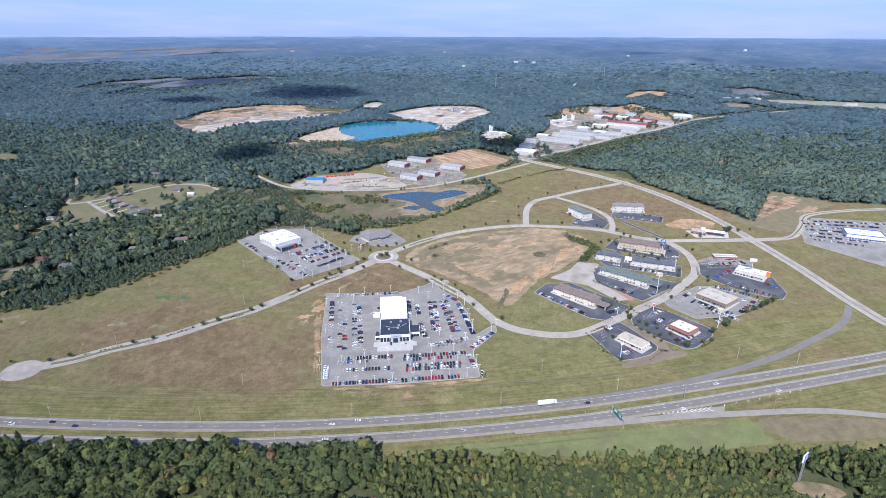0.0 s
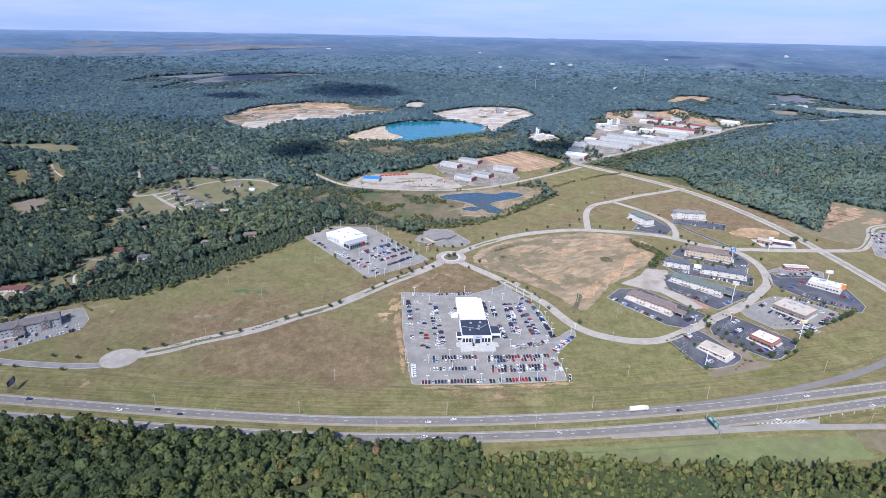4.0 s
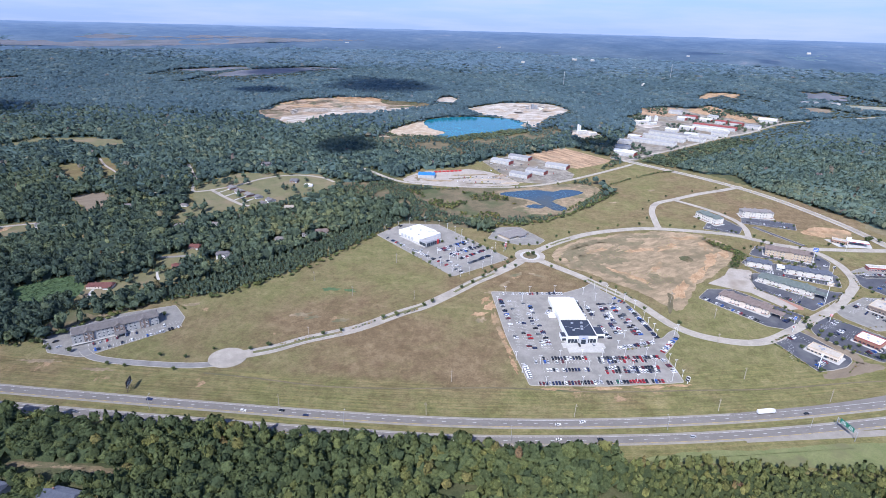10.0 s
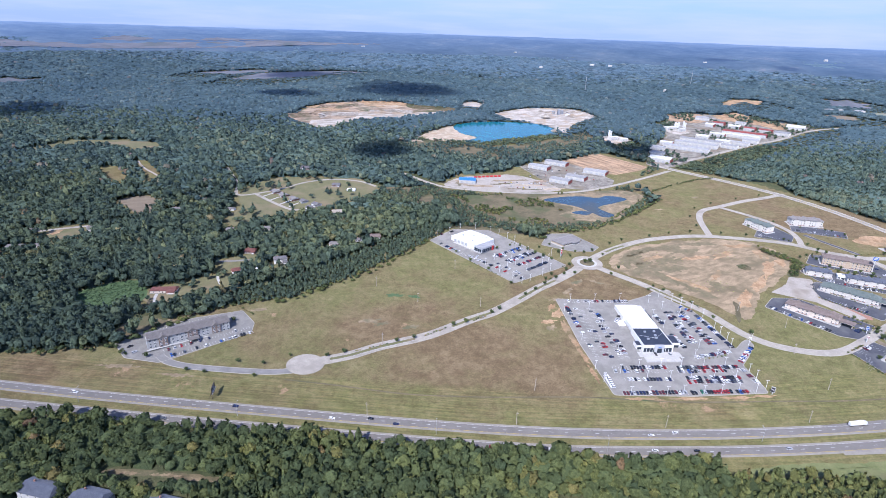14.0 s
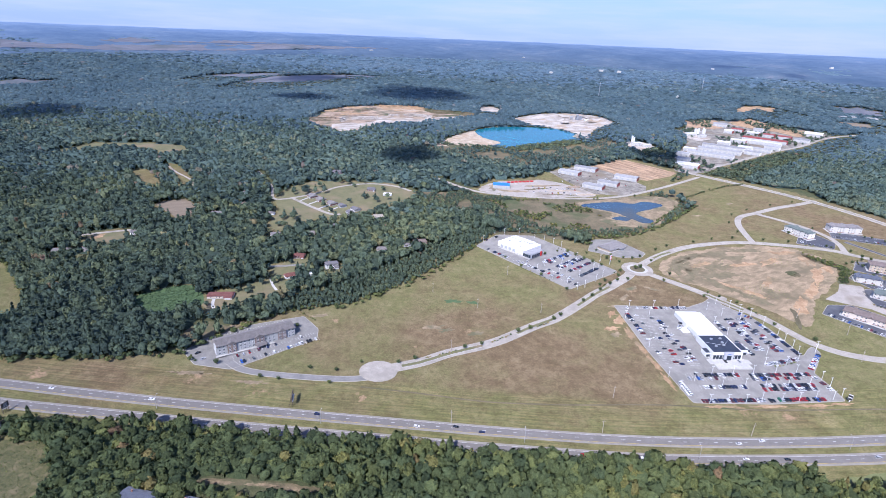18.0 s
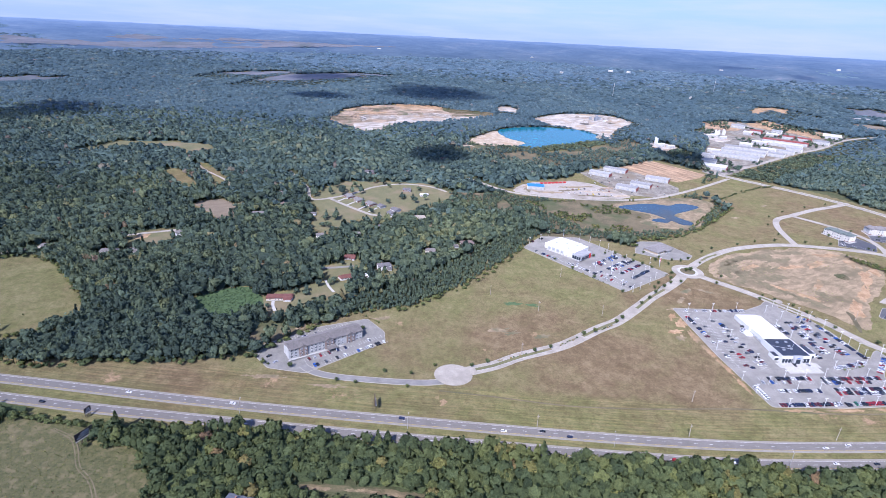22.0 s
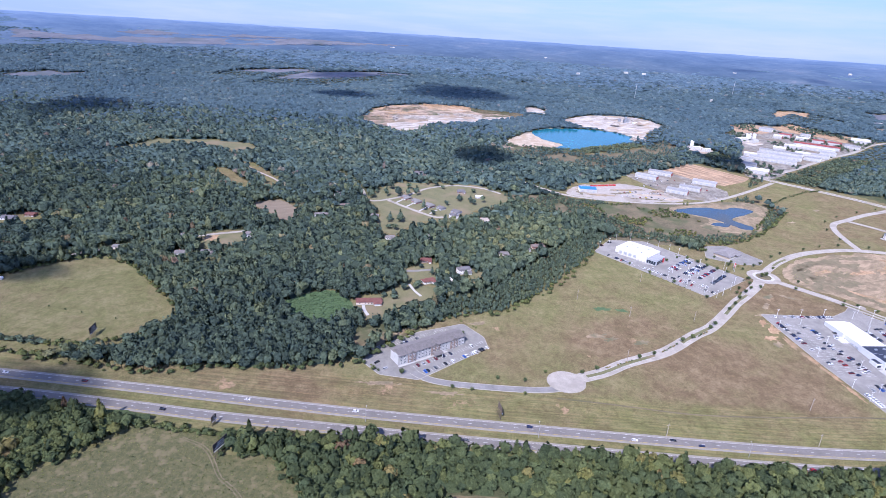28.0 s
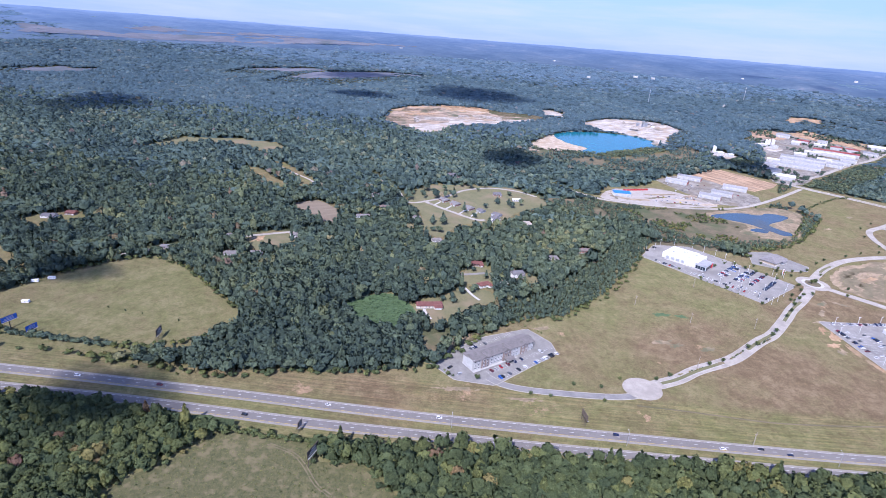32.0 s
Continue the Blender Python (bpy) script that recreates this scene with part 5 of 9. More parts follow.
def warehouse(x, y, turn, L, W, H, wall, roof, label, front=None, group="warehouses", up=0.0):
    """A long metal shed with a low pitched roof, roller doors and a coloured front."""
    root = thing("warehouse", x, y, turn, label, "warehouse", group, up)
    footing(root, L, W, 4.0)
    block("wall", wall, root, 0, 0, 0, L, W, H)
    part("roof", gable(bmesh.new(), 0, 0, H, L, W, W * 0.09, 0.4, 0.2), roof, root)
    bm = bmesh.new()
    for s in (-1, 1):
        a = [bm.verts.new((s * (L / 2 + 0.1), u, H + v)) for u, v in ((-W / 2, 0), (W / 2, 0), (0, W * 0.09))]
        bm.faces.new(a)
    part("gable_end", bm, front or wall, root)
    block("front", front or wall, root, L / 2 + 0.15, 0, 0, 0.3, W, H)
    n = max(2, int(L / 9))
    for i in range(n):
        block("roller_door", M_METAL, root, -L / 2 + (i + 0.5) * L / n, -W / 2 - 0.06, 0.1, 3.6, 0.16, 3.6)
    block("office_door", M_GLASS, root, L / 2 + 0.35, W * 0.2, 0.1, 0.12, 1.2, 2.2)
    for i in range(3 if y < 1120 else 0):
        block("skylight", M_WALL_WHITE, root, -L / 3 + i * L / 3, W * 0.2, H + W * 0.09 * 0.55, 1.4, 2.4, 0.35)
    return root


def house(x, y, turn, L, W, wall, roof, label, storeys=1, wing=True, up=0.0):
    root = thing("house", x, y, turn, label, "house", "houses among the trees", up)
    H = 2.7 * storeys
    footing(root, L, W, 3.0)
    block("wall", wall, root, 0, 0, 0, L, W, H)
    part("roof", gable(bmesh.new(), 0, 0, H, L, W, W * 0.28, 0.6, 0.2, 2.0), roof, root)
    if wing:
        block("garage_wall", wall, root, L * 0.32, -W * 0.62, 0, L * 0.3, W * 0.5, 2.5)
        part("garage_roof", gable(bmesh.new(), L * 0.32, -W * 0.5, 2.5, L * 0.3, W * 0.85, W * 0.16, 0.4, 0.2), roof, root)
        block("garage_door", M_WALL_WHITE, root, L * 0.32, -W * 0.88, 0.1, L * 0.2, 0.14, 2.1)
    block("chimney", M_WALL_BRICK, root, -L * 0.2, W * 0.1, H + W * 0.1, 1.0, 1.0, W * 0.25)
    for st in range(storeys):
        for px in (-0.36, -0.14, 0.1):
            window(root, L * px, -W / 2 - 0.05, st * 2.7 + 0.9, 1.3, 1.3, 0)
        window(root, -L / 2 - 0.05, 0, st * 2.7 + 0.9, 1.3, 1.3, 3)
        window(root, L * 0.2, W / 2 + 0.05, st * 2.7 + 0.9, 1.3, 1.3, 2)
    block("door", M_ROOF_BROWN, root, -L * 0.02, -W / 2 - 0.06, 0.1, 1.0, 0.12, 2.05)
    return root


# ---- the car dealership in the middle of the fields ----
def dealership():
    root = thing("car_dealership", 41, 405.5, 8.0, "white car dealership with glazed showroom and dark front roof", "car dealership")
    footing(root, 34, 34, 3.0)
    part("forecourt", box(box(bmesh.new(), 0, -4.5, 0.0, 42, 9, 0.25), -17, 14, 0.0, 6, 22, 0.2), M_CONCRETE, root, "pale concrete forecourt")
    block("showroom_wall", M_WALL_WHITE, root, 0, 17, 0, 30, 34, 7.0)
    block("showroom_roof", M_ROOF_DARK, root, 0, 17, 7.0, 29, 33, 0.15, 0, "dark blue membrane roof")
    for cx, cy, sx, sy in ((0, 0.3, 30, 0.6), (-14.7, 17, 0.6, 34), (14.7, 17, 0.6, 34)):
        block("parapet", M_WALL_WHITE, root, cx, cy, 7.0, sx, sy, 0.8)
    for i in range(8):
        part("showroom_glazing", unit(M_GLASS), None, root, at=Matrix.Translation((-12.9 + i * 3.2 + (2.9 if i > 3 else 0) - 0.2, -0.1, 0.4)) @ Matrix.Diagonal((2.7, 0.2, 4.3, 1)))
    block("portal", M_WALL_GREY, root, 0.4, -1.0, 0, 9.0, 2.4, 8.4, 0, "grey entrance portal with an arch")
    block("portal_arch", M_GLASS, root, 0.4, -2.25, 0.1, 4.6, 0.16, 5.2)
    block("sign_band", M_SIGN_BLUE, root, 0.4, -2.26, 6.3, 3.0, 0.14, 0.7)
    block("service_wall", M_WALL_WHITE, root, -0.5, 58, 0, 27, 49, 8.0)
    block("service_roof", M_ROOF_WHITE, root, -0.5, 58, 8.0, 27.4, 49.4, 0.25, 0, "bright white membrane roof")
    block("service_annex", M_WALL_WHITE, root, -3.5, 70, 0, 24, 28, 8.6)
    block("annex_roof", M_ROOF_WHITE, root, -3.5, 69.5, 8.6, 24.4, 28, 0.25)
    block("west_wing", M_WALL_WHITE, root, -17.0, 9, 0, 5.5, 9, 4.6)
    block("west_wing_roof", M_ROOF_DARK, root, -17.0, 9, 4.6, 5.0, 8.5, 0.15)
    block("east_wing", M_WALL_WHITE, root, 20.0, 15, 0, 10, 15, 5.6)
    block("east_wing_roof", M_ROOF_DARK, root, 20.0, 15, 5.6, 9.2, 14.2, 0.15)
    block("east_wing_glazing", M_GLASS, root, 20.0, 7.4, 0.4, 8.0, 0.16, 2.8)
    block("west_wing_glazing", M_GLASS, root, -17.0, 4.4, 0.4, 4.0, 0.16, 2.4)
    for cx, cy in ((-4, 26), (4, 19), (3, 14), (-6, 12), (6, 27)):
        u = block("rooftop_unit", M_METAL, root, cx, cy, 7.15, 2.2, 1.8, 1.3)
    part("roof_pipe", rod(rod(bmesh.new(), (-13, 20, 7.4), (3, 14, 7.4), 0.12), (3, 14, 7.4), (13, 24, 7.4), 0.12), M_WALL_WHITE, root)
    for i in range(5):
        block("service_door", M_METAL, root, -14.06, 38 + i * 6, 0.1, 0.16, 4.0, 4.0)
        block("service_door", M_METAL, root, 13.06, 38 + i * 6, 0.1, 0.16, 4.0, 4.0)
    shed = block("wash_shed", M_ROOF_WHITE, root, -19.0, 52, 0, 7, 10, 4.0)
    return root


dealership()


def dealership_two():
    root = thing("car_dealership", -150, 641, -41.0, "white car dealership with a grey metal roof at the wood's edge", "car dealership")
    footing(root, 56, 36, 6.0)
    block("wall", M_WALL_WHITE, root, -6, 4, 0, 48, 36, 7.0)
    block("roof", M_ROOF_SHED, root, -6, 4, 7.0, 48.4, 36.4, 0.3)
    block("rear_roof", M_ROOF_SHED, root, -10, 18, 7.3, 36, 10, 0.9)
    block("showroom", M_WALL_GREY, root, 24, -4, 0, 14, 26, 6.4)
    block("showroom_roof", M_ROOF_METAL, root, 24, -4, 6.4, 14.4, 26.4, 0.3)
    for i in range(7):
        part("glazing", unit(M_GLASS), None, root, at=Matrix.Translation((31.06, -14.5 + i * 3.5, 0.4)) @ Matrix.Diagonal((0.16, 3.0, 4.4, 1)))
    for i in range(4):
        part("glazing", unit(M_GLASS), None, root, at=Matrix.Translation((19 + i * 3.2, -17.06, 0.4)) @ Matrix.Diagonal((2.8, 0.16, 4.4, 1)))
    block("entrance", M_SIGN_RED, root, 31.5, 4, 0, 1.0, 2.6, 6.0, 0, "red entrance pillar")
    for cx, cy in ((-20, 0), (-8, 8), (4, -6), (6, 12)):
        block("rooftop_unit", M_METAL, root, cx, cy, 7.3, 2.4, 2.0, 1.3)
    for i in range(4):
        block("service_door", M_METAL, root, -22 + i * 7, -14.06, 0.1, 4.2, 0.16, 4.2)
    return root


dealership_two()


def apartments():
    root = thing("apartment_building", -419.5, 373, 38.5, "three-storey apartment building with taupe shingle roof and brown bays", "apartment building")
    L, W, H = 74, 16, 9.4
    footing(root, L, W, 4.0)
    block("wall", M_WALL_SAGE, root, 0, 0, 0, L, W, H)
    part("roof", gable(bmesh.new(), 0, 0, H, L, W, 3.2, 0.9, 0.3, 1.0), M_ROOF_TAUPE, root)
    for k, px in enumerate((-24, 2, 24)):
        w = 8 if k != 1 else 9
        block("bay", M_WALL_TAUPE, root, px, -W / 2 - 0.6, 0, w, 1.2, H + 0.4, 0, "taupe-brown bay")
        bm = bmesh.new()
        a = [bm.verts.new((px + u, -W / 2 - 1.6, H + v)) for u, v in ((-w / 2 - 0.6, 0), (w / 2 + 0.6, 0), (0, 3.0))]
        b = [bm.verts.new((px + u, -0.5, H + v)) for u, v in ((-w / 2 - 0.6, 0), (w / 2 + 0.6, 0), (0, 3.2))]
        bm.faces.new(a)
        bm.faces.new(b[::-1])
        for i in range(3):
            bm.faces.new((a[i], a[(i + 1) % 3], b[(i + 1) % 3], b[i]))
        part("bay_gable", bm, M_ROOF_TAUPE, root)
        for fl in range(3):
            for u in (-2, 2):
                window(root, px + u, -W / 2 - 1.25, fl * 3.1 + 0.9, 2.0, 1.9, 0)
    for fl in range(3):
        for i in range(19):
            px = -L / 2 + (i + 0.5) * L / 19
            if min(abs(px + 24), abs(px - 2), abs(px - 24)) > 5.2:
                window(root, px, -W / 2 - 0.05, fl * 3.1 + 0.9, 2.0, 1.9, 0)
            window(root, px, W / 2 + 0.05, fl * 3.1 + 0.9, 1.6, 1.6, 2)
        for s in (-1, 1):
            window(root, s * (L / 2 + 0.05), -3, fl * 3.1 + 0.9, 1.6, 1.6, 1 if s > 0 else 3)
    block("corner_tower", M_WALL_SAGE, root, -L / 2 + 0.5, -3.5, 0, 3.0, 8.0, H + 0.9, 0, "grey siding end tower")
    part("porch_roof", gable(bmesh.new(), 2, -W / 2 - 4.5, 3.4, 9, 7, 1.4, 0.4, 0.2), M_ROOF_TAUPE, root, "taupe-roofed porch over the entrance")
    for u in (-1.8, 5.8):
        block("porch_post", M_WALL_WHITE, root, u, -W / 2 - 7.4, 0, 0.4, 0.4, 3.4)
    block("footpath", M_CONCRETE, root, 0, -W / 2 - 1.9, 0.0, L + 4, 2.2, 0.22)
    return root


apartments()
hotel(234, 504, -41, 52, 16, 2, M_WALL_CREAM, M_ROOF_BROWN, "cream two-storey hotel with brown shingle roof and canopy", 4, 3.6, 3, None, 1)
hotel(301, 555, -38, 58, 17, 2, M_WALL_IVORY, M_ROOF_GREEN, "ivory-white two-storey hotel with green-grey shingle roof", 7, 4.2, 3, None, 1)
hotel(293, 611, -20, 28, 13, 2, M_WALL_IVORY, M_ROOF_BLUE, "ivory-white two-storey motel wing with blue-grey roof", 5, 3.0, 3)
hotel(344, 591, -18, 50, 13, 2, M_WALL_IVORY, M_ROOF_BLUE, "long ivory-white motel wing with blue-grey roof", 5, 3.0, 5)
hotel(344, 643, -22, 56, 16, 3, M_WALL_TAN, M_ROOF_BROWN, "tan three-storey hotel with brown roof and arched centre", 4, 3.4, 1, None)
hotel(283, 768, -62, 40, 15, 3, M_WALL_IVORY, M_ROOF_GREEN, "ivory-white three-storey hotel with green-blue roof", 5, 3.0, 2)
hotel(364, 796, -3, 46, 16, 3, M_WALL_IVORY, M_ROOF_GREY, "ivory-white three-storey hotel with a grey shingle roof", 5, 3.0, 3)
flat_shop("motel_lodge", 318, 604, -20, 11, 9, 4.0, M_WALL_WHITE, M_ROOF_WHITE, "small white lodge between the motel wings", "lodge", units=1)
flat_shop("restaurant", 274, 414, -48, 27, 13, 4.4, M_WALL_CREAM, M_ROOF_TAN, "cream diner with tan flat roof on a dark lot", "restaurant", "restaurants", M_WALL_TAN)
flat_shop("restaurant", 331, 440, -50, 22, 19, 5.0, M_WALL_BRICK, M_ROOF_WHITE, "red brick restaurant with a white flat roof", "restaurant", "restaurants", M_WALL_RED)
flat_shop("restaurant", 390, 506, -50, 34, 27, 5.4, M_ROOF_BROWN, M_ROOF_TAN, "large brown-walled restaurant with tan gravel roof", "restaurant", "restaurants", M_WALL_TAN, 6)
flat_shop("store", 456, 572, -38, 32, 19, 5.2, M_WALL_CREAM, M_ROOF_WHITE, "cream store with pale flat roof and orange corner", "store", "restaurants", M_WALL_GREY, 5)
flat_shop("store", 443, 617, -2, 28, 9, 4.6, M_WALL_RED, M_ROOF_TAN, "narrow red and white store with tan roof", "store", "restaurants", M_WALL_WHITE, 2)
flat_shop("petrol_shop", 442, 704, -30, 20, 12, 4.2, M_WALL_BRICK, M_ROOF_TAN, "small brick filling station shop", "shop", "", M_WALL_TAN, 2)
flat_shop("hill_dealership", 668, 700, -20, 46, 30, 7.0, M_WALL_WHITE, M_ROOF_WHITE, "white dealership with blue front on the hill", "car dealership", "", M_SIGN_BLUE, 6)


def corner_panel(x, y, turn):
    root = thing("orange_corner", x, y, turn, "orange sign wall at the store's corner", "sign wall")
    block("panel", M_ORANGE, root, 0, 0, 0, 6, 1.0, 6.6)
    block("panel_cap", M_WALL_WHITE, root, 0, 0, 6.6, 6.4, 1.3, 0.4)


corner_panel(474, 567, -38)


def fuel_canopy(x, y, turn):
    root = thing("fuel_canopy", x, y, turn, "flat white filling station canopy on columns", "canopy")
    block("roof", M_ROOF_WHITE, root, 0, 0, 5.0, 26, 11, 0.9)
    block("fascia", M_SIGN_RED, root, 0, -5.55, 5.1, 26, 0.12, 0.6)
    for u in (-9, 0, 9):
        block("column", M_WALL_WHITE, root, u, 0, 0, 0.6, 0.6, 5.0)
        block("fuel_pump", M_SIGN_RED, root, u, 1.6, 0, 0.8, 0.6, 1.6)


fuel_canopy(462, 698, -20)


def office():
    root = thing("office_building", -20, 668, 42, "low office with a hipped grey shingle roof", "office building")
    footing(root, 40, 22, 3.0)
    block("wall", M_WALL_TAN, root, 0, 0, 0, 38, 21, 3.4)
    part("roof", gable(bmesh.new(), 0, 0, 3.4, 38, 21, 4.6, 1.2, 0.3, 10.0), M_ROOF_GREY, root)
    for i in range(8):
        window(root, -15.5 + i * 4.4, -10.56, 0.8, 1.8, 1.8, 0)
    for i in range(3):
        window(root, 19.06, -5 + i * 5, 0.8, 1.8, 1.8, 1)
    block("porch", M_CONCRETE, root, 4, -12.5, 0, 14, 4, 0.3)
    for u in (-2, 2, 6, 10):
        block("porch_post", M_WALL_WHITE, root, u, -14.0, 0.3, 0.3, 0.3, 2.9)
    part("porch_roof", gable(bmesh.new(), 4, -12.4, 3.2, 14, 5, 1.2, 0.3, 0.2), M_ROOF_GREY, root)


office()

# ---- storage yards and works ----
warehouse(-174, 925, 0, 30, 22, 6, M_WALL_SHED, M_ROOF_SKY, "white shed with a bright blue metal roof in the yard", M_WALL_SHED)
for x, y, t, L, W in ((-34, 1042, -30, 42, 20), (4, 1078, -28, 46, 20), (0, 955, -28, 38, 20), (32, 980, -28, 38, 20), (76, 1026, -26, 44, 22)):
    warehouse(x, y, t, L, W, 6.5, M_WALL_SHED, M_ROOF_METAL, "white metal warehouse with grey roof and red brick front", M_WALL_RED)
WORK_ROWS = [(233, 1150, -28, 46, 34, 1), (239, 1203, -30, 30, 22, 0), (322, 1267, -30, 100, 26, 0), (358, 1311, -32, 96, 22, 0), (382, 1352, -34, 96, 22, 0), (401, 1400, -30, 28, 26, 3), (451, 1435, -30, 36, 24, 1), (436, 1352, -36, 32, 28, 3), (529, 1462, -34, 106, 26, 2), (506, 1424, -34, 88, 20, 3), (474, 1561, -34, 22, 26, 1), (507, 1587, -34, 30, 26, 2),
             (536, 1550, -34, 30, 24, 1), (569, 1528, -36, 28, 24, 2), (602, 1509, -38, 32, 24, 2), (634, 1482, -38, 34, 26, 0), (711, 1575, -30, 44, 44, 3), (434, 1304, -38, 34, 22, 0), (472, 1340, -38, 38, 20, 0), (510, 1374, -38, 34, 20, 0), (254, 1257, -28, 30, 20, 0), (288, 1309, -28, 28, 20, 1), (485, 1658, -33, 36, 30, 0), (573, 1604, -36, 24, 24, 0)]
for x, y, t, L, W, k in WORK_ROWS:
    warehouse(x, y, t, L, W, 7.5, M_WALL_SHED, (M_ROOF_METAL, M_ROOF_SHED, M_WALL_RED, M_ROOF_SHED)[k], ("white works shed with a grey metal roof", "white works shed with a pale roof", "works shed with a dull red roof", "wide white-roofed works hall")[k], M_WALL_RED if k in (1, 2) else M_WALL_SHED, "sheds of the industrial park", 0.2)


def quarry_plant(x, y):
    root = thing("crushing_plant", x, y, 20, "stone crushing plant with conveyors and bins", "quarry plant", up=0.3)
    for k, (u, v, h) in enumerate(((0, 0, 16), (14, 6, 11), (-12, 10, 9))):
        block("tower", M_METAL, root, u, v, 0, 7, 7, h)
    for a, b in (((0, 0, 14), (-55, -38, 1)), ((14, 6, 10), (50, 20, 1)), ((-12, 10, 8), (-30, 45, 1))):
        part("conveyor", rod(bmesh.new(), a, b, 1.3, 1.3, 4), M_WOODPOLE, root)
    for u, v, r, h in ((60, 24, 16, 10), (-62, -44, 14, 9), (-34, 52, 12, 8), (30, -30, 18, 7), (80, -10, 20, 8)):
        bm = bmesh.new()
        bmesh.ops.create_cone(bm, segments=18, radius1=r, radius2=0.6, depth=h, cap_ends=True, matrix=Matrix.Translation((u, v, h / 2)))
        part("stockpile", bm, M_CHALK, root)
    block("control_hut", M_WALL_WHITE, root, 20, -22, 0, 12, 8, 5)


quarry_plant(60, 1640)


def silos(x, y, count, tall):
    root = thing("mixing_plant", x, y, 10, "white mixing plant with upright silos", "plant", "mixing plants", 0.3)
    for k in range(count):
        part("silo", rod(bmesh.new(), (k * 5.0, 0, 0), (k * 5.0, 0, tall - k % 2 * 3), 2.2, 2.2, 12), M_WALL_WHITE, root)
    block("bunker", M_CONCRETE, root, -9, 0, 0, 8, 7, 6)
    part("conveyor", rod(bmesh.new(), (-9, 0, 5), (-28, -10, 0.5), 0.9, 0.9, 4), M_METAL, root)


silos(158, 1352, 2, 20)
silos(362, 1506, 3, 18)
silos(392, 1530, 2, 16)


def bench_wall(x, y, turn, L, H, material, label):
    """A stepped quarry face with ragged edges."""
    root = thing("quarry_face", x, y, turn, label, "quarry face", up=-1.0)
    rng = random.Random(int(x + y))
    for k in range(3):
        bm = bmesh.new()
        n = 14
        lo = [(-L / 2 + i * L / n, k * 7 + rng.uniform(-4, 4) + 14 * math.sin(i * 0.5 + x)) for i in range(n + 1)]
        a = [bm.verts.new((u, v, 0)) for u, v in lo]
        b = [bm.verts.new((u + rng.uniform(-2, 2), v + 5 + rng.uniform(-2, 2), H * (k + 1) / 3 + rng.uniform(-0.8, 0.8))) for u, v in lo]
        c = [bm.verts.new((u, v + 13, H * (k + 1) / 3 + rng.uniform(-0.4, 0.4))) for u, v in lo]
        for i in range(n):
            bm.faces.new((a[i], a[i + 1], b[i + 1], b[i]))
            bm.faces.new((b[i], b[i + 1], c[i + 1], c[i]))
        part("bench", bm, material, root)


bench_wall(-590, 1600, 30, 120, 8, M_PITCLAY, "stepped quarry face of brown clay")
bench_wall(-480, 1690, -4, 150, 6, M_CLAY, "stepped quarry face of orange clay")
bench_wall(-330, 1625, -22, 170, 10, M_BRUSH, "stepped quarry face grown with brown brush")
bench_wall(-560, 1470, 35, 120, 9, M_CHALK, "lower quarry face of pale stone")
bench_wall(-430, 1545, 12, 130, 8, M_CHALK, "lower quarry face of pale stone")
bench_wall(-640, 1450, 60, 110, 9, M_PITCLAY, "stepped quarry face of brown clay")

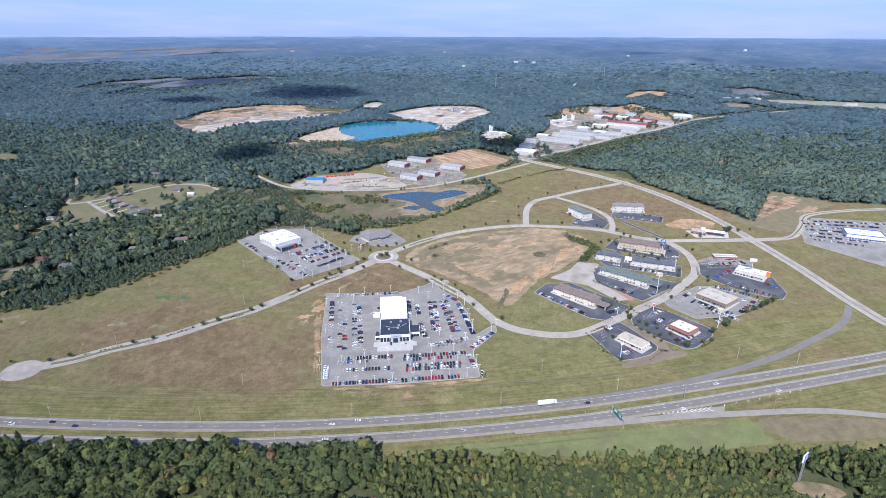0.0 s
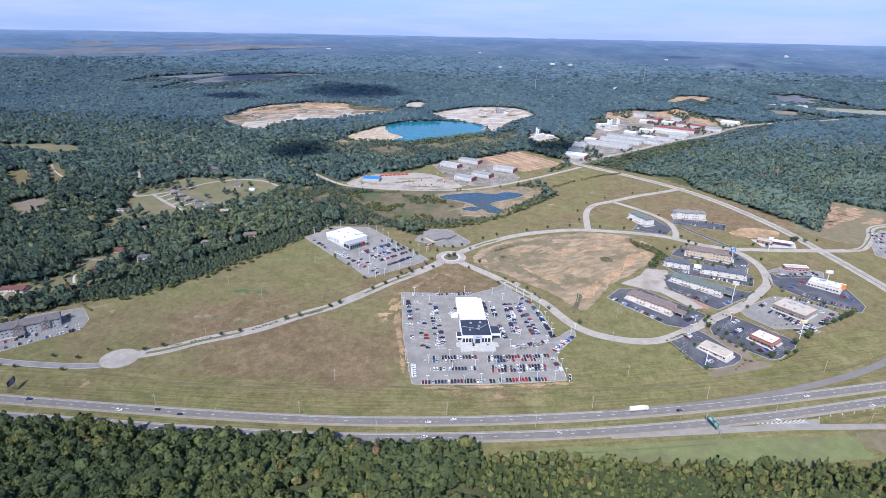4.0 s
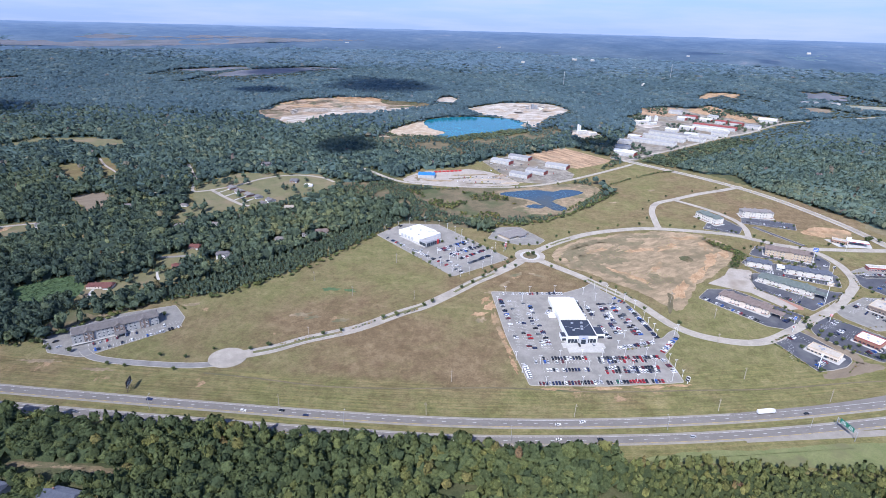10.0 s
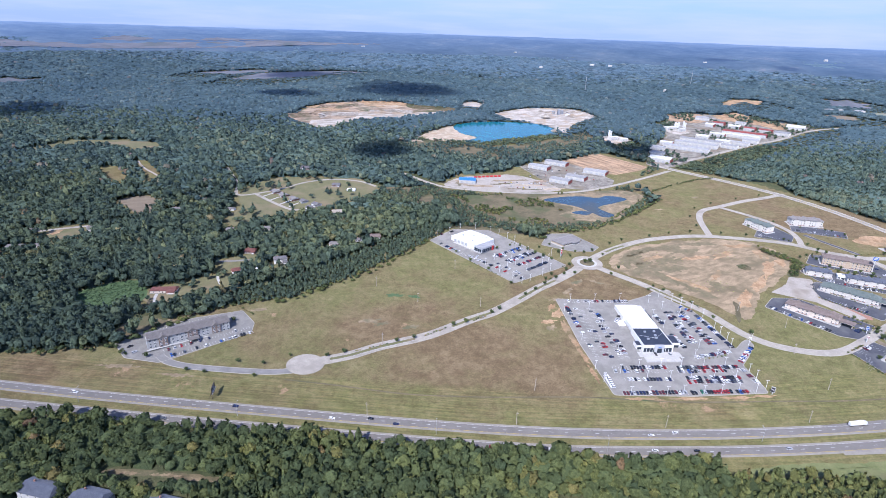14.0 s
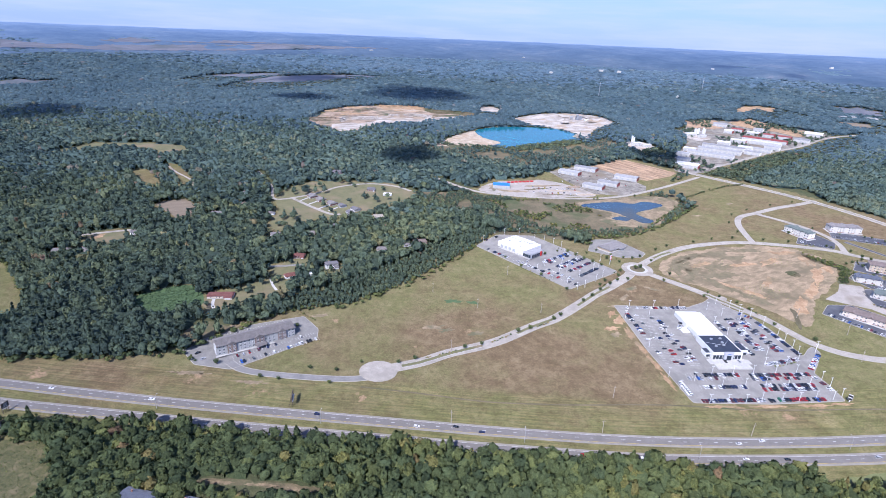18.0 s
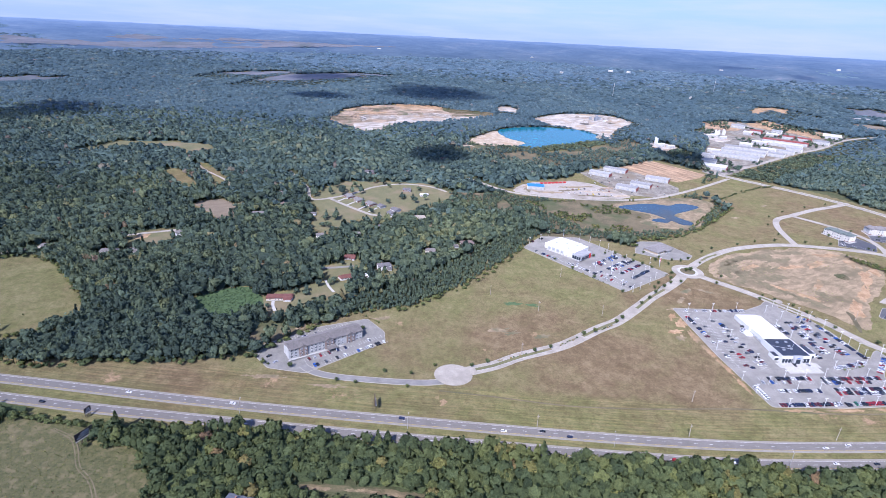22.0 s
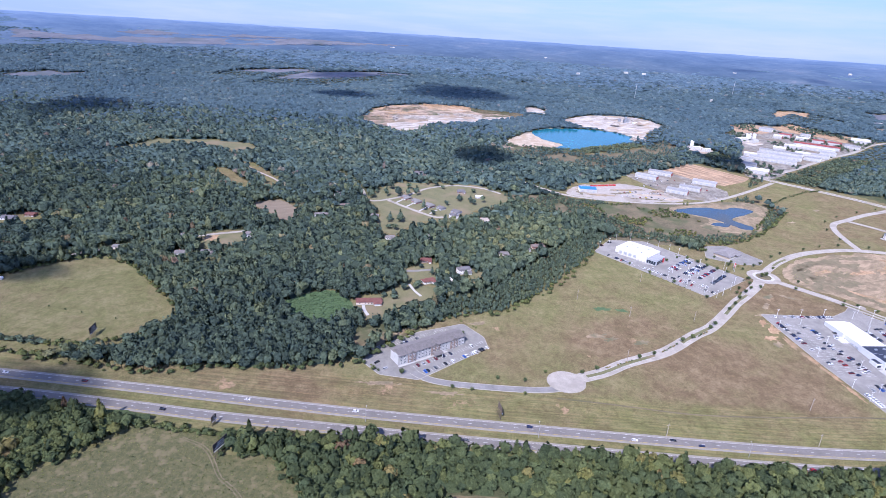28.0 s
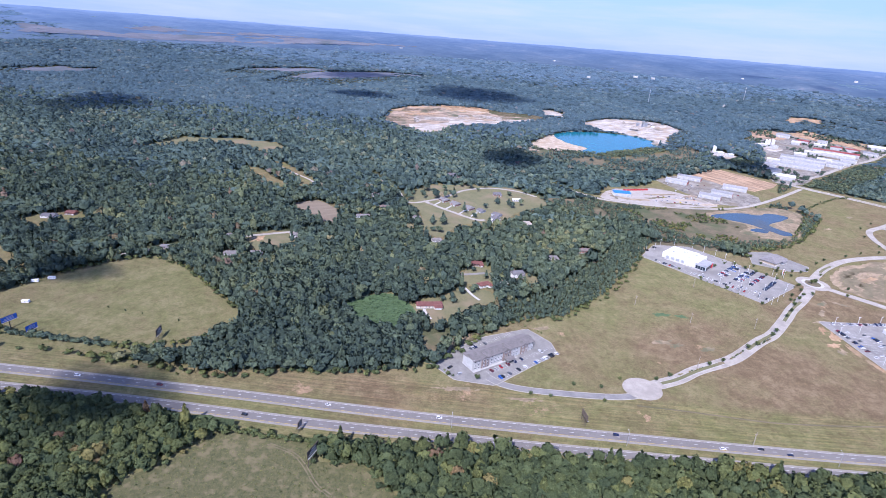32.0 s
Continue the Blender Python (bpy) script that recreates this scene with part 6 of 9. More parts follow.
# ---- houses ----
HOUSES = [(-492, 455, 12, 28, 10, M_WALL_CREAM, M_ROOF_RED, "long house with a red shingle roof beside the field wood", 1), (-432, 514, 35, 15, 9, M_WALL_WHITE, M_ROOF_RED, "white house with a dull red roof", 1), (-440, 570, 10, 14, 9, M_WALL_BRICK, M_ROOF_RED, "brick house with a rusty roof", 1),
          (-496, 635, 20, 13, 8, M_WALL_WHITE, M_ROOF_GREY, "white house with a grey roof", 1), (-391, 547, 25, 16, 10, M_WALL_WHITE, M_ROOF_SLATE, "two-storey white house with slate-grey roof", 2), (-408, 522, 10, 8, 6, M_WALL_WHITE, M_ROOF_WHITE, "small white shed with a pale roof", 1),
          (-291, 643, 20, 18, 9, M_WALL_BRICK, M_ROOF_BROWN, "brick house with a brown roof", 1), (-339, 609, 10, 13, 8, M_WALL_CREAM, M_ROOF_GREY, "cream house with a grey roof in the wood", 1), (-308, 628, 15, 12, 6, M_WALL_GREY, M_ROOF_GREY, "low grey garage beside a brick house", 1),
          (-495, 808, -35, 15, 11, M_WALL_BRICK, M_ROOF_GREY, "brick village house with grey shingle roof", 1), (-476, 793, -35, 15, 11, M_WALL_BRICK, M_ROOF_GREY, "brick village house with grey shingle roof", 1), (-453, 778, -35, 15, 11, M_WALL_BRICK, M_ROOF_GREY, "brick village house with grey shingle roof", 1),
          (-434, 770, -35, 12, 9, M_WALL_GREY, M_ROOF_SLATE, "grey village house with slate-grey roof", 1), (-409, 757, -30, 14, 10, M_WALL_WHITE, M_ROOF_SLATE, "white village house with slate-grey roof", 1), (-412, 733, -50, 12, 10, M_WALL_WHITE, M_ROOF_SLATE, "tall white house with slate-grey roof", 2),
          (-367, 728, 20, 17, 11, M_WALL_WHITE, M_ROOF_TAN, "white house with a pale tan roof", 1), (-425, 681, 15, 11, 8, M_WALL_GREY, M_ROOF_SLATE, "small grey house with slate-grey roof", 1), (-405, 861, 10, 14, 10, M_WALL_BRICK, M_ROOF_SLATE, "brick house behind the lawns", 1),
          (-372, 839, 5, 14, 7, M_WALL_WHITE, M_ROOF_WHITE, "white shed with a pale roof on the lawn", 1), (-532, 715, 0, 11, 6, M_WALL_WHITE, M_ROOF_GREY, "white shed with a grey roof", 1), (-489, 946, 10, 17, 11, M_WALL_WHITE, M_ROOF_SLATE, "large white house with slate-grey roof", 2),
          (-742, 538, 15, 20, 9, M_WALL_WHITE, M_ROOF_GREY, "white house with a grey roof by the field", 1), (-715, 545, 15, 14, 8, M_WALL_WHITE, M_ROOF_GREY, "white bungalow with a grey roof", 1), (-826, 540, 10, 14, 8, M_WALL_CREAM, M_ROOF_GREY, "cream house with a grey roof", 1), (-685, 604, 40, 9, 8, M_WALL_WHITE, M_ROOF_GREY, "small white house among trees", 2),
          (-763, 590, 10, 16, 8, M_WALL_CREAM, M_ROOF_GREY, "cream house with a pale grey roof", 1), (-611, 702, 15, 20, 8, M_WALL_WHITE, M_ROOF_GREY, "white house with a wide grey roof", 1), (-608, 802, 10, 14, 9, M_WALL_GREY, M_ROOF_GREY, "grey house among trees", 1), (-585, 748, 15, 16, 9, M_WALL_CREAM, M_ROOF_BROWN, "cream house with a brown roof", 1),
          (-449, 648, 10, 13, 8, M_WALL_CREAM, M_ROOF_GREY, "cream house with a grey roof", 1), (-1019, 603, 10, 18, 10, M_WALL_WHITE, M_ROOF_SLATE, "white farmhouse with a slate-grey roof", 1), (-1000, 620, 10, 14, 8, M_WALL_BRICK, M_ROOF_RED, "barn with a red roof", 1)]
for x, y, t, L, W, wall, roof, label, st in HOUSES:
    house(x, y, t, L, W, wall, roof, label, st, W > 7)
for x, y, L, W, H in ((165, 1335, 24, 12, 8), (190, 1330, 18, 12, 6), (345, 1495, 34, 14, 7), (372, 1480, 22, 12, 6)):
    warehouse(x, y, 30, L, W, H, M_WALL_SHED, M_ROOF_SHED, "white plant hall among the woods", None, "halls of the mixing plant")
for x, y, L, W in ((975, 1890, 52, 16), (1050, 1885, 34, 14), (1300, 1790, 40, 14), (1440, 1752, 46, 16), (1520, 1720, 40, 14)):
    warehouse(x, y, 5, L, W, 9, M_WALL_SHED, M_ROOF_METAL, "distant white hall in a clearing", None, "distant halls", 1.2)

for x, y, L in ((-420, 179, 26), (-383, 177, 24), (-330, 176, 28)):
    house(x, y, -8, L, 13, M_WALL_GREY, M_ROOF_BLUE, "house with a dark slate roof in the near wood", 2, False)


def camper(x, y, turn):
    root = thing("camper_trailer", x, y, turn, "white camper trailer parked by the field", "trailer", "campers by the field")
    part("body", frustum_box(7.5, 2.5, 0.6, 2.7), M_WALL_WHITE, root)
    for u in (-2.2, 0, 2.2):
        block("window", M_GLASS, root, u, -1.2, 1.5, 1.0, 0.1, 0.7)
    block("awning_rail", M_METAL, root, 0, -1.32, 2.8, 6, 0.12, 0.12)
    for v in (-1.1, 1.1):
        part("wheel", rod(bmesh.new(), (0, v - 0.1, 0.35), (0, v + 0.1, 0.35), 0.36, 0.36, 10), M_TYRE, root)


def frustum_box(L, W, z0, h):
    bm = bmesh.new()
    ring = [(-L / 2, z0), (L / 2 - 0.5, z0), (L / 2, z0 + 0.8), (L / 2 - 0.5, z0 + h), (-L / 2 + 0.3, z0 + h), (-L / 2, z0 + h - 0.3)]
    a = [bm.verts.new((u, -W / 2, v)) for u, v in ring]
    b = [bm.verts.new((u, W / 2, v)) for u, v in ring]
    bm.faces.new(a)
    bm.faces.new(b[::-1])
    for i in range(6):
        bm.faces.new((a[i], a[(i + 1) % 6], b[(i + 1) % 6], b[i]))
    return bm


camper(-911, 431, 20)
camper(-899, 440, 15)
camper(-890, 390, 5)

# ---- vehicles ----
def paint(name, col, rough=0.25):
    m = surface(name, tuple(v * 0.92 for v in col), col, 2.0, 0.5, rough, 0.0, coords="object")
    m.node_tree.nodes["Principled BSDF"].inputs["Coat Weight"].default_value = 0.6
    return m


PAINTS = {"white": paint("white_car_paint", (0.78, 0.78, 0.78)), "silver": paint("silver_car_paint", (0.46, 0.47, 0.49)), "grey": paint("grey_car_paint", (0.13, 0.135, 0.145)), "black": paint("black_car_paint", (0.014, 0.014, 0.017)),
          "red": paint("red_car_paint", (0.38, 0.015, 0.02)), "blue": paint("blue_car_paint", (0.03, 0.12, 0.45)), "navy": paint("navy_car_paint", (0.02, 0.03, 0.09)), "maroon": paint("maroon_car_paint", (0.14, 0.02, 0.025)), "yellow": paint("yellow_car_paint", (0.75, 0.55, 0.03)),
          "green": paint("green_car_paint", (0.02, 0.16, 0.08))}
SHAPES = {  # length, width, lower height, roof height, cabin front, cabin back at the foot, at the roof
    "sedan": (4.7, 1.82, 0.92, 1.45, 0.85, -1.75, 0.15, -1.10), "suv": (4.8, 1.95, 1.10, 1.78, 1.00, -2.25, 0.40, -2.00), "pickup": (5.6, 2.0, 1.12, 1.85, 1.05, -0.85, 0.55, -0.70)}
CAR_PARTS = {}


def shell(name, length, width, z0, z1, taper=0.12, lip=0.0, bed=False):
    bm = bmesh.new()
    prof = [(-length / 2, z0 + 0.12), (-length / 2 + 0.1, z0), (length / 2 - 0.12, z0), (length / 2, z0 + 0.15), (length / 2 - 0.04, z1 - 0.25), (length / 2 - 0.35, z1 - 0.10), (length * 0.14, z1), (-length * 0.30, z1), (-length / 2 + 0.12, z1 - 0.04), (-length / 2, z1 - 0.22)]
    w = width / 2
    a = [bm.verts.new((u, -w + (taper * 0.5 if v > z1 - 0.15 else 0), v)) for u, v in prof]
    b = [bm.verts.new((u, w - (taper * 0.5 if v > z1 - 0.15 else 0), v)) for u, v in prof]
    bm.faces.new(a)
    bm.faces.new(b[::-1])
    for i in range(len(prof)):
        j = (i + 1) % len(prof)
        bm.faces.new((a[j], a[i], b[i], b[j]))
    bmesh.ops.recalc_face_normals(bm, faces=bm.faces)
    return bm


def frustum(x0, x1, u0, u1, w0, w1, z0, z1):
    bm = bmesh.new()
    a = [bm.verts.new(p) for p in ((x0, -w0, z0), (x1, -w0, z0), (x1, w0, z0), (x0, w0, z0))]
    b = [bm.verts.new(p) for p in ((u0, -w1, z1), (u1, -w1, z1), (u1, w1, z1), (u0, w1, z1))]
    bm.faces.new(b)
    bm.faces.new(a[::-1])
    for i in range(4):
        j = (i + 1) % 4
        bm.faces.new((a[i], a[j], b[j], b[i]))
    return bm


def as_mesh(name, bm, material):
    me = bpy.data.meshes.new(name)
    bm.to_mesh(me)
    bm.free()
    me.materials.append(material)
    return me


WHEEL = as_mesh("wheel", rod(bmesh.new(), (0, -0.11, 0), (0, 0.11, 0), 0.34, 0.34, 10), M_TYRE)
MODELS = {}


def car_model(shape, colour):
    if (shape, colour) in MODELS:
        return None
    L, W, h, H, f0, f1, r0, r1 = SHAPES[shape]
    if shape not in CAR_PARTS:
        CAR_PARTS[shape] = as_mesh("cabin_glass", frustum(f1, f0, r1, r0, W / 2 - 0.08, W / 2 - 0.26, h - 0.02, H - 0.07), M_GLASS)
    root = new("pickup_truck" if shape == "pickup" else "car", as_mesh("car_body", shell("car", L, W, 0.28, h), PAINTS[colour]))
    tagged(root, {"sedan": f"{colour} saloon car standing on asphalt", "suv": f"{colour} sport utility car standing on asphalt", "pickup": f"{colour} pickup truck standing on asphalt"}[shape], "pickup truck" if shape == "pickup" else "car", f"{colour} parked vehicles")
    part("cabin_glass", CAR_PARTS[shape], None, root, "dark glass")
    part("roof", frustum(r1 - 0.04, r0 + 0.04, r1 + 0.06, r0 - 0.06, W / 2 - 0.24, W / 2 - 0.30, H - 0.08, H), PAINTS[colour], root)
    if shape == "pickup":
        part("bed", box(bmesh.new(), -1.85, 0, h - 0.1, 1.75, W - 0.35, 0.13), M_BLACK, root, "dark open bed")
    for u in (-L * 0.30, L * 0.31):
        for v in (-W / 2 + 0.1, W / 2 - 0.1):
            part("wheel", WHEEL, None, root, at=Matrix.Translation((u, v, 0.34)))
    MODELS[shape, colour] = root
    return root




COUNT = {"car": 0, "pickup": 0}
CROWD = {}


def put_car(x, y, turn, shape, colour, up=0.17, near=False):
    """A car of its own on the near lots; past 290 cars and 120 pickups, or far off, one of the joined crowd."""
    tilt = math.degrees(math.atan(0.05))
    m = Matrix.Translation((x, y, ground_at(x, y, up))) @ Matrix.Rotation(radians(tilt), 4, "X") @ Matrix.Rotation(radians(turn), 4, "Z")
    kind = "pickup" if shape == "pickup" else "car"
    if not near and (COUNT[kind] >= (120 if kind == "pickup" else 265) or y > 560):
        CROWD.setdefault((shape, colour), []).append(m)
        return None
    COUNT[kind] += 1
    made = car_model(shape, colour)
    if made is not None:
        made.matrix_basis = m
        return made
    return copy_thing(MODELS[shape, colour], m)


DEALER_MIX = ["black", "black", "white", "white", "white", "silver", "grey", "navy", "navy", "red", "maroon", "grey", "black", "silver", "white", "black", "blue"]
car_rng = random.Random(5)


def row(x0, y0, x1, y1, fill=0.85, mix=DEALER_MIX, pitch=2.75, turn=90, shapes=("sedan", "suv", "suv", "pickup")):
    """Cars side by side along a line of stalls."""
    n = max(1, int(math.hypot(x1 - x0, y1 - y0) / pitch))
    a = math.degrees(math.atan2(y1 - y0, x1 - x0))
    for i in range(n):
        if car_rng.random() < fill:
            s = (i + 0.5) / n
            put_car(x0 + (x1 - x0) * s, y0 + (y1 - y0) * s + car_rng.uniform(-0.25, 0.25), a + turn * (1 if car_rng.random() < 0.75 else -1) + car_rng.uniform(-2, 2), car_rng.choice(shapes), car_rng.choice(mix))


BRIGHT = ["red", "red", "blue", "maroon", "blue", "red", "green", "black", "silver", "white"]
row(-6, 336, 51, 344.5, 0.97, ["white", "white", "silver", "navy", "black", "black", "navy", "maroon"], 2.8)
row(60, 346, 112, 353.5, 0.97, BRIGHT, 2.8)
row(54, 344, 60, 345, 1.0, ["black", "red"], 2.8)
row(-8, 367.5, 20, 371.5, 0.55, DEALER_MIX)
row(-6, 373, 42, 380, 0.62, DEALER_MIX)
row(2, 356.5, 42, 362, 0.85, DEALER_MIX)
row(52, 380.5, 111, 389.5, 0.9)
row(52, 375, 98, 382, 0.7)
row(56, 365.5, 107, 373, 0.92)
row(56, 360, 107, 367.5, 0.92)
row(55, 478, 60, 455, 0.9)
row(45, 489, 50, 452, 0.85)
row(63, 440, 70, 415, 0.85)
row(69, 488, 78, 424, 0.62)
row(74, 489, 83, 425, 0.5)
row(82, 487, 98, 425, 0.8)
row(87, 488, 103, 426, 0.7)
row(86, 502, 100, 490, 0.8)
row(101, 483, 118, 422, 0.95, ["black", "navy", "grey", "white", "blue", "black"])
row(75, 400, 113, 415, 0.95, ["black", "maroon", "navy", "white", "silver", "black"])
row(116, 398, 138, 426, 0.95, ["navy", "blue", "black", "white", "red"])
row(113, 387, 120, 366, 0.9, ["white", "silver", "maroon", "white"])
row(-40, 484, -20, 388, 0.42)
row(-30, 480, -10, 386, 0.2)
row(-24, 479, -6, 389, 0.22)
row(-15, 482, 4, 389, 0.32)
row(-9, 480, 10, 389, 0.4)
row(-40, 494, 32, 504, 0.8)
row(26, 399, 54, 403, 0.55, pitch=4.4)
row(10, 455, 16, 470, 0.7)
row(-13, 342, -17, 362, 0.95, ["white"], 2.8, 90, ("suv",))
# second dealership
row(-196, 634, -84, 542, 0.5)
row(-122, 602, -86, 637, 0.85)
row(-118, 598, -82, 633, 0.6)
row(-106, 591, -72, 625, 0.85, ["white", "black", "silver", "white", "navy"])
row(-102, 587, -68, 621, 0.7)
row(-91, 580, -60, 611, 0.85)
row(-79, 568, -60, 587, 0.98, ["black", "navy", "black", "grey"])
row(-64, 584, -52, 596, 0.95, ["black", "navy", "black"])
row(-119, 584, -88, 556, 0.5)
row(-200, 665, -182, 682, 0.5)
row(-165, 614, -142, 600, 0.4)
row(-98, 541, -72, 563, 0.25)
# apartments
row(-430, 345, -375, 389, 0.42, turn=90)
row(-420, 338, -362, 386, 0.5, turn=90)
row(-456, 372, -420, 400, 0.3, turn=90)
row(-468, 350, -452, 336, 0.5, turn=90)
# hotels and restaurants
for seg in ((192, 514, 238, 466), (262, 470, 284, 488), (270, 545, 300, 515), (318, 512, 335, 528), (290, 596, 360, 566), (380, 640, 380, 615), (242, 430, 262, 444), (256, 392, 292, 416), (300, 462, 322, 480), (316, 420, 346, 432), (350, 430, 366, 446), (300, 448, 318, 462),
            (352, 508, 372, 526), (380, 534, 432, 512), (372, 458, 392, 470), (398, 472, 430, 504), (404, 484, 424, 512), (380, 480, 396, 476), (412, 562, 440, 586), (420, 548, 456, 520), (460, 552, 474, 534), (416, 600, 464, 604), (432, 606, 468, 608), (272, 735, 294, 782), (336, 770, 396, 752)):
    row(*seg, 0.45, pitch=2.9)
row(360, 500, 396, 462, 0.75)
row(364, 504, 400, 466, 0.6)
row(400, 538, 440, 514, 0.8)
for k in range(7):
    row(592 + k * 4, 690 + k * 12, 650 + k * 14, 668 + k * 14, 0.8)
# traffic on the highway, as it stood
TRAFFIC = [(-248, 274, 2, "white"), (-217, 277.5, 2, "black"), (-196, 274, 2, "navy"), (6, 286, 8, "white"), (26, 291.5, 10, "white"), (213, 322, 15, "black"), (-119, 258.5, 2, "red"), (-93, 257, 2, "navy"), (5, 269.5, 8, "white"), (37, 273, 8, "black"),
           (-560, 282, -3, "white"), (-470, 279, -2, "white"), (-620, 262, -4, "black"), (-700, 287, -3, "maroon"), (-770, 289, -3, "white"), (290, 318, 16, "white"), (380, 346, 17, "white"), (330, 353, 16, "white"), (-330, 278.5, 0, "navy"), (-380, 257.5, 0, "grey"), (110, 284, 9, "silver")]
for x, y, t, c in TRAFFIC:
    put_car(x, y, t, car_rng.choice(("sedan", "suv")), c, 0.22, True)


def lorry(x, y, turn, box_col, label):
    root = thing("lorry", x, y, turn, label, "lorry", up=0.22)
    block("trailer", box_col, root, -3, 0, 1.1, 13.5, 2.5, 2.8)
    block("chassis", M_BLACK, root, -2, 0, 0.6, 15.5, 1.6, 0.5)
    part("cab", frustum(4.4, 7.2, 4.4, 6.3, 1.2, 1.1, 0.6, 3.2), PAINTS["white"], root, "white cab")
    block("windscreen", M_GLASS, root, 6.75, 0, 1.9, 0.3, 2.0, 0.8)
    for u in (-8.4, -7.2, 2.4, 3.6, 6.4):
        for v in (-1.05, 1.05):
            part("wheel", WHEEL, None, root, at=Matrix.Translation((u, v, 0.5)) @ Matrix.Diagonal((1.5, 1.6, 1.5, 1)))
    return root


lorry(181, 319.5, 15, M_WALL_WHITE, "white lorry with a long box trailer on the highway")
lorry(-81, 258.5, 2, M_BLACK, "dark coach on the highway")


# ---- lamps, poles and signs ----
def lot_lamp():
    root = new("lot_lamp")
    tagged(root, "white car-park lamp post with twin heads", "lamp post", "lamp posts of the car lots")
    part("base", rod(bmesh.new(), (0, 0, -0.2), (0, 0, 0.8), 0.35, 0.35, 8), M_CONCRETE, root)
    part("post", rod(bmesh.new(), (0, 0, 0.8), (0, 0, 9.6), 0.17, 0.12, 8), M_POLE, root)
    for u in (-0.95, 0.95):
        part("head", box(bmesh.new(), u, 0, 9.45, 0.95, 0.5, 0.22), M_POLE, root)
    part("arm", rod(bmesh.new(), (-0.9, 0, 9.5), (0.9, 0, 9.5), 0.07, 0.07, 5), M_POLE, root)
    return root


LAMP_A = [(0, 334), (16, 336), (32, 338), (47, 342), (65, 344), (81, 347), (97, 351), (113, 353), (-3, 365), (20, 360), (41, 362), (60, 365), (82, 369), (103, 373), (16, 376), (37, 380), (57, 384), (78, 386), (99, 390), (2, 402), (-7, 444), (-15, 481), (-43, 471), (-31, 417), (-20, 351), (-25, 369), (-34, 495), (-6, 499)]
LAMP_A2 = [(23, 505), (52, 472), (58, 451), (55, 504), (70, 519), (83, 512), (91, 504), (100, 496), (108, 481), (112, 457), (114, 446), (117, 435), (117, 424), (74, 399), (96, 403), (110, 410), (84, 418), (76, 453), (85, 486), (67, 492), (136, 429), (123, 403), (118, 382), (121, 373), (123, 358), (141, 436)]
LAMP_B = [(-202, 659), (-186, 672), (-172, 691), (-150, 696), (-128, 685), (-115, 676), (-103, 665), (-93, 655), (-121, 592), (-94, 578), (-92, 631), (-104, 576), (-61, 556), (-50, 572), (-50, 601), (-59, 588), (-45, 618), (-34, 611), (-80, 566), (-87, 532), (-98, 542), (-114, 557), (-132, 575), (-77, 539), (-98, 601), (-76, 621)]
first_lamp = lot_lamp()
for i, (x, y) in enumerate(LAMP_A + LAMP_A2 + LAMP_B):
    m = pose(x, y, ground_at(x, y, 0.15), 0, 0, 10 if i < 54 else 45)
    if i == 0:
        first_lamp.matrix_basis = m
    else:
        copy_thing(first_lamp, m)


def street_lamp():
    root = new("street_lamp")
    tagged(root, "tall galvanised highway lamp with a long arm", "street lamp", "highway lamps")
    part("post", rod(bmesh.new(), (0, 0, -0.3), (0, 0, 12), 0.16, 0.09, 7), M_METAL, root)
    part("arm", rod(bmesh.new(), (0, 0, 11.9), (3.0, 0, 12.6), 0.07, 0.06, 5), M_METAL, root)
    part("head", box(bmesh.new(), 3.3, 0, 12.5, 0.9, 0.35, 0.18), M_METAL, root)
    return root


first = street_lamp()
for i, (x, y, t) in enumerate([(-32, 264, 90), (92, 290, 100), (208, 305, 100), (-163, 267, 90), (295, 331, 100), (363, 320, 0), (-324, 268, 90), (-460, 269, 90)]):
    m = pose(x, y, ground_at(x, y), 0, 0, t)
    if i == 0:
        first.matrix_basis = m
    else:
        copy_thing(first, m)


def utility_pole():
    root = new("utility_pole")
    tagged(root, "weathered wooden utility pole with a crossarm", "utility pole", "utility poles")
    part("post", rod(bmesh.new(), (0, 0, -0.5), (0, 0, 12.5), 0.27, 0.17, 7), M_WOODPOLE, root)
    part("crossarm", box(bmesh.new(), 0, 0, 10.6, 2.4, 0.14, 0.16), M_WOODPOLE, root)
    for u in (-1.0, 0, 1.0):
        part("insulator", rod(bmesh.new(), (u, 0, 10.76), (u, 0, 11.0), 0.07, 0.05, 6), M_WALL_GREY, root)
    return root


first = utility_pole()
for i, (x, y, t) in enumerate([(-83, 331, 10), (-100, 286, 0), (20, 297, 0), (141, 318, 10), (242, 341, 20), (365, 393, 30), (417, 388, 30), (-221, 282, 0), (-228, 384, 0), (-258, 500, 0), (-205, 470, 0), (-170, 560, 0), (-135, 470, 0), (190, 470, 0), (176, 420, 0), (152, 500, 0), (180, 365, 0), (-650, 470, 0)]):
    m = pose(x, y, ground_at(x, y), 0, random.Random(i).uniform(-2, 2), t)
    if i == 0:
        first.matrix_basis = m
    else:
        copy_thing(first, m)


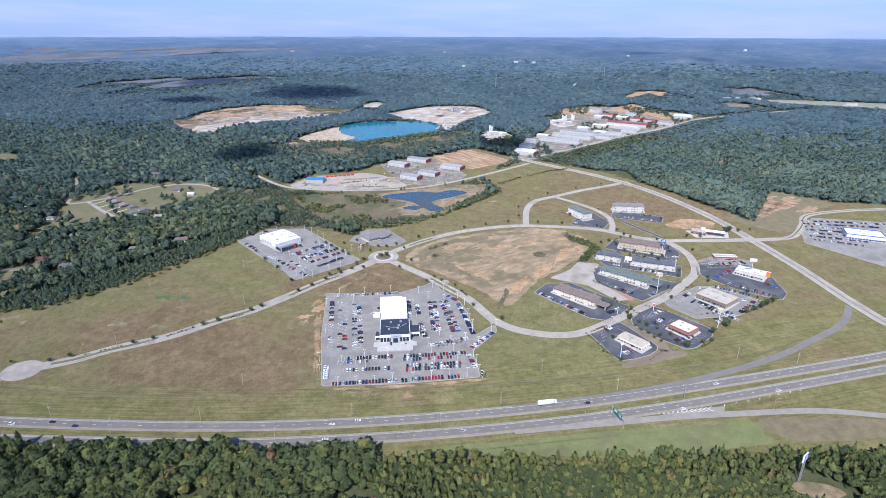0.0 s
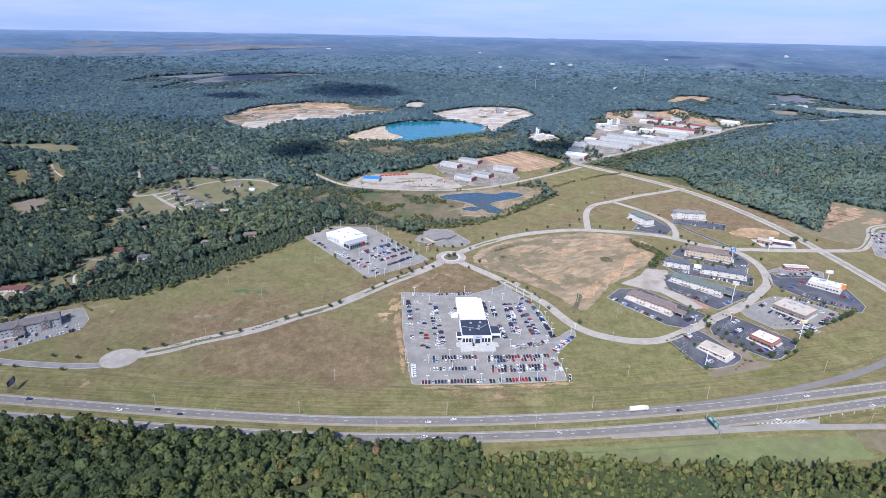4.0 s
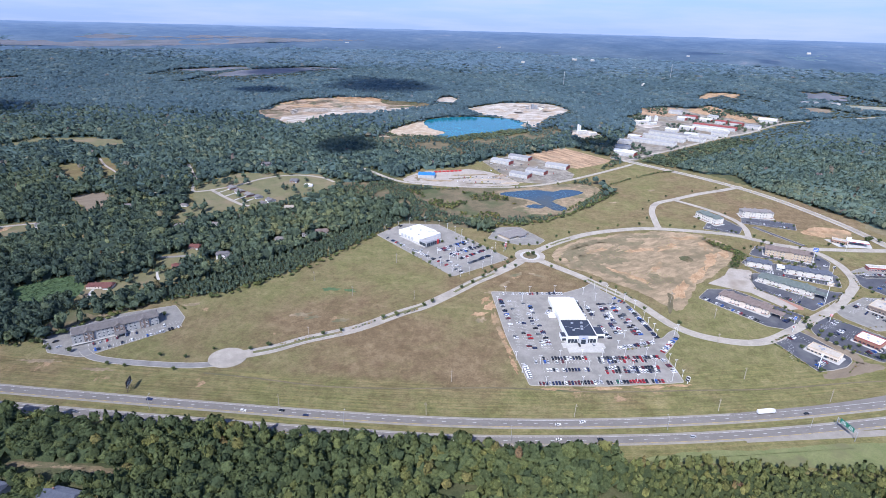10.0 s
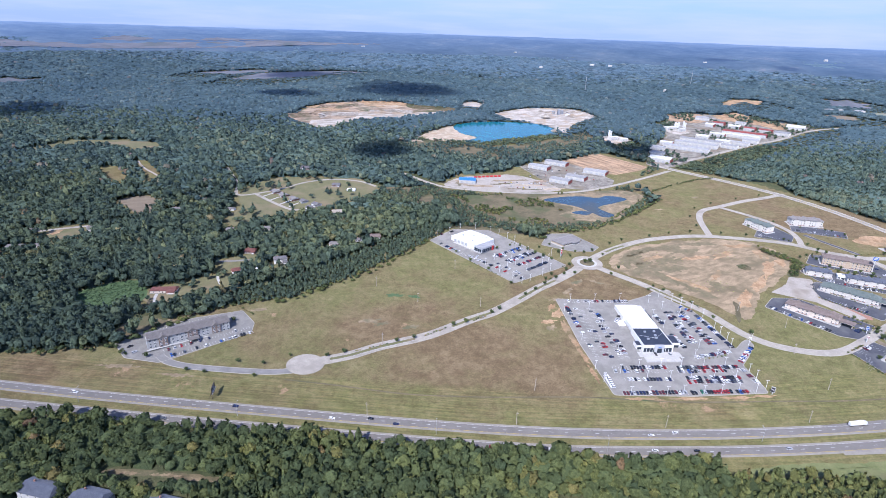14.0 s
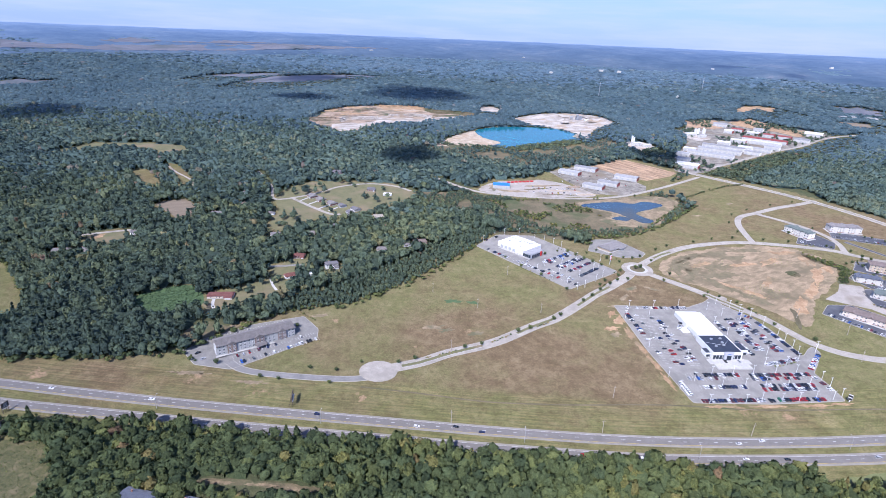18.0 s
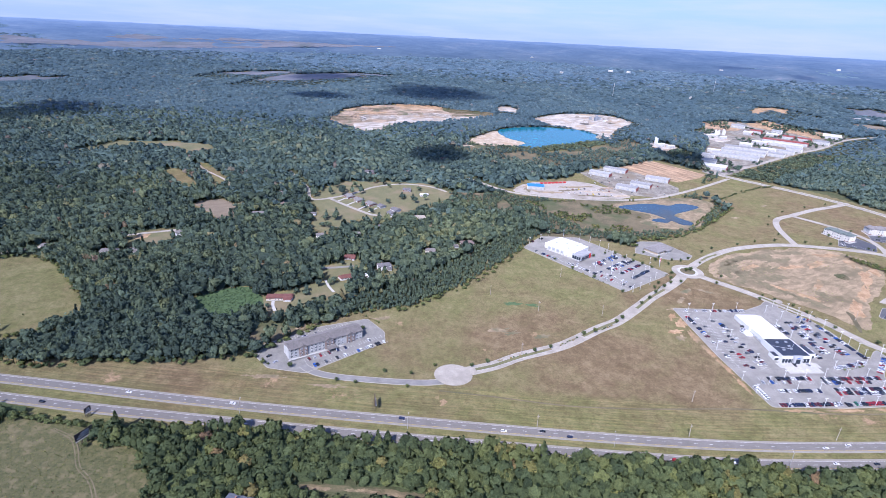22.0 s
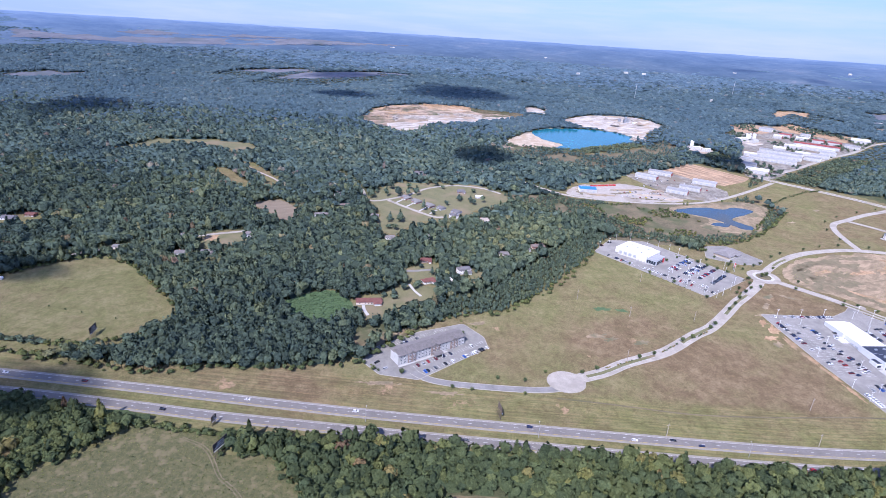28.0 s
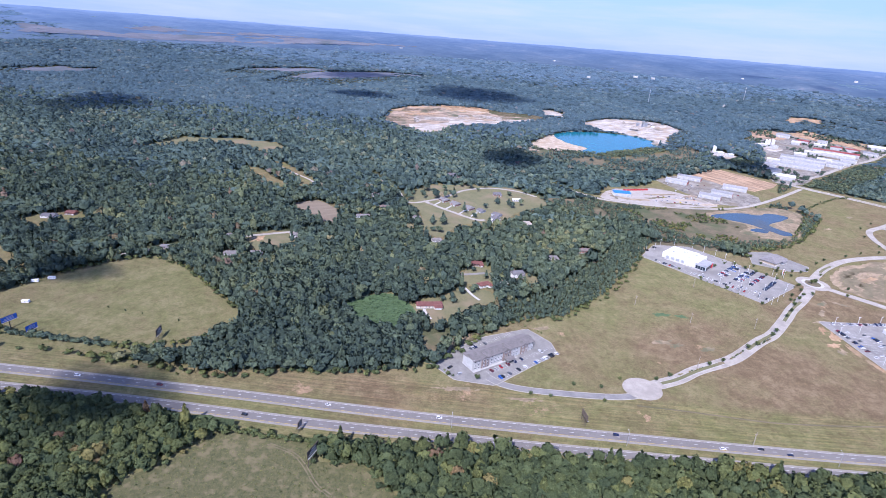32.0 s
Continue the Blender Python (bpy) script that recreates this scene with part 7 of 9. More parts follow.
def sign_pole(x, y, turn, tall, w, h, sheet, label, bars=2, legs=1):
    """A tall roadside sign; its writing stands as plain bars."""
    root = thing("pole_sign", x, y, turn, label, "sign")
    for k in range(legs):
        u = (k - (legs - 1) / 2) * w * 0.5
        part("post", rod(bmesh.new(), (u, 0, -0.5), (u, 0, tall - h / 2), 0.32, 0.28, 8), M_POLE if legs == 1 else M_METAL, root)
    block("cabinet", M_WALL_WHITE, root, 0, 0, tall - h, w, 0.9, h)
    for s in (-1, 1):
        block("face", sheet, root, 0, s * 0.47, tall - h + 0.15, w - 0.3, 0.06, h - 0.3)
        for k in range(bars):
            block("bar", M_WALL_WHITE, root, 0, s * 0.52, tall - h + h * (k + 0.7) / (bars + 0.7), w * 0.66, 0.05, h * 0.16)
    return root


sign_pole(328, 519, -20, 26, 6.5, 4.5, M_WALL_TAN, "tall motel sign on a white post")
sign_pole(368, 447, -10, 22, 6.0, 3.2, M_SIGN_YELLOW, "tall yellow restaurant sign on a dark post")
sign_pole(451, 562, -10, 26, 8.0, 4.0, M_WALL_CREAM, "tall pale sign on a post beside the store")
sign_pole(364, 622, -20, 24, 6.0, 5.0, M_SIGN_BLUE, "tall blue hotel sign on a white post")
sign_pole(435, 676, -10, 20, 6.0, 4.0, M_WALL_WHITE, "tall white filling station sign")
sign_pole(371, 588, -20, 15, 3.0, 3.0, M_BLACK, "dark motel sign on a post", 1)
sign_pole(312, 478, -20, 9, 3.0, 2.4, M_SIGN_RED, "small red restaurant sign by the street", 1)
sign_pole(262, 452, -20, 7, 2.6, 2.2, M_WALL_RED, "small sign by the diner", 1)
sign_pole(256, 389, 10, 16, 2.4, 2.0, M_WALL_WHITE, "slim sign on a post by the diner", 1)
sign_pole(-32, 618, 30, 10, 2.2, 6.0, M_SIGN_RED, "red and silver pylon sign of the dealership", 1)
sign_pole(126, 352, -35, 7.5, 3.2, 5.0, M_BLACK, "dark pylon sign at the lot's corner", 1)
sign_pole(272, 470, -30, 8, 2.4, 3.4, M_SIGN_BLUE, "blue hotel sign by the canopy", 1)
sign_pole(345, 246, 40, 24, 6.5, 6.0, M_SIGN_BLUE, "tall blue sign on a lattice of legs above the pines", 2, 2)


def billboard(x, y, turn, tall, w, h, sheet, label, legs=4):
    root = thing("billboard", x, y, turn, label, "billboard", "billboards along the highway")
    for k in range(legs):
        u = (k - (legs - 1) / 2) * w / legs if legs > 1 else 0
        part("post", rod(bmesh.new(), (u, 0, -0.5), (u, 0, tall), 0.22 if legs > 1 else 0.5, 0.2 if legs > 1 else 0.45, 7), M_BARK, root)
        if legs > 1:
            part("brace", rod(bmesh.new(), (u, 2.6, -0.3), (u, 0.1, tall * 0.7), 0.12, 0.1, 5), M_BARK, root)
    block("panel", M_BARK, root, 0, -0.3, tall - h, w, 0.3, h)
    block("face", sheet, root, 0, -0.5, tall - h + 0.15, w - 0.3, 0.06, h - 0.3)
    for k in range(3):
        block("bar", M_WALL_GREY, root, w * 0.05 * (k - 1), -0.55, tall - h + h * (0.2 + 0.25 * k), w * (0.7 - 0.12 * k), 0.04, h * 0.1)
    block("catwalk", M_METAL, root, 0, -0.9, tall - h - 0.15, w, 0.7, 0.1)
    return root


billboard(-354, 289, 103, 11, 11, 5, M_BLACK, "dark billboard seen edge-on beside the highway")
billboard(-556, 222, 72, 14, 14, 6, M_BLACK, "large dark billboard with white bars at the field edge")
billboard(-574, 251, 80, 9, 6, 4.5, M_BLACK, "narrow dark roadside board")
billboard(-735, 352, 96, 11, 12, 6, M_BLACK, "dark back of a billboard at the field hedge")
billboard(-871, 346, 70, 13, 14, 5, M_SIGN_BLUE, "blue billboard on a single post by the field", 1)
billboard(-846, 340, 75, 10, 11, 5, M_SIGN_BLUE, "blue billboard on wooden posts by the field")
billboard(-900, 330, 20, 10, 12, 5, M_BLACK, "dark billboard behind the hedge")


def sign_gantry():
    root = thing("sign_gantry", 233, 302, 106, "galvanised gantry over the highway with two green guide signs", "road sign")
    part("post", rod(bmesh.new(), (-9, 0, -0.5), (-9, 0, 8.5), 0.3, 0.25, 8), M_METAL, root)
    part("beam", rod(rod(bmesh.new(), (-9, 0, 7.2), (9, 0, 7.2), 0.16, 0.16, 6), (-9, 0, 8.3), (9, 0, 8.3), 0.16, 0.16, 6), M_METAL, root)
    part("post", rod(bmesh.new(), (9, 0, -0.5), (9, 0, 8.5), 0.3, 0.25, 8), M_METAL, root)
    for u, w in ((-3.4, 5.6), (3.1, 6.6)):
        panel = block("panel", M_SIGN_GREEN, root, u, 0.45, 5.8, w, 0.2, 3.9, 0, "green guide panel")
        for k in range(3):
            block("bar", M_WALL_WHITE, root, u, 0.58, 6.5 + k * 1.0, w * (0.75 - 0.12 * k), 0.06, 0.4)
    return root


sign_gantry()


def lattice_mast(x, y, tall):
    root = thing("radio_mast", x, y, 0, "thin radio mast above the distant woods", "mast")
    part("mast", rod(bmesh.new(), (0, 0, 0), (0, 0, tall), 1.1, 0.5, 4), M_METAL, root)
    for k in range(3):
        part("dish", rod(bmesh.new(), (0, -1.2, tall * (0.7 + 0.1 * k)), (0, -0.6, tall * (0.7 + 0.1 * k)), 1.2, 1.2, 10), M_WALL_WHITE, root)


lattice_mast(199, 2090, 62)
lattice_mast(640, 2300, 60)


# ---- street trees and shrubs ----
def card_template(rng, cards, size, conical=False, lobes=7):
    """A unit crown (height 0.25..1, radius about 0.5) of leaf cards on lobes. Returns quads as (cards, 4, 3)."""
    out = []
    ls = []
    for k in range(lobes):
        if conical:
            t = k / (lobes - 1)
            r = 0.32 * (1 - t) + 0.05
            a = rng.uniform(0, 6.28)
            ls.append((np.array([0.1 * math.cos(a) * (1 - t), 0.1 * math.sin(a) * (1 - t), 0.3 + 0.66 * t]), np.array([r, r, 0.15])))
        else:
            a, rad = k * 2.4 + rng.uniform(-0.3, 0.3), rng.uniform(0.12, 0.30) * (k > 0)
            ls.append((np.array([rad * math.cos(a), rad * math.sin(a), rng.uniform(0.52, 0.74) + 0.06 * (k == 0)]), np.array([rng.uniform(0.18, 0.27)] * 2 + [rng.uniform(0.16, 0.24)])))
    for k in range(cards):
        c, r = ls[k % lobes]
        n = rng.normal(size=3)
        n[2] = abs(n[2]) * 0.9 + 0.05 if rng.random() < 0.8 else n[2]
        n /= np.linalg.norm(n)
        p = c + n * r * rng.uniform(0.8, 1.12)
        m = n + rng.normal(size=3) * 0.38
        m /= np.linalg.norm(m)
        u = np.cross(m, rng.normal(size=3))
        u /= np.linalg.norm(u)
        v = np.cross(m, u)
        s = size * rng.uniform(0.6, 1.35)
        w = s * rng.uniform(0.6, 1.0)
        bend = m * s * 0.25
        out.append([p - u * s - bend, p - v * w, p + u * s - bend, p + v * w])
    return np.array(out)


def ico_template(rng, rough=0.25, squash=1.0):
    bm = bmesh.new()
    bmesh.ops.create_icosphere(bm, subdivisions=1, radius=0.5)
    v = np.array([q.co[:] for q in bm.verts])
    f = np.array([[q.index for q in face.verts] for face in bm.faces])
    bm.free()
    v *= rng.uniform(1 - rough, 1 + rough, size=(len(v), 1))
    v[:, 2] = v[:, 2] * squash + 0.5
    return v, f


def small_tree(name, cards, seed, tint, label, group):
    rng = np.random.default_rng(seed)
    root = tagged(new(name), label, "tree", group)
    bm = rod(bmesh.new(), (0, 0, -0.2), (0, 0, 0.45), 0.035, 0.022, 6)
    for k in range(4):
        a = k * 1.57 + rng.uniform(-0.3, 0.3)
        rod(bm, (0, 0, 0.34), (0.2 * math.cos(a), 0.2 * math.sin(a), 0.62), 0.016, 0.008, 5)
    part("trunk", bm, M_BARK, root)
    q = card_template(rng, cards, 0.085, False, 9)
    v, f = ico_template(rng, 0.25)
    v = v * [0.66, 0.66, 0.58] + [0, 0, 0.26]
    V = np.r_[v, q.reshape(-1, 3)]
    V[:, 2] *= 1.0
    me = mesh_of("crown", V.tolist(), [tuple(t) for t in f] + [tuple(r) for r in (np.arange(len(q) * 4).reshape(-1, 4) + len(v))], M_LEAF)
    me.attributes.new("tint", "FLOAT", "POINT").data.foreach_set("value", np.full(len(V), tint, np.float32))
    part("crown", me, None, root)
    return root


STREET_TREES = [small_tree("street_tree", 110, 31 + k, t, "small round green street tree in mown grass", "street trees") for k, t in enumerate((0.30, 0.5, 0.2))]


def bush(seed, tint):
    """A low rounded shrub, one mesh down to the ground."""
    rng = np.random.default_rng(seed)
    q = card_template(rng, 70, 0.085, False, 9)
    v, f = ico_template(rng, 0.25)
    v = v * [0.66, 0.66, 0.58] + [0, 0, 0.26]
    V = np.r_[v, q.reshape(-1, 3)]
    me = mesh_of("shrub", V.tolist(), [tuple(t) for t in f] + [tuple(r) for r in (np.arange(len(q) * 4).reshape(-1, 4) + len(v))], M_LEAF)
    me.attributes.new("tint", "FLOAT", "POINT").data.foreach_set("value", np.full(len(V), tint, np.float32))
    return tagged(new("shrub", me), "low dark green shrub beside the paving", "shrub", "shrubs")


SHRUBS = [bush(41 + k, t) for k, t in enumerate((0.12, 0.62, 0.9))]
TREE_AT = [(-276, 356, 4.5), (-261, 364, 5), (-215, 389, 4.5), (-199, 397, 4.6), (-162, 426, 5), (-149, 433, 5.5), (-122, 456, 5), (-114, 465, 5), (-84, 502, 4.5), (-72, 516, 5), (-60, 533, 5), (-45, 550, 5), (-34, 562, 4.5), (-354, 337, 4), (-394, 319, 4), (-377, 318, 3.6), (-331, 318, 4), (-330, 337, 4), (-310, 352, 3.8),
           (-3, 600, 6.5), (4, 604, 6), (-30, 575, 4.5), (-20, 566, 4.5), (25, 570, 4.2), (38, 590, 4.4), (-35, 628, 5), (-28, 638, 4.6), (-12, 632, 4.4), (0, 632, 4.4), (12, 640, 4.5), (24, 628, 4.2), (40, 668, 4.5), (60, 684, 4.4), (104, 706, 4.2), (136, 722, 4.4), (170, 733, 4.4), (215, 733, 4.4), (250, 731, 4.6), (300, 722, 4.4),
           (188, 760, 4), (190, 800, 4), (210, 842, 4), (246, 872, 4), (300, 905, 4), (350, 932, 4), (62, 534, 4), (80, 536, 4), (96, 524, 4.2), (104, 510, 4.4), (70, 545, 4), (118, 478, 4.5), (148, 452, 5), (-50, 558, 4.5), (-58, 545, 4.4), (-100, 640, 4), (-118, 628, 4.4), (-152, 585, 4.6), (-128, 562, 4.6), (-172, 608, 4.2), (-100, 528, 4.4), (-60, 640, 4), (-45, 652, 4),
           (-388, 404, 5), (-452, 366, 4.6), (-476, 343, 4), (-466, 335, 4.6), (-440, 333, 5.5), (-482, 358, 4), (452, 506, 7.5), (410, 478, 6), (360, 438, 6), (352, 420, 5), (296, 446, 5), (290, 452, 5), (305, 440, 4.5), (315, 430, 4.5), (282, 470, 5), (288, 478, 5), (276, 500, 4),
           (325, 679, 4.5), (332, 690, 5), (339, 682, 4.6), (340, 615, 5), (331, 614, 5), (323, 621, 4), (309, 626, 4.4), (299, 627, 4), (287, 631, 4.4), (265, 616, 4.6), (262, 605, 5), (313, 656, 4.6), (269, 487, 4), (356, 608, 5.5), (342, 618, 5), (372, 577, 4.6), (366, 562, 4.4), (440, 693, 4.6), (340, 506, 4.5), (397, 550, 4.2), (345, 533, 3.6), (421, 484, 6.5), (431, 524, 4.4), (394, 490, 4.4), (431, 490, 8), (440, 496, 7.5),
           (481, 709, 9), (488, 714, 8), (520, 719, 4), (282, 459, 6.5), (284, 445, 4), (288, 437, 4.2), (294, 431, 4.6), (298, 424, 4.6), (304, 427, 4.4), (302, 417, 4.2), (256, 421, 4.6), (255, 383, 5), (324, 409, 7.5), (342, 416, 6), (377, 449, 9), (317, 796, 4), (327, 709, 4), (383, 772, 3.6), (392, 770, 3.6), (404, 757, 4), (349, 778, 3.4), (305, 719, 3.6), (268, 768, 5), (270, 784, 5), (374, 675, 4),
           (-86, 640, 5), (-76, 630, 5), (-66, 620, 5), (-56, 612, 5), (-46, 604, 4.6), (-20, 618, 4), (-24, 590, 4.4), (-490, 352, 6), (-480, 344, 5),
           (400, 560, 4.5), (410, 640, 4.5), (372, 660, 4.5), (320, 636, 4.5), (332, 632, 4.5), (352, 624, 4.6), (364, 618, 4.6), (306, 668, 4), (294, 660, 4.4), (380, 646, 4.5), (420, 690, 5), (500, 712, 6)]
made = set()
tree_rng = random.Random(3)
for i, (x, y, s) in enumerate(TREE_AT):
    k = tree_rng.randrange(3)
    m = pose(x, y, ground_at(x, y), 0, 0, tree_rng.uniform(0, 360)) @ Matrix.Diagonal((s * 1.15, s * 1.15, s * 1.1, 1))
    t = STREET_TREES[k]
    if k in made:
        t = copy_thing(t, m)
    else:
        made.add(k)
    t.matrix_basis = m
made = set()
rows_of_shrubs = [(-240, 374, -222, 384, 6), (-252, 368, -246, 371, 3), (-190, 402, -168, 421, 8), (-142, 438, -128, 449, 6), (-58, 540, -50, 550, 4), (-34, 584, -22, 596, 5), (262, 500, 300, 468, 14), (264, 508, 292, 486, 9), (236, 432, 256, 446, 7), (262, 384, 240, 400, 6), (300, 430, 322, 412, 7), (330, 404, 352, 420, 6), (296, 545, 320, 524, 8), (280, 560, 292, 548, 5),
                  (340, 520, 352, 534, 5), (352, 536, 366, 550, 5), (82, 398, 108, 408, 6), (100, 516, 112, 500, 6), (-160, 590, -110, 545, 9), (-100, 655, -70, 630, 6), (-40, 640, -20, 628, 5), (364, 532, 376, 540, 4), (328, 655, 366, 640, 8), (270, 730, 290, 724, 5), (231, 430, 248, 394, 12), (260, 545, 302, 507, 16), (240, 434, 256, 446, 6), (300, 404, 280, 384, 4), (346, 470, 396, 480, 8), (400, 546, 424, 536, 6), (338, 757, 362, 752, 6), (372, 752, 402, 746, 6), (-470, 344, -460, 334, 4), (258, 486, 276, 468, 7), (212, 520, 226, 506, 5), (318, 632, 372, 612, 12), (268, 604, 300, 598, 8), (330, 582, 368, 570, 10), (278, 572, 318, 540, 12), (312, 664, 320, 680, 5), (390, 560, 398, 590, 6), (410, 478, 432, 492, 7), (446, 500, 462, 514, 6), (306, 490, 330, 474, 8), (402, 600, 420, 606, 5), (384, 684, 420, 690, 6), (-452, 398, -400, 436, 12), (-396, 434, -372, 418, 6)]
for x0, y0, x1, y1, n in rows_of_shrubs:
    for i in range(n):
        s = (i + 0.5) / n
        x, y, size = x0 + (x1 - x0) * s + tree_rng.uniform(-0.6, 0.6), y0 + (y1 - y0) * s + tree_rng.uniform(-0.6, 0.6), tree_rng.uniform(1.6, 2.8)
        k = tree_rng.randrange(3)
        m = pose(x, y, ground_at(x, y) - 0.5, 0, 0, tree_rng.uniform(0, 360)) @ Matrix.Diagonal((size * 1.2, size * 1.2, size, 1))
        t = SHRUBS[k]
        if k in made:
            t = copy_thing(t, m)
        else:
            made.add(k)
        t.matrix_basis = m


for x, y in ((-809, 394), (-790, 391), (-771, 388), (-732, 382)):
    m = pose(x, y, ground_at(x, y) - 0.5, 0, 0, x) @ Matrix.Diagonal((1.6, 1.6, 3.2, 1))
    t = copy_thing(SHRUBS[0], m)
    t.matrix_basis = m
    t["label"] = "dark young sapling standing alone in the field"
# ---- painted stalls ----
def stalls(name, rows_, depth=5.2, pitch=2.75):
    """White stall lines along rows of the plan, joined."""
    v, f = [], []
    for x0, y0, x1, y1 in rows_:
        d = np.array([x1 - x0, y1 - y0], float)
        L = np.linalg.norm(d)
        d /= L
        q = np.array([-d[1], d[0]])
        for k in range(int(L / pitch) + 1):
            c = np.array([x0, y0]) + d * k * pitch
            for p in (c - q * depth / 2 - d * 0.07, c - q * depth / 2 + d * 0.07, c + q * depth / 2 + d * 0.07, c + q * depth / 2 - d * 0.07):
                v.append((p[0], p[1], ground_at(p[0], p[1], 0.19)))
            n = len(v)
            f.append((n - 4, n - 3, n - 2, n - 1))
    ob = new(name, mesh_of(name, v, f, M_PAINT))
    return tagged(ob, "white painted parking stall lines on asphalt", "road marking", kind="stuff")


stalls("stall_lines", [(-6, 336, 52, 344.5), (60, 346, 112, 353.5), (-8, 367.5, 44, 375), (-8, 373, 44, 381), (0, 356.5, 46, 363), (52, 380.5, 111, 389.5), (52, 375, 110, 384), (56, 365.5, 107, 373), (56, 360, 107, 367.5), (-40, 484, -20, 388), (-30, 480, -10, 386), (-24, 479, -6, 389), (-15, 482, 4, 389), (-9, 480, 10, 389), (-40, 494, 32, 504)])
stalls("stall_lines", [(-196, 634, -84, 542), (-122, 602, -86, 637), (-106, 591, -72, 625), (-91, 580, -60, 611), (-119, 584, -88, 556), (-430, 345, -366, 396), (-420, 338, -360, 388), (-474, 366, -404, 414), (192, 514, 238, 466), (270, 545, 300, 515), (242, 430, 262, 444), (256, 392, 292, 416), (300, 462, 322, 480), (316, 420, 346, 432), (300, 448, 318, 462), (412, 562, 440, 586), (420, 548, 456, 520), (272, 735, 294, 782), (336, 770, 396, 752), (290, 596, 360, 566)])
stalls("stall_lines", [(238, 400, 250, 430), (262, 448, 276, 424), (290, 455, 312, 477), (306, 442, 330, 462), (324, 412, 352, 434), (340, 470, 356, 452), (318, 508, 340, 524), (292, 520, 330, 546), (316, 640, 372, 618), (300, 655, 312, 672), (404, 596, 462, 596), (470, 540, 474, 570), (440, 522, 466, 512), (346, 500, 396, 534), (404, 536, 436, 508), (280, 738, 306, 722), (342, 788, 408, 768)])


def chevrons():
    """Arrowhead stripes that widen with the gore."""
    v, f = [], []
    for k in range(12):
        s = k / 11
        x, w = 268 + 42 * s, 0.5 + 2.3 * s
        y = 311.6 + 0.185 * (x - 268)
        for a, b in ((x, y), (x + 1.5 * w, y + w + 0.28 * w)), ((x + 1.5 * w, y - w + 0.28 * w), (x, y)):
            for p in (a, (a[0] + 0.9, a[1] + 0.16), (b[0] + 0.9, b[1] + 0.16), b):
                v.append((p[0], p[1], ground_at(p[0], p[1], 0.27)))
            f.append(tuple(range(len(v) - 4, len(v))))
    return tagged(new("gore_marking", mesh_of("gore_marking", v, f, M_PAINT)), "white chevrons on the gore between highway and ramp", "road marking", kind="stuff")


patch("gore_pavement", [(262, 307), (290, 310), (322, 315), (326, 324), (300, 319), (275, 312)], 0.22, M_SHOULDER, "pale paved gore", "road")
chevrons()


def delineator():
    root = tagged(new("delineator_post"), "white plastic delineator post on the road edge", "post", "delineator posts")
    part("post", box(bmesh.new(), 0, 0, -0.1, 0.5, 0.2, 1.5), M_WALL_WHITE, root)
    part("reflector", box(bmesh.new(), 0, -0.12, 1.1, 0.4, 0.05, 0.25), M_SIGN_RED, root)
    return root


first = delineator()
for i, (x, y) in enumerate([(326, 326), (337, 330), (348, 333), (359, 336), (369, 340), (378, 343), (389, 346), (399, 349)]):
    m = pose(x, y - 1.5, ground_at(x, y - 1.5), 0, 0, 18)
    if i == 0:
        first.matrix_basis = m
    else:
        copy_thing(first, m)


# ---- yard clutter ----
def heap(name, x, y, r, h, material, label, category, seed=1):
    rng = np.random.default_rng(seed)
    n, m = 18, 5
    bm = bmesh.new()
    rings = []
    for j in range(m):
        t = j / m
        rings.append([bm.verts.new((r * (1 - t) * math.cos(a) * rng.uniform(0.8, 1.2), r * (1 - t) * math.sin(a) * rng.uniform(0.8, 1.2), -0.3 if j == 0 else h * (1 - (1 - t) ** 1.6) * rng.uniform(0.8, 1.15))) for a in np.arange(n) * 2 * math.pi / n])
    top = bm.verts.new((0, 0, h))
    for j in range(m - 1):
        for i in range(n):
            bm.faces.new((rings[j][i], rings[j][(i + 1) % n], rings[j + 1][(i + 1) % n], rings[j + 1][i]))
    for i in range(n):
        bm.faces.new((rings[-1][i], rings[-1][(i + 1) % n], top))
    ob = new(name, as_mesh(name, bm, material))
    ob.matrix_basis = pose(x, y, ground_at(x, y))
    return tagged(ob, label, category)


heap("spoil_heap", 205, 620, 9, 3.2, M_BRUSH, "dark heap of brush and soil on the bare field", "heap", 4)
heap("sand_heap", 265, 575, 5, 1.8, M_GRAVEL, "pale heap of gravel on the unpaved lot", "heap", 5)
heap("spoil_mound", 40, 1405, 22, 9, M_CHALK, "white heap of stone at the lake's end", "heap", 6)
for k in range(7):
    root = thing("container", -160 + 7.5 * k, 955 + 2.5 * k, 15, "red storage container in the gravel yard", "container", "containers in the yard")
    block("body", M_SIGN_RED, root, 0, 0, 0.1, 6, 2.4, 2.5)
    for i in range(6):
        block("rib", M_WALL_RED, root, -2.5 + i, 0, 0.15, 0.12, 2.5, 2.35)
for k in range(16):
    x, y = -115 + (k % 8) * 11, 905 + (k // 8) * 26 + (k % 3) * 3
    put_car(x, y, 90 + 7 * (k % 3), ("pickup", "suv")[k % 2], ("white", "white", "silver", "red", "yellow", "grey")[k % 6], 0.12)
for k in range(26):
    x, y = -55 + (k % 9) * 15, 935 + (k // 9) * 42 + (k % 4) * 6
    if not (-20 < x < 60 and 940 < y < 1000):
        put_car(x, y, 60 + 30 * (k % 2), ("pickup", "suv", "sedan")[k % 3], ("white", "white", "silver", "white", "grey", "red")[k % 6], 0.13)


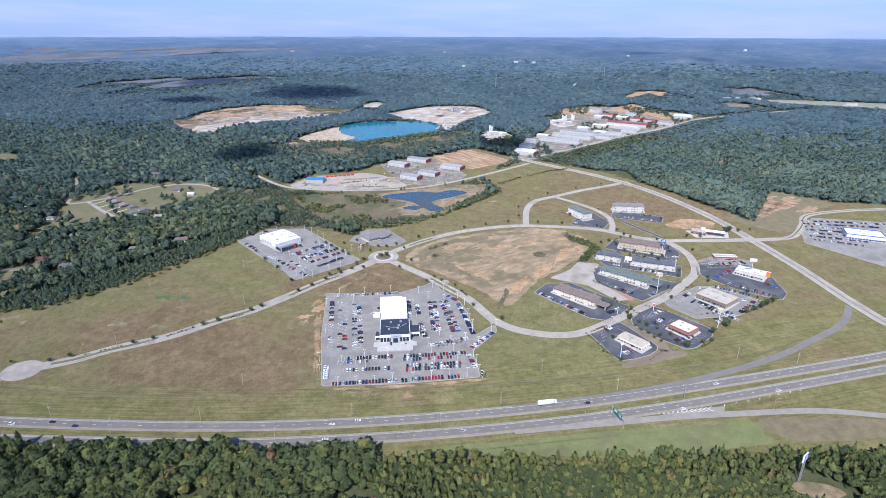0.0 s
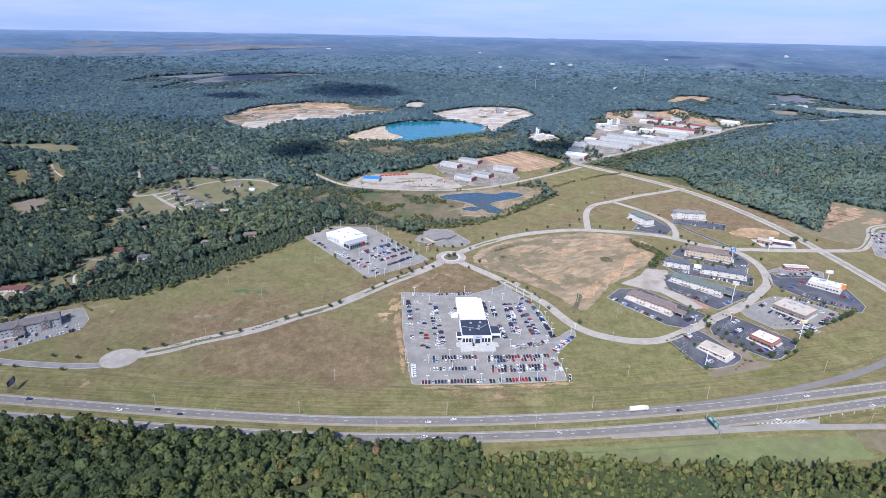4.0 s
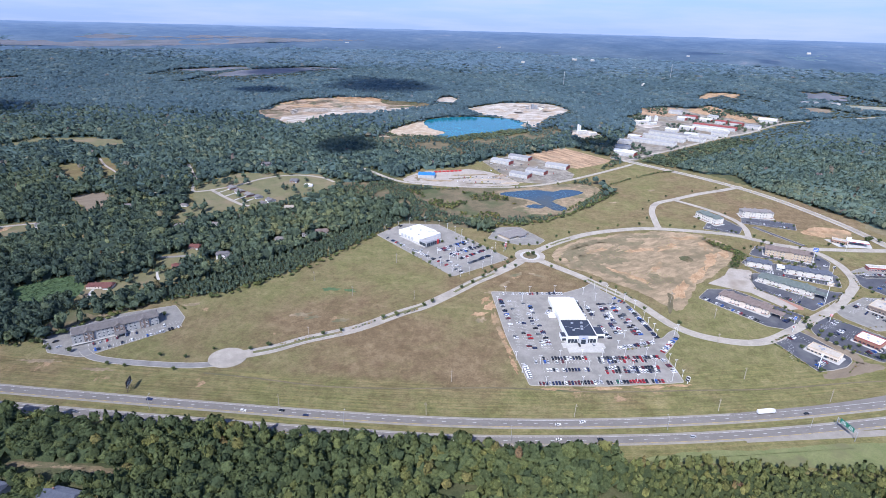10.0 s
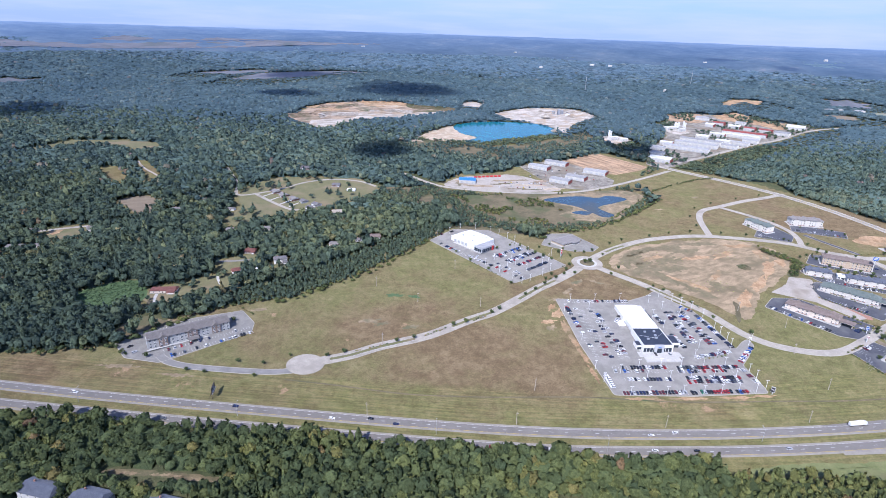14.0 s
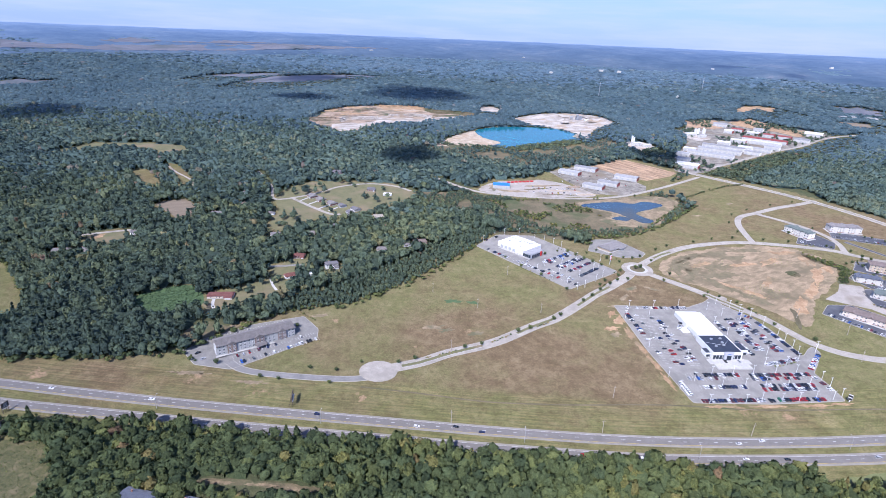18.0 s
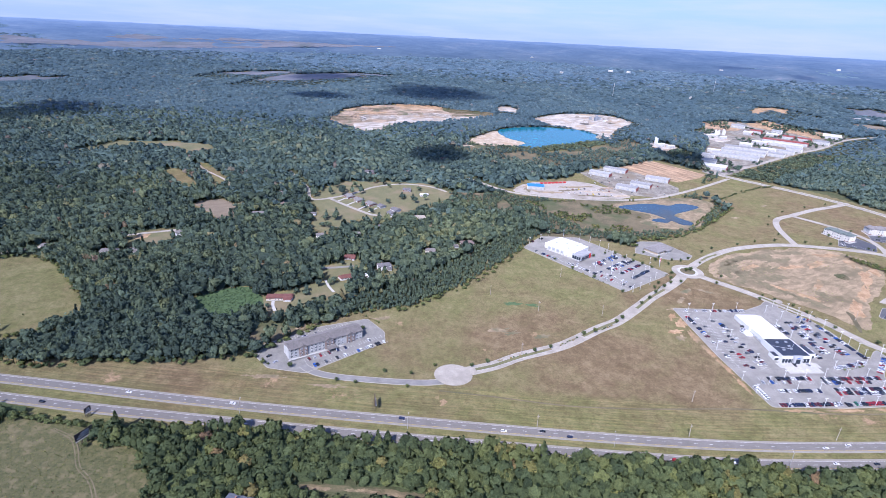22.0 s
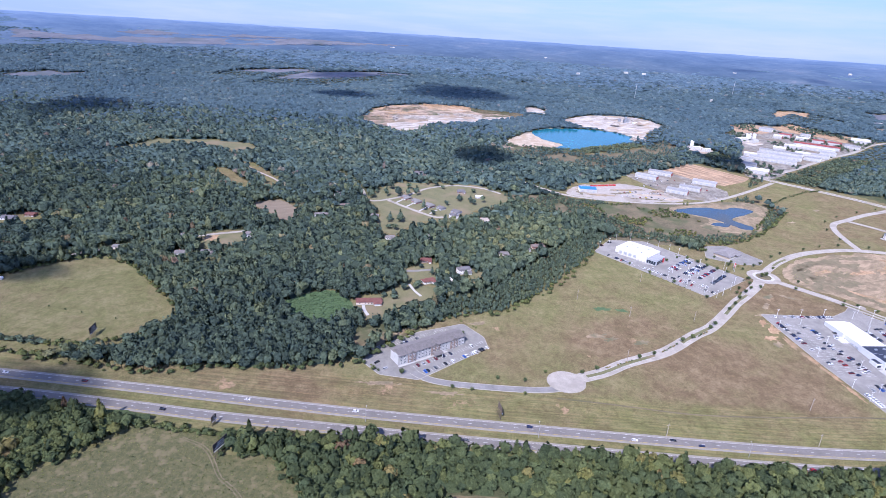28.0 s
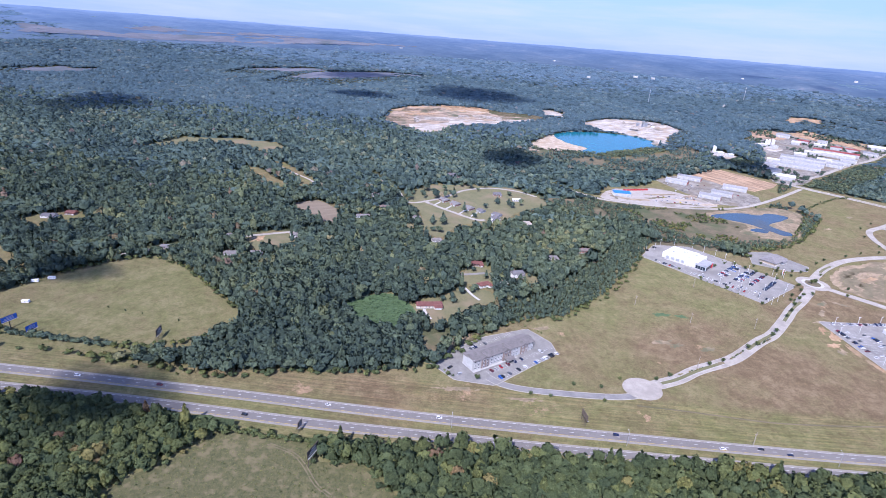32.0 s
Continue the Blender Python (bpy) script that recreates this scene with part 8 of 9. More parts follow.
def crowd():
    """All the far cars, joined into one."""
    V, F, S, mats, base = [], [], [], [], 0
    for (shape, colour), places in sorted(CROWD.items()):
        L, W, h, H, f0, f1, r0, r1 = SHAPES[shape]
        pieces = [(shell("car", L, W, 0.28, h), PAINTS[colour]), (frustum(f1, f0, r1, r0, W / 2 - 0.08, W / 2 - 0.26, h - 0.02, H - 0.07), M_GLASS), (frustum(r1 - 0.04, r0 + 0.04, r1 + 0.06, r0 - 0.06, W / 2 - 0.24, W / 2 - 0.30, H - 0.08, H), PAINTS[colour])]
        for u in (-L * 0.30, L * 0.31):
            pieces.append((rod(bmesh.new(), (u, -W / 2, 0.34), (u, W / 2, 0.34), 0.34, 0.34, 7), M_TYRE))
        for bm, mat in pieces:
            if mat not in mats:
                mats.append(mat)
            bm.verts.index_update()
            vs = [v.co.copy() for v in bm.verts]
            fs = [[v.index for v in f.verts] for f in bm.faces]
            bm.free()
            for m in places:
                V += [tuple(m @ v) for v in vs]
                F += [[i + base for i in f] for f in fs]
                S += [mats.index(mat)] * len(fs)
                base += len(vs)
    ob = new("far_parked_cars", mesh_of("far_parked_cars", V, F, mats, S))
    return tagged(ob, "crowd of parked cars on the far lots", "cars", kind="stuff")


crowd()


# ---- woods ----
def grow(name, sites, cards, size, material, core=True, label="", category="woods", conic=0.3, kinds=6, trunks=False, seed=1, rough=0.28):
    """One joined mesh of many trees: sites are rows of x, y, height, width, tint."""
    rng = np.random.default_rng(seed)
    temps = []
    for k in range(kinds):
        con = k < kinds * conic
        V, F = np.zeros((0, 3)), np.zeros((0, 4), int)
        if core:
            v, f = ico_template(rng, rough)
            v = v * ([0.46, 0.46, 0.72] if con else [0.74, 0.74, 0.55]) + [0, 0, 0.22 if con else 0.32]
            V, F = v, np.c_[f, f[:, 2]]
        if cards:
            q = card_template(rng, cards, size, con)
            away = np.einsum("ij,ij->i", np.cross(q[:, 1] - q[:, 0], q[:, 3] - q[:, 0]), q.mean(1) - [0, 0, 0.42]) < 0
            q[away] = q[away][:, ::-1]
            F = np.r_[F, np.arange(len(q) * 4).reshape(-1, 4) + len(V)] if len(F) else np.arange(len(q) * 4).reshape(-1, 4)
            V = np.r_[V, q.reshape(-1, 3)]
        if trunks:
            k5 = np.arange(5) * 2 * math.pi / 5
            t = np.r_[np.c_[0.03 * np.cos(k5), 0.03 * np.sin(k5), 0 * k5], np.c_[0.015 * np.cos(k5), 0.015 * np.sin(k5), 0 * k5 + 0.5]]
            F = np.r_[F, np.array([[i, (i + 1) % 5, 5 + (i + 1) % 5, 5 + i] for i in range(5)]) + len(V)]
            V = np.r_[V, t]
        temps.append((V, F))
    sites = np.asarray(sites, float)
    pick = rng.integers(0, kinds, len(sites))
    VV, FF, TT, NN, base = [], [], [], [], 0
    for k, (V, F) in enumerate(temps):
        s = sites[pick == k]
        if not len(s):
            continue
        a = rng.uniform(0, 6.283, len(s))
        c, sn = np.cos(a)[:, None], np.sin(a)[:, None]
        w = s[:, 3:4]
        x = (V[:, 0] * c - V[:, 1] * sn) * w + s[:, 0:1]
        y = (V[:, 0] * sn + V[:, 1] * c) * w + s[:, 1:2]
        z = V[:, 2] * s[:, 2:3] + height(s[:, 0], s[:, 1])[:, None]
        VV.append(np.stack([x, y, z], -1).reshape(-1, 3))
        FF.append((F[None] + (np.arange(len(s)) * len(V))[:, None, None]).reshape(-1, 4) + base)
        TT.append(np.repeat(s[:, 4], len(V)))
        base += len(s) * len(V)
        out = V - [0, 0, 0.42]
        out = out / (np.linalg.norm(out, axis=1)[:, None] + 1e-6) + [0, 0, 0.25]
        nx, ny = out[:, 0] * c - out[:, 1] * sn, out[:, 0] * sn + out[:, 1] * c
        NN.append(np.stack([nx, ny, np.broadcast_to(out[:, 2], nx.shape)], -1).reshape(-1, 3))
    VV, FF, TT = np.concatenate(VV), np.concatenate(FF), np.concatenate(TT)
    tri = FF[:, 2] == FF[:, 3]
    me = bpy.data.meshes.new(name)
    me.vertices.add(len(VV))
    me.vertices.foreach_set("co", VV.astype(np.float32).ravel())
    n3, n4 = int(tri.sum()), int((~tri).sum())
    loops = np.r_[FF[tri][:, :3].ravel(), FF[~tri].ravel()].astype(np.int32)
    me.loops.add(len(loops))
    me.loops.foreach_set("vertex_index", loops)
    me.polygons.add(n3 + n4)
    me.polygons.foreach_set("loop_start", np.r_[np.arange(n3) * 3, n3 * 3 + np.arange(n4) * 4].astype(np.int32))
    me.attributes.new("tint", "FLOAT", "POINT").data.foreach_set("value", TT.astype(np.float32))
    me.materials.append(material)
    me.update(calc_edges=True)
    me.polygons.foreach_set("use_smooth", np.ones(n3 + n4, bool))
    NN = np.concatenate(NN) + rng.normal(0, 0.32, (len(VV), 3))
    me.normals_split_custom_set_from_vertices((NN / np.linalg.norm(NN, axis=1)[:, None]).astype(np.float32))
    ob = new(name, me)
    return tagged(ob, label, category, kind="stuff")


def in_view(x, y):
    """The wedge of land that the flight looks over."""
    return (x > -500 - 0.98 * (y + 90)) & (x < 170 + 0.80 * (y + 60))


def chance(x, y):
    """A fixed even lot from 0 to 1 for each place, by which neighbouring kinds of wood and their haze tints mingle."""
    return np.mod(np.sin(np.floor(x) * 12.9898 + np.floor(y) * 78.233) * 43758.5453, 1.0)


def scatter(x0, x1, y0, y1, gap, seed, keep):
    """Uneven rows of places in a stretch of the plan, thinned by keep(x, y)."""
    rng = np.random.default_rng(seed)
    X, Y = np.meshgrid(np.arange(x0, x1, float(gap)), np.arange(y0, y1, float(gap)))
    X[1::2] += gap / 2
    x, y = X.ravel() + rng.uniform(-0.42, 0.42, X.size) * gap, Y.ravel() + rng.uniform(-0.42, 0.42, X.size) * gap
    k = keep(x, y) & in_view(x, y)
    return x[k], y[k], rng


def stand_tone(x, y):
    """Broad stands of darker pine and paler broadleaved trees."""
    return 0.10 * np.sin(x / 173 + 1.7 * np.sin(y / 211)) * np.sin(y / 127 + 1.3 * np.sin(x / 263)) + 0.07 * np.sin(x / 71 + y / 93 + 2 * np.sin(y / 187))


def trees(x, y, rng, tall, wide, tint=(0.28, 0.22)):
    n = len(x)
    tone = 0.5 + 0.5 * np.sin(x / 47 + 1.3 * np.sin(y / 61)) * np.sin(y / 39 + np.sin(x / 83))
    t = np.clip(rng.normal(tint[0], tint[1], n) * 0.85 + tone * 0.22 - 0.06 + stand_tone(x, y), 0, 0.86)
    t = np.where(rng.random(n) < 0.014, rng.uniform(0.86, 1.0, n), t)
    stand = 1 + 0.16 * np.sin(x / 29 + 2 * np.sin(y / 47)) * np.sin(y / 33 + 1.7 * np.sin(x / 71))
    size = np.clip(rng.normal(1.0, 0.14, n), 0.6, 1.4) * stand
    t = np.where(rng.random(n) < 0.06, np.clip(t + 0.2, 0, 0.85), t)
    return np.c_[x, y, rng.uniform(*tall, n) * size, rng.uniform(*wide, n) * np.sqrt(size), t]


GAPS = [[(-494, 388), (-482, 404), (-452, 398), (-434, 410), (-440, 420), (-424, 424), (-432, 402), (-488, 354), (-496, 366)], [(-86, 200), (-76, 216), (-58, 217), (-54, 201)], [(26, 211), (33, 223), (47, 223), (50, 211)], [(-394, 190), (-350, 191), (-303, 190), (-303, 206), (-350, 207), (-394, 205)]]
HOMES = [(-420, 178, 16), (-382, 176, 16), (-328, 176, 16)] + [(h[0], h[1], h[3] * 0.5 + 5) for h in HOUSES]
VISTAS = [(POND, 1.0), (BEACH, 1.0), (QUARRY_W, 0.22), (QUARRY_E, 0.6), (WORKS, 0.8), (MOUND, 0.7), (YARDS, 0.9), (MARSH, 0.6)] + [(r, 0.8) for r in FAR_OPEN + BATCH]


def timber(x, y):
    """Land that is neither open, nor road, nor garden."""
    k = ~open_land(x, y)
    for ring in GAPS:
        k &= ~inside(ring, x, y)
    for ring in GLADES[:4] + GLADES[5:] + [VILLAGE, WEST_FIELD]:
        for lift in (9, 18) if ring is not VILLAGE else (10, 20, 30):
            k &= ~inside(ring, x, y + lift)
    k &= ~inside([(330, 232), (342, 250), (368, 248), (378, 232), (352, 222)], x, y)
    for line, width in ROAD_LINES:
        near = (x > line[:, 0].min() - 20) & (x < line[:, 0].max() + 20) & (y > line[:, 1].min() - 30) & (y < line[:, 1].max() + 20)
        front, side = (15, 5) if width > 7 else (4, 2.5)
        for px, py in line:
            near_it = near & (np.abs(x - px) < width / 2 + side) & (y < py + width / 2 + 4) & (y > py - width / 2 - front)
            k &= ~near_it
    for hx, hy, r in HOMES:
        k &= ((x - hx) / r) ** 2 + ((y - hy + 9) / (r * 1.2)) ** 2 > 1
    return k


def lowland(x, y):
    """Strips in front of open land where only low growth stands."""
    k = np.zeros(np.shape(x), bool)
    for ring, share in VISTAS:
        r = np.array(ring, float)
        mx, my = r.mean(0)
        reach = 14 * math.hypot(mx + 180, my + 85) / (276 - ground_at(mx, my))
        for s in np.linspace(0.12, share, 7):
            k |= inside(ring, x - (mx + 180) / my * s * reach * 0.9, y + s * reach)
    return k


YOUNG = [(-330, 867), (-220, 877), (-164, 859), (-23, 875), (-26, 756), (-55, 695), (-179, 692), (-185, 747), (-269, 780), (-322, 823)]
BELT = [(-405, 433), (-349, 454), (-290, 517), (-235, 600), (-212, 646), (-184, 697), (-206, 714), (-244, 665), (-276, 620), (-328, 545), (-378, 488), (-415, 466)]


def wooded(x, y):
    return timber(x, y) & ~lowland(x, y) & ~inside(BELT, x, y) & ~inside(YOUNG, x, y)


# the strip of trees south of the highway and the young pines beyond it
x, y, rng = scatter(-900, 520, 60, 282, 6.1, 11, lambda x, y: wooded(x, y) & (x < 46) & (y > 95 - 0.05 * x) & ~((x < -470) & (y > 240 + 0.17 * np.clip(-630 - x, 0, 100))))
grow("near_woods", trees(x, y, rng, (10, 16), (8.5, 13.5)), 100, 0.092, M_LEAF, conic=0.13, kinds=8, label="dense mixed wood of green oaks and pines by the highway", trunks=True, seed=2)
x, y, rng = scatter(40, 480, 40, 290, 5.2, 12, lambda x, y: wooded(x, y) & (y < 249 + 0.072 * (x - 60)))
grow("young_pines", trees(x, y, rng, (7, 12), (5.5, 8.5), (0.54, 0.12)), 56, 0.12, M_LEAF, label="thicket of bright green young trees", conic=0.35, seed=3)
x, y, rng = scatter(-420, -180, 425, 720, 4.3, 71, lambda x, y: inside(BELT, x, y) & timber(x, y))
grow("pine_belt", trees(x, y, rng, (5, 9), (4.5, 6.5), (0.22, 0.12)), 34, 0.14, M_LEAF_MID, label="belt of young green pines along the field", conic=0.6, seed=72)
x, y, rng = scatter(-330, -23, 692, 877, 5.0, 75, lambda x, y: inside(YOUNG, x, y) & timber(x, y) & (np.sin(x / 17) * np.sin(y / 14) + 0.5 * np.sin(x / 6) > -0.55))
grow("young_growth", trees(x, y, rng, (3, 7), (4, 6.5), (0.30, 0.16)), 26, 0.15, M_LEAF_MID, label="young pines and brush beside the marsh", conic=0.45, seed=76)
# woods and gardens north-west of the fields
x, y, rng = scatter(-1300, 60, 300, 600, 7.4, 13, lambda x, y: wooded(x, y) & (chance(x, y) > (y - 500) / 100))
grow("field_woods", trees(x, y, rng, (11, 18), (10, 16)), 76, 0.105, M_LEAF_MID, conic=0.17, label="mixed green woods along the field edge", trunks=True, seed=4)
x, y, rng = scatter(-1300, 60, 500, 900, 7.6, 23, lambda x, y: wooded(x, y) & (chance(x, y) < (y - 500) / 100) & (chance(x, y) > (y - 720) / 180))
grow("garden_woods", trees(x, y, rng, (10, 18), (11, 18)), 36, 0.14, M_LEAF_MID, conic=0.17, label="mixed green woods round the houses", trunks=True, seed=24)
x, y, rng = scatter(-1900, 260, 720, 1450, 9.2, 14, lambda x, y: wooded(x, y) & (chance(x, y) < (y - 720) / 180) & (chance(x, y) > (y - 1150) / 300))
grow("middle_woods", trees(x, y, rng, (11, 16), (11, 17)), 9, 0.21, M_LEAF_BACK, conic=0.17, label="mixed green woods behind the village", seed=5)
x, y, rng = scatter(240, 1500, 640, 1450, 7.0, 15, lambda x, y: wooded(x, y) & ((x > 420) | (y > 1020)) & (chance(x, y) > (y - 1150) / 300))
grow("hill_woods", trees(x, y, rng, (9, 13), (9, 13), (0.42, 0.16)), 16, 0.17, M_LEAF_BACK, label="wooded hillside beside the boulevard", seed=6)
# From here on the leaf colours themselves carry the blue of the haze.
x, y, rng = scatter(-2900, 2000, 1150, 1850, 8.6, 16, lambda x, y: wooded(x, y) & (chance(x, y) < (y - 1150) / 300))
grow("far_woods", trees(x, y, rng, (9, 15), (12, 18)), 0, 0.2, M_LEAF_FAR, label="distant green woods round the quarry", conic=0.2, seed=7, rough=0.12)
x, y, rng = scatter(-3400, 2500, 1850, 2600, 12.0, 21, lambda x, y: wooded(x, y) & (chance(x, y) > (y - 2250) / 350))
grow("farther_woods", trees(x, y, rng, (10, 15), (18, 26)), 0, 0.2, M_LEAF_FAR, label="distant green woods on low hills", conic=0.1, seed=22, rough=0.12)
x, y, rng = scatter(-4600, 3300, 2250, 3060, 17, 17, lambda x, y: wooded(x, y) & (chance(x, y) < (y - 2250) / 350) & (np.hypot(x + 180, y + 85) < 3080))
grow("distant_woods", trees(x, y, rng, (10, 15), (24, 36)), 0, 0.2, M_LEAF_DIST, label="distant wooded land with blue haze put into its leaf colour", conic=0.0, seed=8, rough=0.12)


def canopy(name, x0, x1, y0, y1, rise0, rise1, fall0, fall1, step, tall, material, label, seed):
    """The closed lower leaf layer of the far woods, between and under the crowns: rough cells wherever trees stand."""
    rng = np.random.default_rng(seed)
    X, Y = np.meshgrid(np.arange(x0, x1, float(step)), np.arange(y0, y1, float(step)))
    X, Y = X + rng.uniform(-0.35, 0.35, X.shape) * step, Y + rng.uniform(-0.35, 0.35, X.shape) * step
    ok = wooded(X.ravel(), Y.ravel()) & in_view(X.ravel(), Y.ravel()) & ((X.ravel() < 60) | (X.ravel() > 420) | (Y.ravel() > 1020) | (Y.ravel() < 300))
    i = np.arange(X.size).reshape(X.shape)
    f = np.stack([i[:-1, :-1], i[:-1, 1:], i[1:, 1:], i[1:, :-1]], -1).reshape(-1, 4)
    cy = Y.ravel()[f].mean(1)
    lot = chance(X.ravel()[f].mean(1), cy)
    f = f[ok[f].all(1) & (lot < (cy - rise0) / (rise1 - rise0)) & (lot >= (cy - fall0) / (fall1 - fall0))]
    f = np.r_[f[:, [0, 1, 2]], f[:, [0, 2, 3]]]
    inner = ok.reshape(X.shape).copy()
    inner[1:-1, 1:-1] &= inner[:-2, 1:-1] & inner[2:, 1:-1] & inner[1:-1, :-2] & inner[1:-1, 2:]
    Z = height(X, Y) + np.where(inner, tall + rng.normal(0, 0.16 * tall, X.shape), 0.3)
    tint = np.clip(0.22 + stand_tone(X, Y) + rng.normal(0, 0.10, X.shape), 0, 0.8)
    used, f = np.unique(f, return_inverse=True)
    ob = sheet(name, np.c_[X.ravel(), Y.ravel(), Z.ravel()][used], f.reshape(-1, 3), material, False, tint=tint.ravel()[used])
    return tagged(ob, label, "woods", kind="stuff")


canopy("near_canopy", -900, 46, 100, 252, 60, 61, 9000, 9001, 6.0, 6.6, M_LEAF, "closed lower leaf layer of the wood by the highway", 84)
canopy("young_canopy", 40, 480, 60, 248, 30, 31, 9000, 9001, 5.0, 5.2, M_LEAF, "closed lower leaf layer of the young thicket", 86)
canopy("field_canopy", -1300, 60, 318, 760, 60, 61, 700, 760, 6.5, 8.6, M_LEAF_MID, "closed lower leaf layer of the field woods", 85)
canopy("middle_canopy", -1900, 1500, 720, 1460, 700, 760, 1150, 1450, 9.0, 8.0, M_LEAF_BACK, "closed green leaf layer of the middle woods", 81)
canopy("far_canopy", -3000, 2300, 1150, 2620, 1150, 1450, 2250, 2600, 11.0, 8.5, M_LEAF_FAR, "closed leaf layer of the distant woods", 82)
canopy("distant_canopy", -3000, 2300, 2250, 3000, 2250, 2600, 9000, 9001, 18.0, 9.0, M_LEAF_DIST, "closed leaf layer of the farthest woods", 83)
# low growth along the wood's edge
ex, ey = [], []
for ring in (SITE[1:23], SOUTH_FIELD, WEST_FIELD):
    for px, py in spline(ring, 3.5):
        if -900 < px < 200 and (ring is not SITE[1:23]):
            ex.append(px)
            ey.append(py)
edge_rng = np.random.default_rng(33)
ex, ey = np.array(ex) + edge_rng.normal(0, 2.5, len(ex)), np.array(ey) + edge_rng.normal(0, 2.5, len(ex))
k = in_view(ex, ey) & (edge_rng.random(len(ex)) < 0.75)
k &= ~((ex > -215) & (ey < 700) & (ex < -60))
x, y, rng = scatter(-700, -470, 60, 244, 3.3, 77, lambda x, y: inside(SOUTH_FIELD, x, y))
grow("pasture_tufts", trees(x, y, rng, (0.2, 0.5), (0.7, 1.5), (0.68, 0.08)), 8, 0.3, M_LEAF, core=False, conic=0.0, label="rank grass tufts standing in the rough pasture", seed=78)
hx = np.arange(-640, -556, 2.2)
hy = 245 - 0.09 * (hx + 640) + edge_rng.normal(0, 1.6, len(hx))
grow("hedge_row", trees(hx, hy, edge_rng, (2.5, 4.5), (4, 6.5), (0.42, 0.12)), 40, 0.14, M_LEAF, conic=0.0, label="dense green hedge between pasture and highway", seed=38)
grow("edge_shrubs", trees(ex[k], ey[k], edge_rng, (2.5, 6.5), (4, 8), (0.45, 0.2)), 34, 0.15, M_LEAF, conic=0.0, label="green shrubs along the edge of the woods", seed=34)
hx = np.arange(-870, -768, 2.4)
hy = 338 - 0.06 * (hx + 870) + edge_rng.normal(0, 2.0, len(hx))
grow("hedge_row", trees(hx, hy, edge_rng, (3.5, 6.5), (5, 8), (0.25, 0.12)), 44, 0.14, M_LEAF_MID, conic=0.0, label="dense green hedge along the west field", seed=39)
x, y, rng = scatter(-600, -490, 395, 480, 4.2, 35, lambda x, y: inside(GLADES[4], x, y))
grow("vine_mounds", trees(x, y, rng, (0.5, 1.4), (4, 7), (0.68, 0.06)), 22, 0.15, M_KUDZU, conic=0.0, label="mounds of green creeping vines", seed=36)
# gardens, marsh shrubs and scrub
x, y, rng = scatter(-560, -310, 640, 910, 17, 18, lambda x, y: inside(VILLAGE, x, y) & (np.min([np.hypot(x - a, y + 6 - b) for a, b, r in HOMES], axis=0) > 17) & (np.sin(x / 19) * np.sin(y / 23) > 0.12) & (np.hypot(x + 350, y - 850) > 20) & ~inside([(-551, 785), (-522, 790), (-438, 728), (-470, 698), (-525, 729)], x, y))
grow("garden_trees", trees(x, y, rng, (9, 15), (9, 14)), 60, 0.11, M_LEAF_MID, label="garden trees round the village houses", seed=9)
x, y, rng = scatter(-512, -360, 420, 565, 11.5, 73, lambda x, y: (inside(GLADES[2], x, y) | inside(GLADES[5], x, y) | inside(GLADES[6], x, y)) & (np.sin(x / 7) * np.sin(y / 9) > 0.25))
k = np.min([np.hypot(x - a, y - b) for a, b, r in HOMES], axis=0) > 13
grow("yard_trees", trees(x[k], y[k], rng, (6, 12), (7, 11)), 60, 0.12, M_LEAF_MID, label="shade trees in the yards of the red-roofed houses", trunks=True, seed=74)
SHORE = [(-51, 853), (17, 896), (105, 924), (140, 903), (130, 868), (103, 825), (72, 770), (34, 750), (-10, 762), (-24, 782), (2, 815)]
x, y, rng = scatter(-220, 150, 715, 930, 5.2, 19, lambda x, y: inside(MARSH, x, y) & ~inside(SHORE, x, y) & (np.sin(x / 23 + 1) * np.sin(y / 15) + 0.5 * np.sin(x / 7) * np.sin(y / 8) > 0.27))
grow("marsh_shrubs", trees(x, y, rng, (2, 6), (4, 7), (0.5, 0.25)), 24, 0.17, M_LEAF, label="low green shrubs and brush in the marsh", seed=10)
x, y, rng = scatter(-400, 130, 1050, 1420, 6.8, 51, lambda x, y: inside(SCRUB, x, y) & (np.sin(x / 33 + 1) * np.sin(y / 21) + 0.6 * np.sin(x / 9) * np.sin(y / 11) > -0.42))
grow("scrub_bushes", trees(x, y, rng, (3, 8), (5.5, 8), (0.34, 0.2)), 10, 0.22, M_LEAF_BACK, label="bushes on the brown scrub land", seed=52)
x, y, rng = scatter(-2200, 1700, 640, 1000, 5.6, 53, lambda x, y: timber(x, y) & lowland(x, y))
grow("low_thicket", trees(x, y, rng, (3, 6), (4.5, 7), (0.30, 0.16)), 30, 0.15, M_LEAF_MID, label="low green thicket in front of the marsh and yards", conic=0.4, seed=54)
x, y, rng = scatter(-2200, 1700, 1000, 1340, 8, 57, lambda x, y: timber(x, y) & lowland(x, y))
grow("road_thicket", trees(x, y, rng, (3.5, 7), (8, 12), (0.48, 0.2)), 14, 0.2, M_LEAF_MID, label="low green thicket beside the works road", conic=0.2, seed=58)
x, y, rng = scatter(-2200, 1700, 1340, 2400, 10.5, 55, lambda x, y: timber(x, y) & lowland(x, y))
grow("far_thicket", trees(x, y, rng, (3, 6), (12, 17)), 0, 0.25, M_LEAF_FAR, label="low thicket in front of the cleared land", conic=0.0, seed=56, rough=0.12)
x, y, rng = scatter(200, 790, 1110, 1800, 13, 59, lambda x, y: inside(WORKS, x, y) & (np.sin(x / 31) * np.sin(y / 43) + 0.5 * np.sin(x / 13) > 0.12) & (np.min([np.hypot(x - w[0], y - w[1]) - 0.5 * w[3] for w in WORK_ROWS], axis=0) > 4))
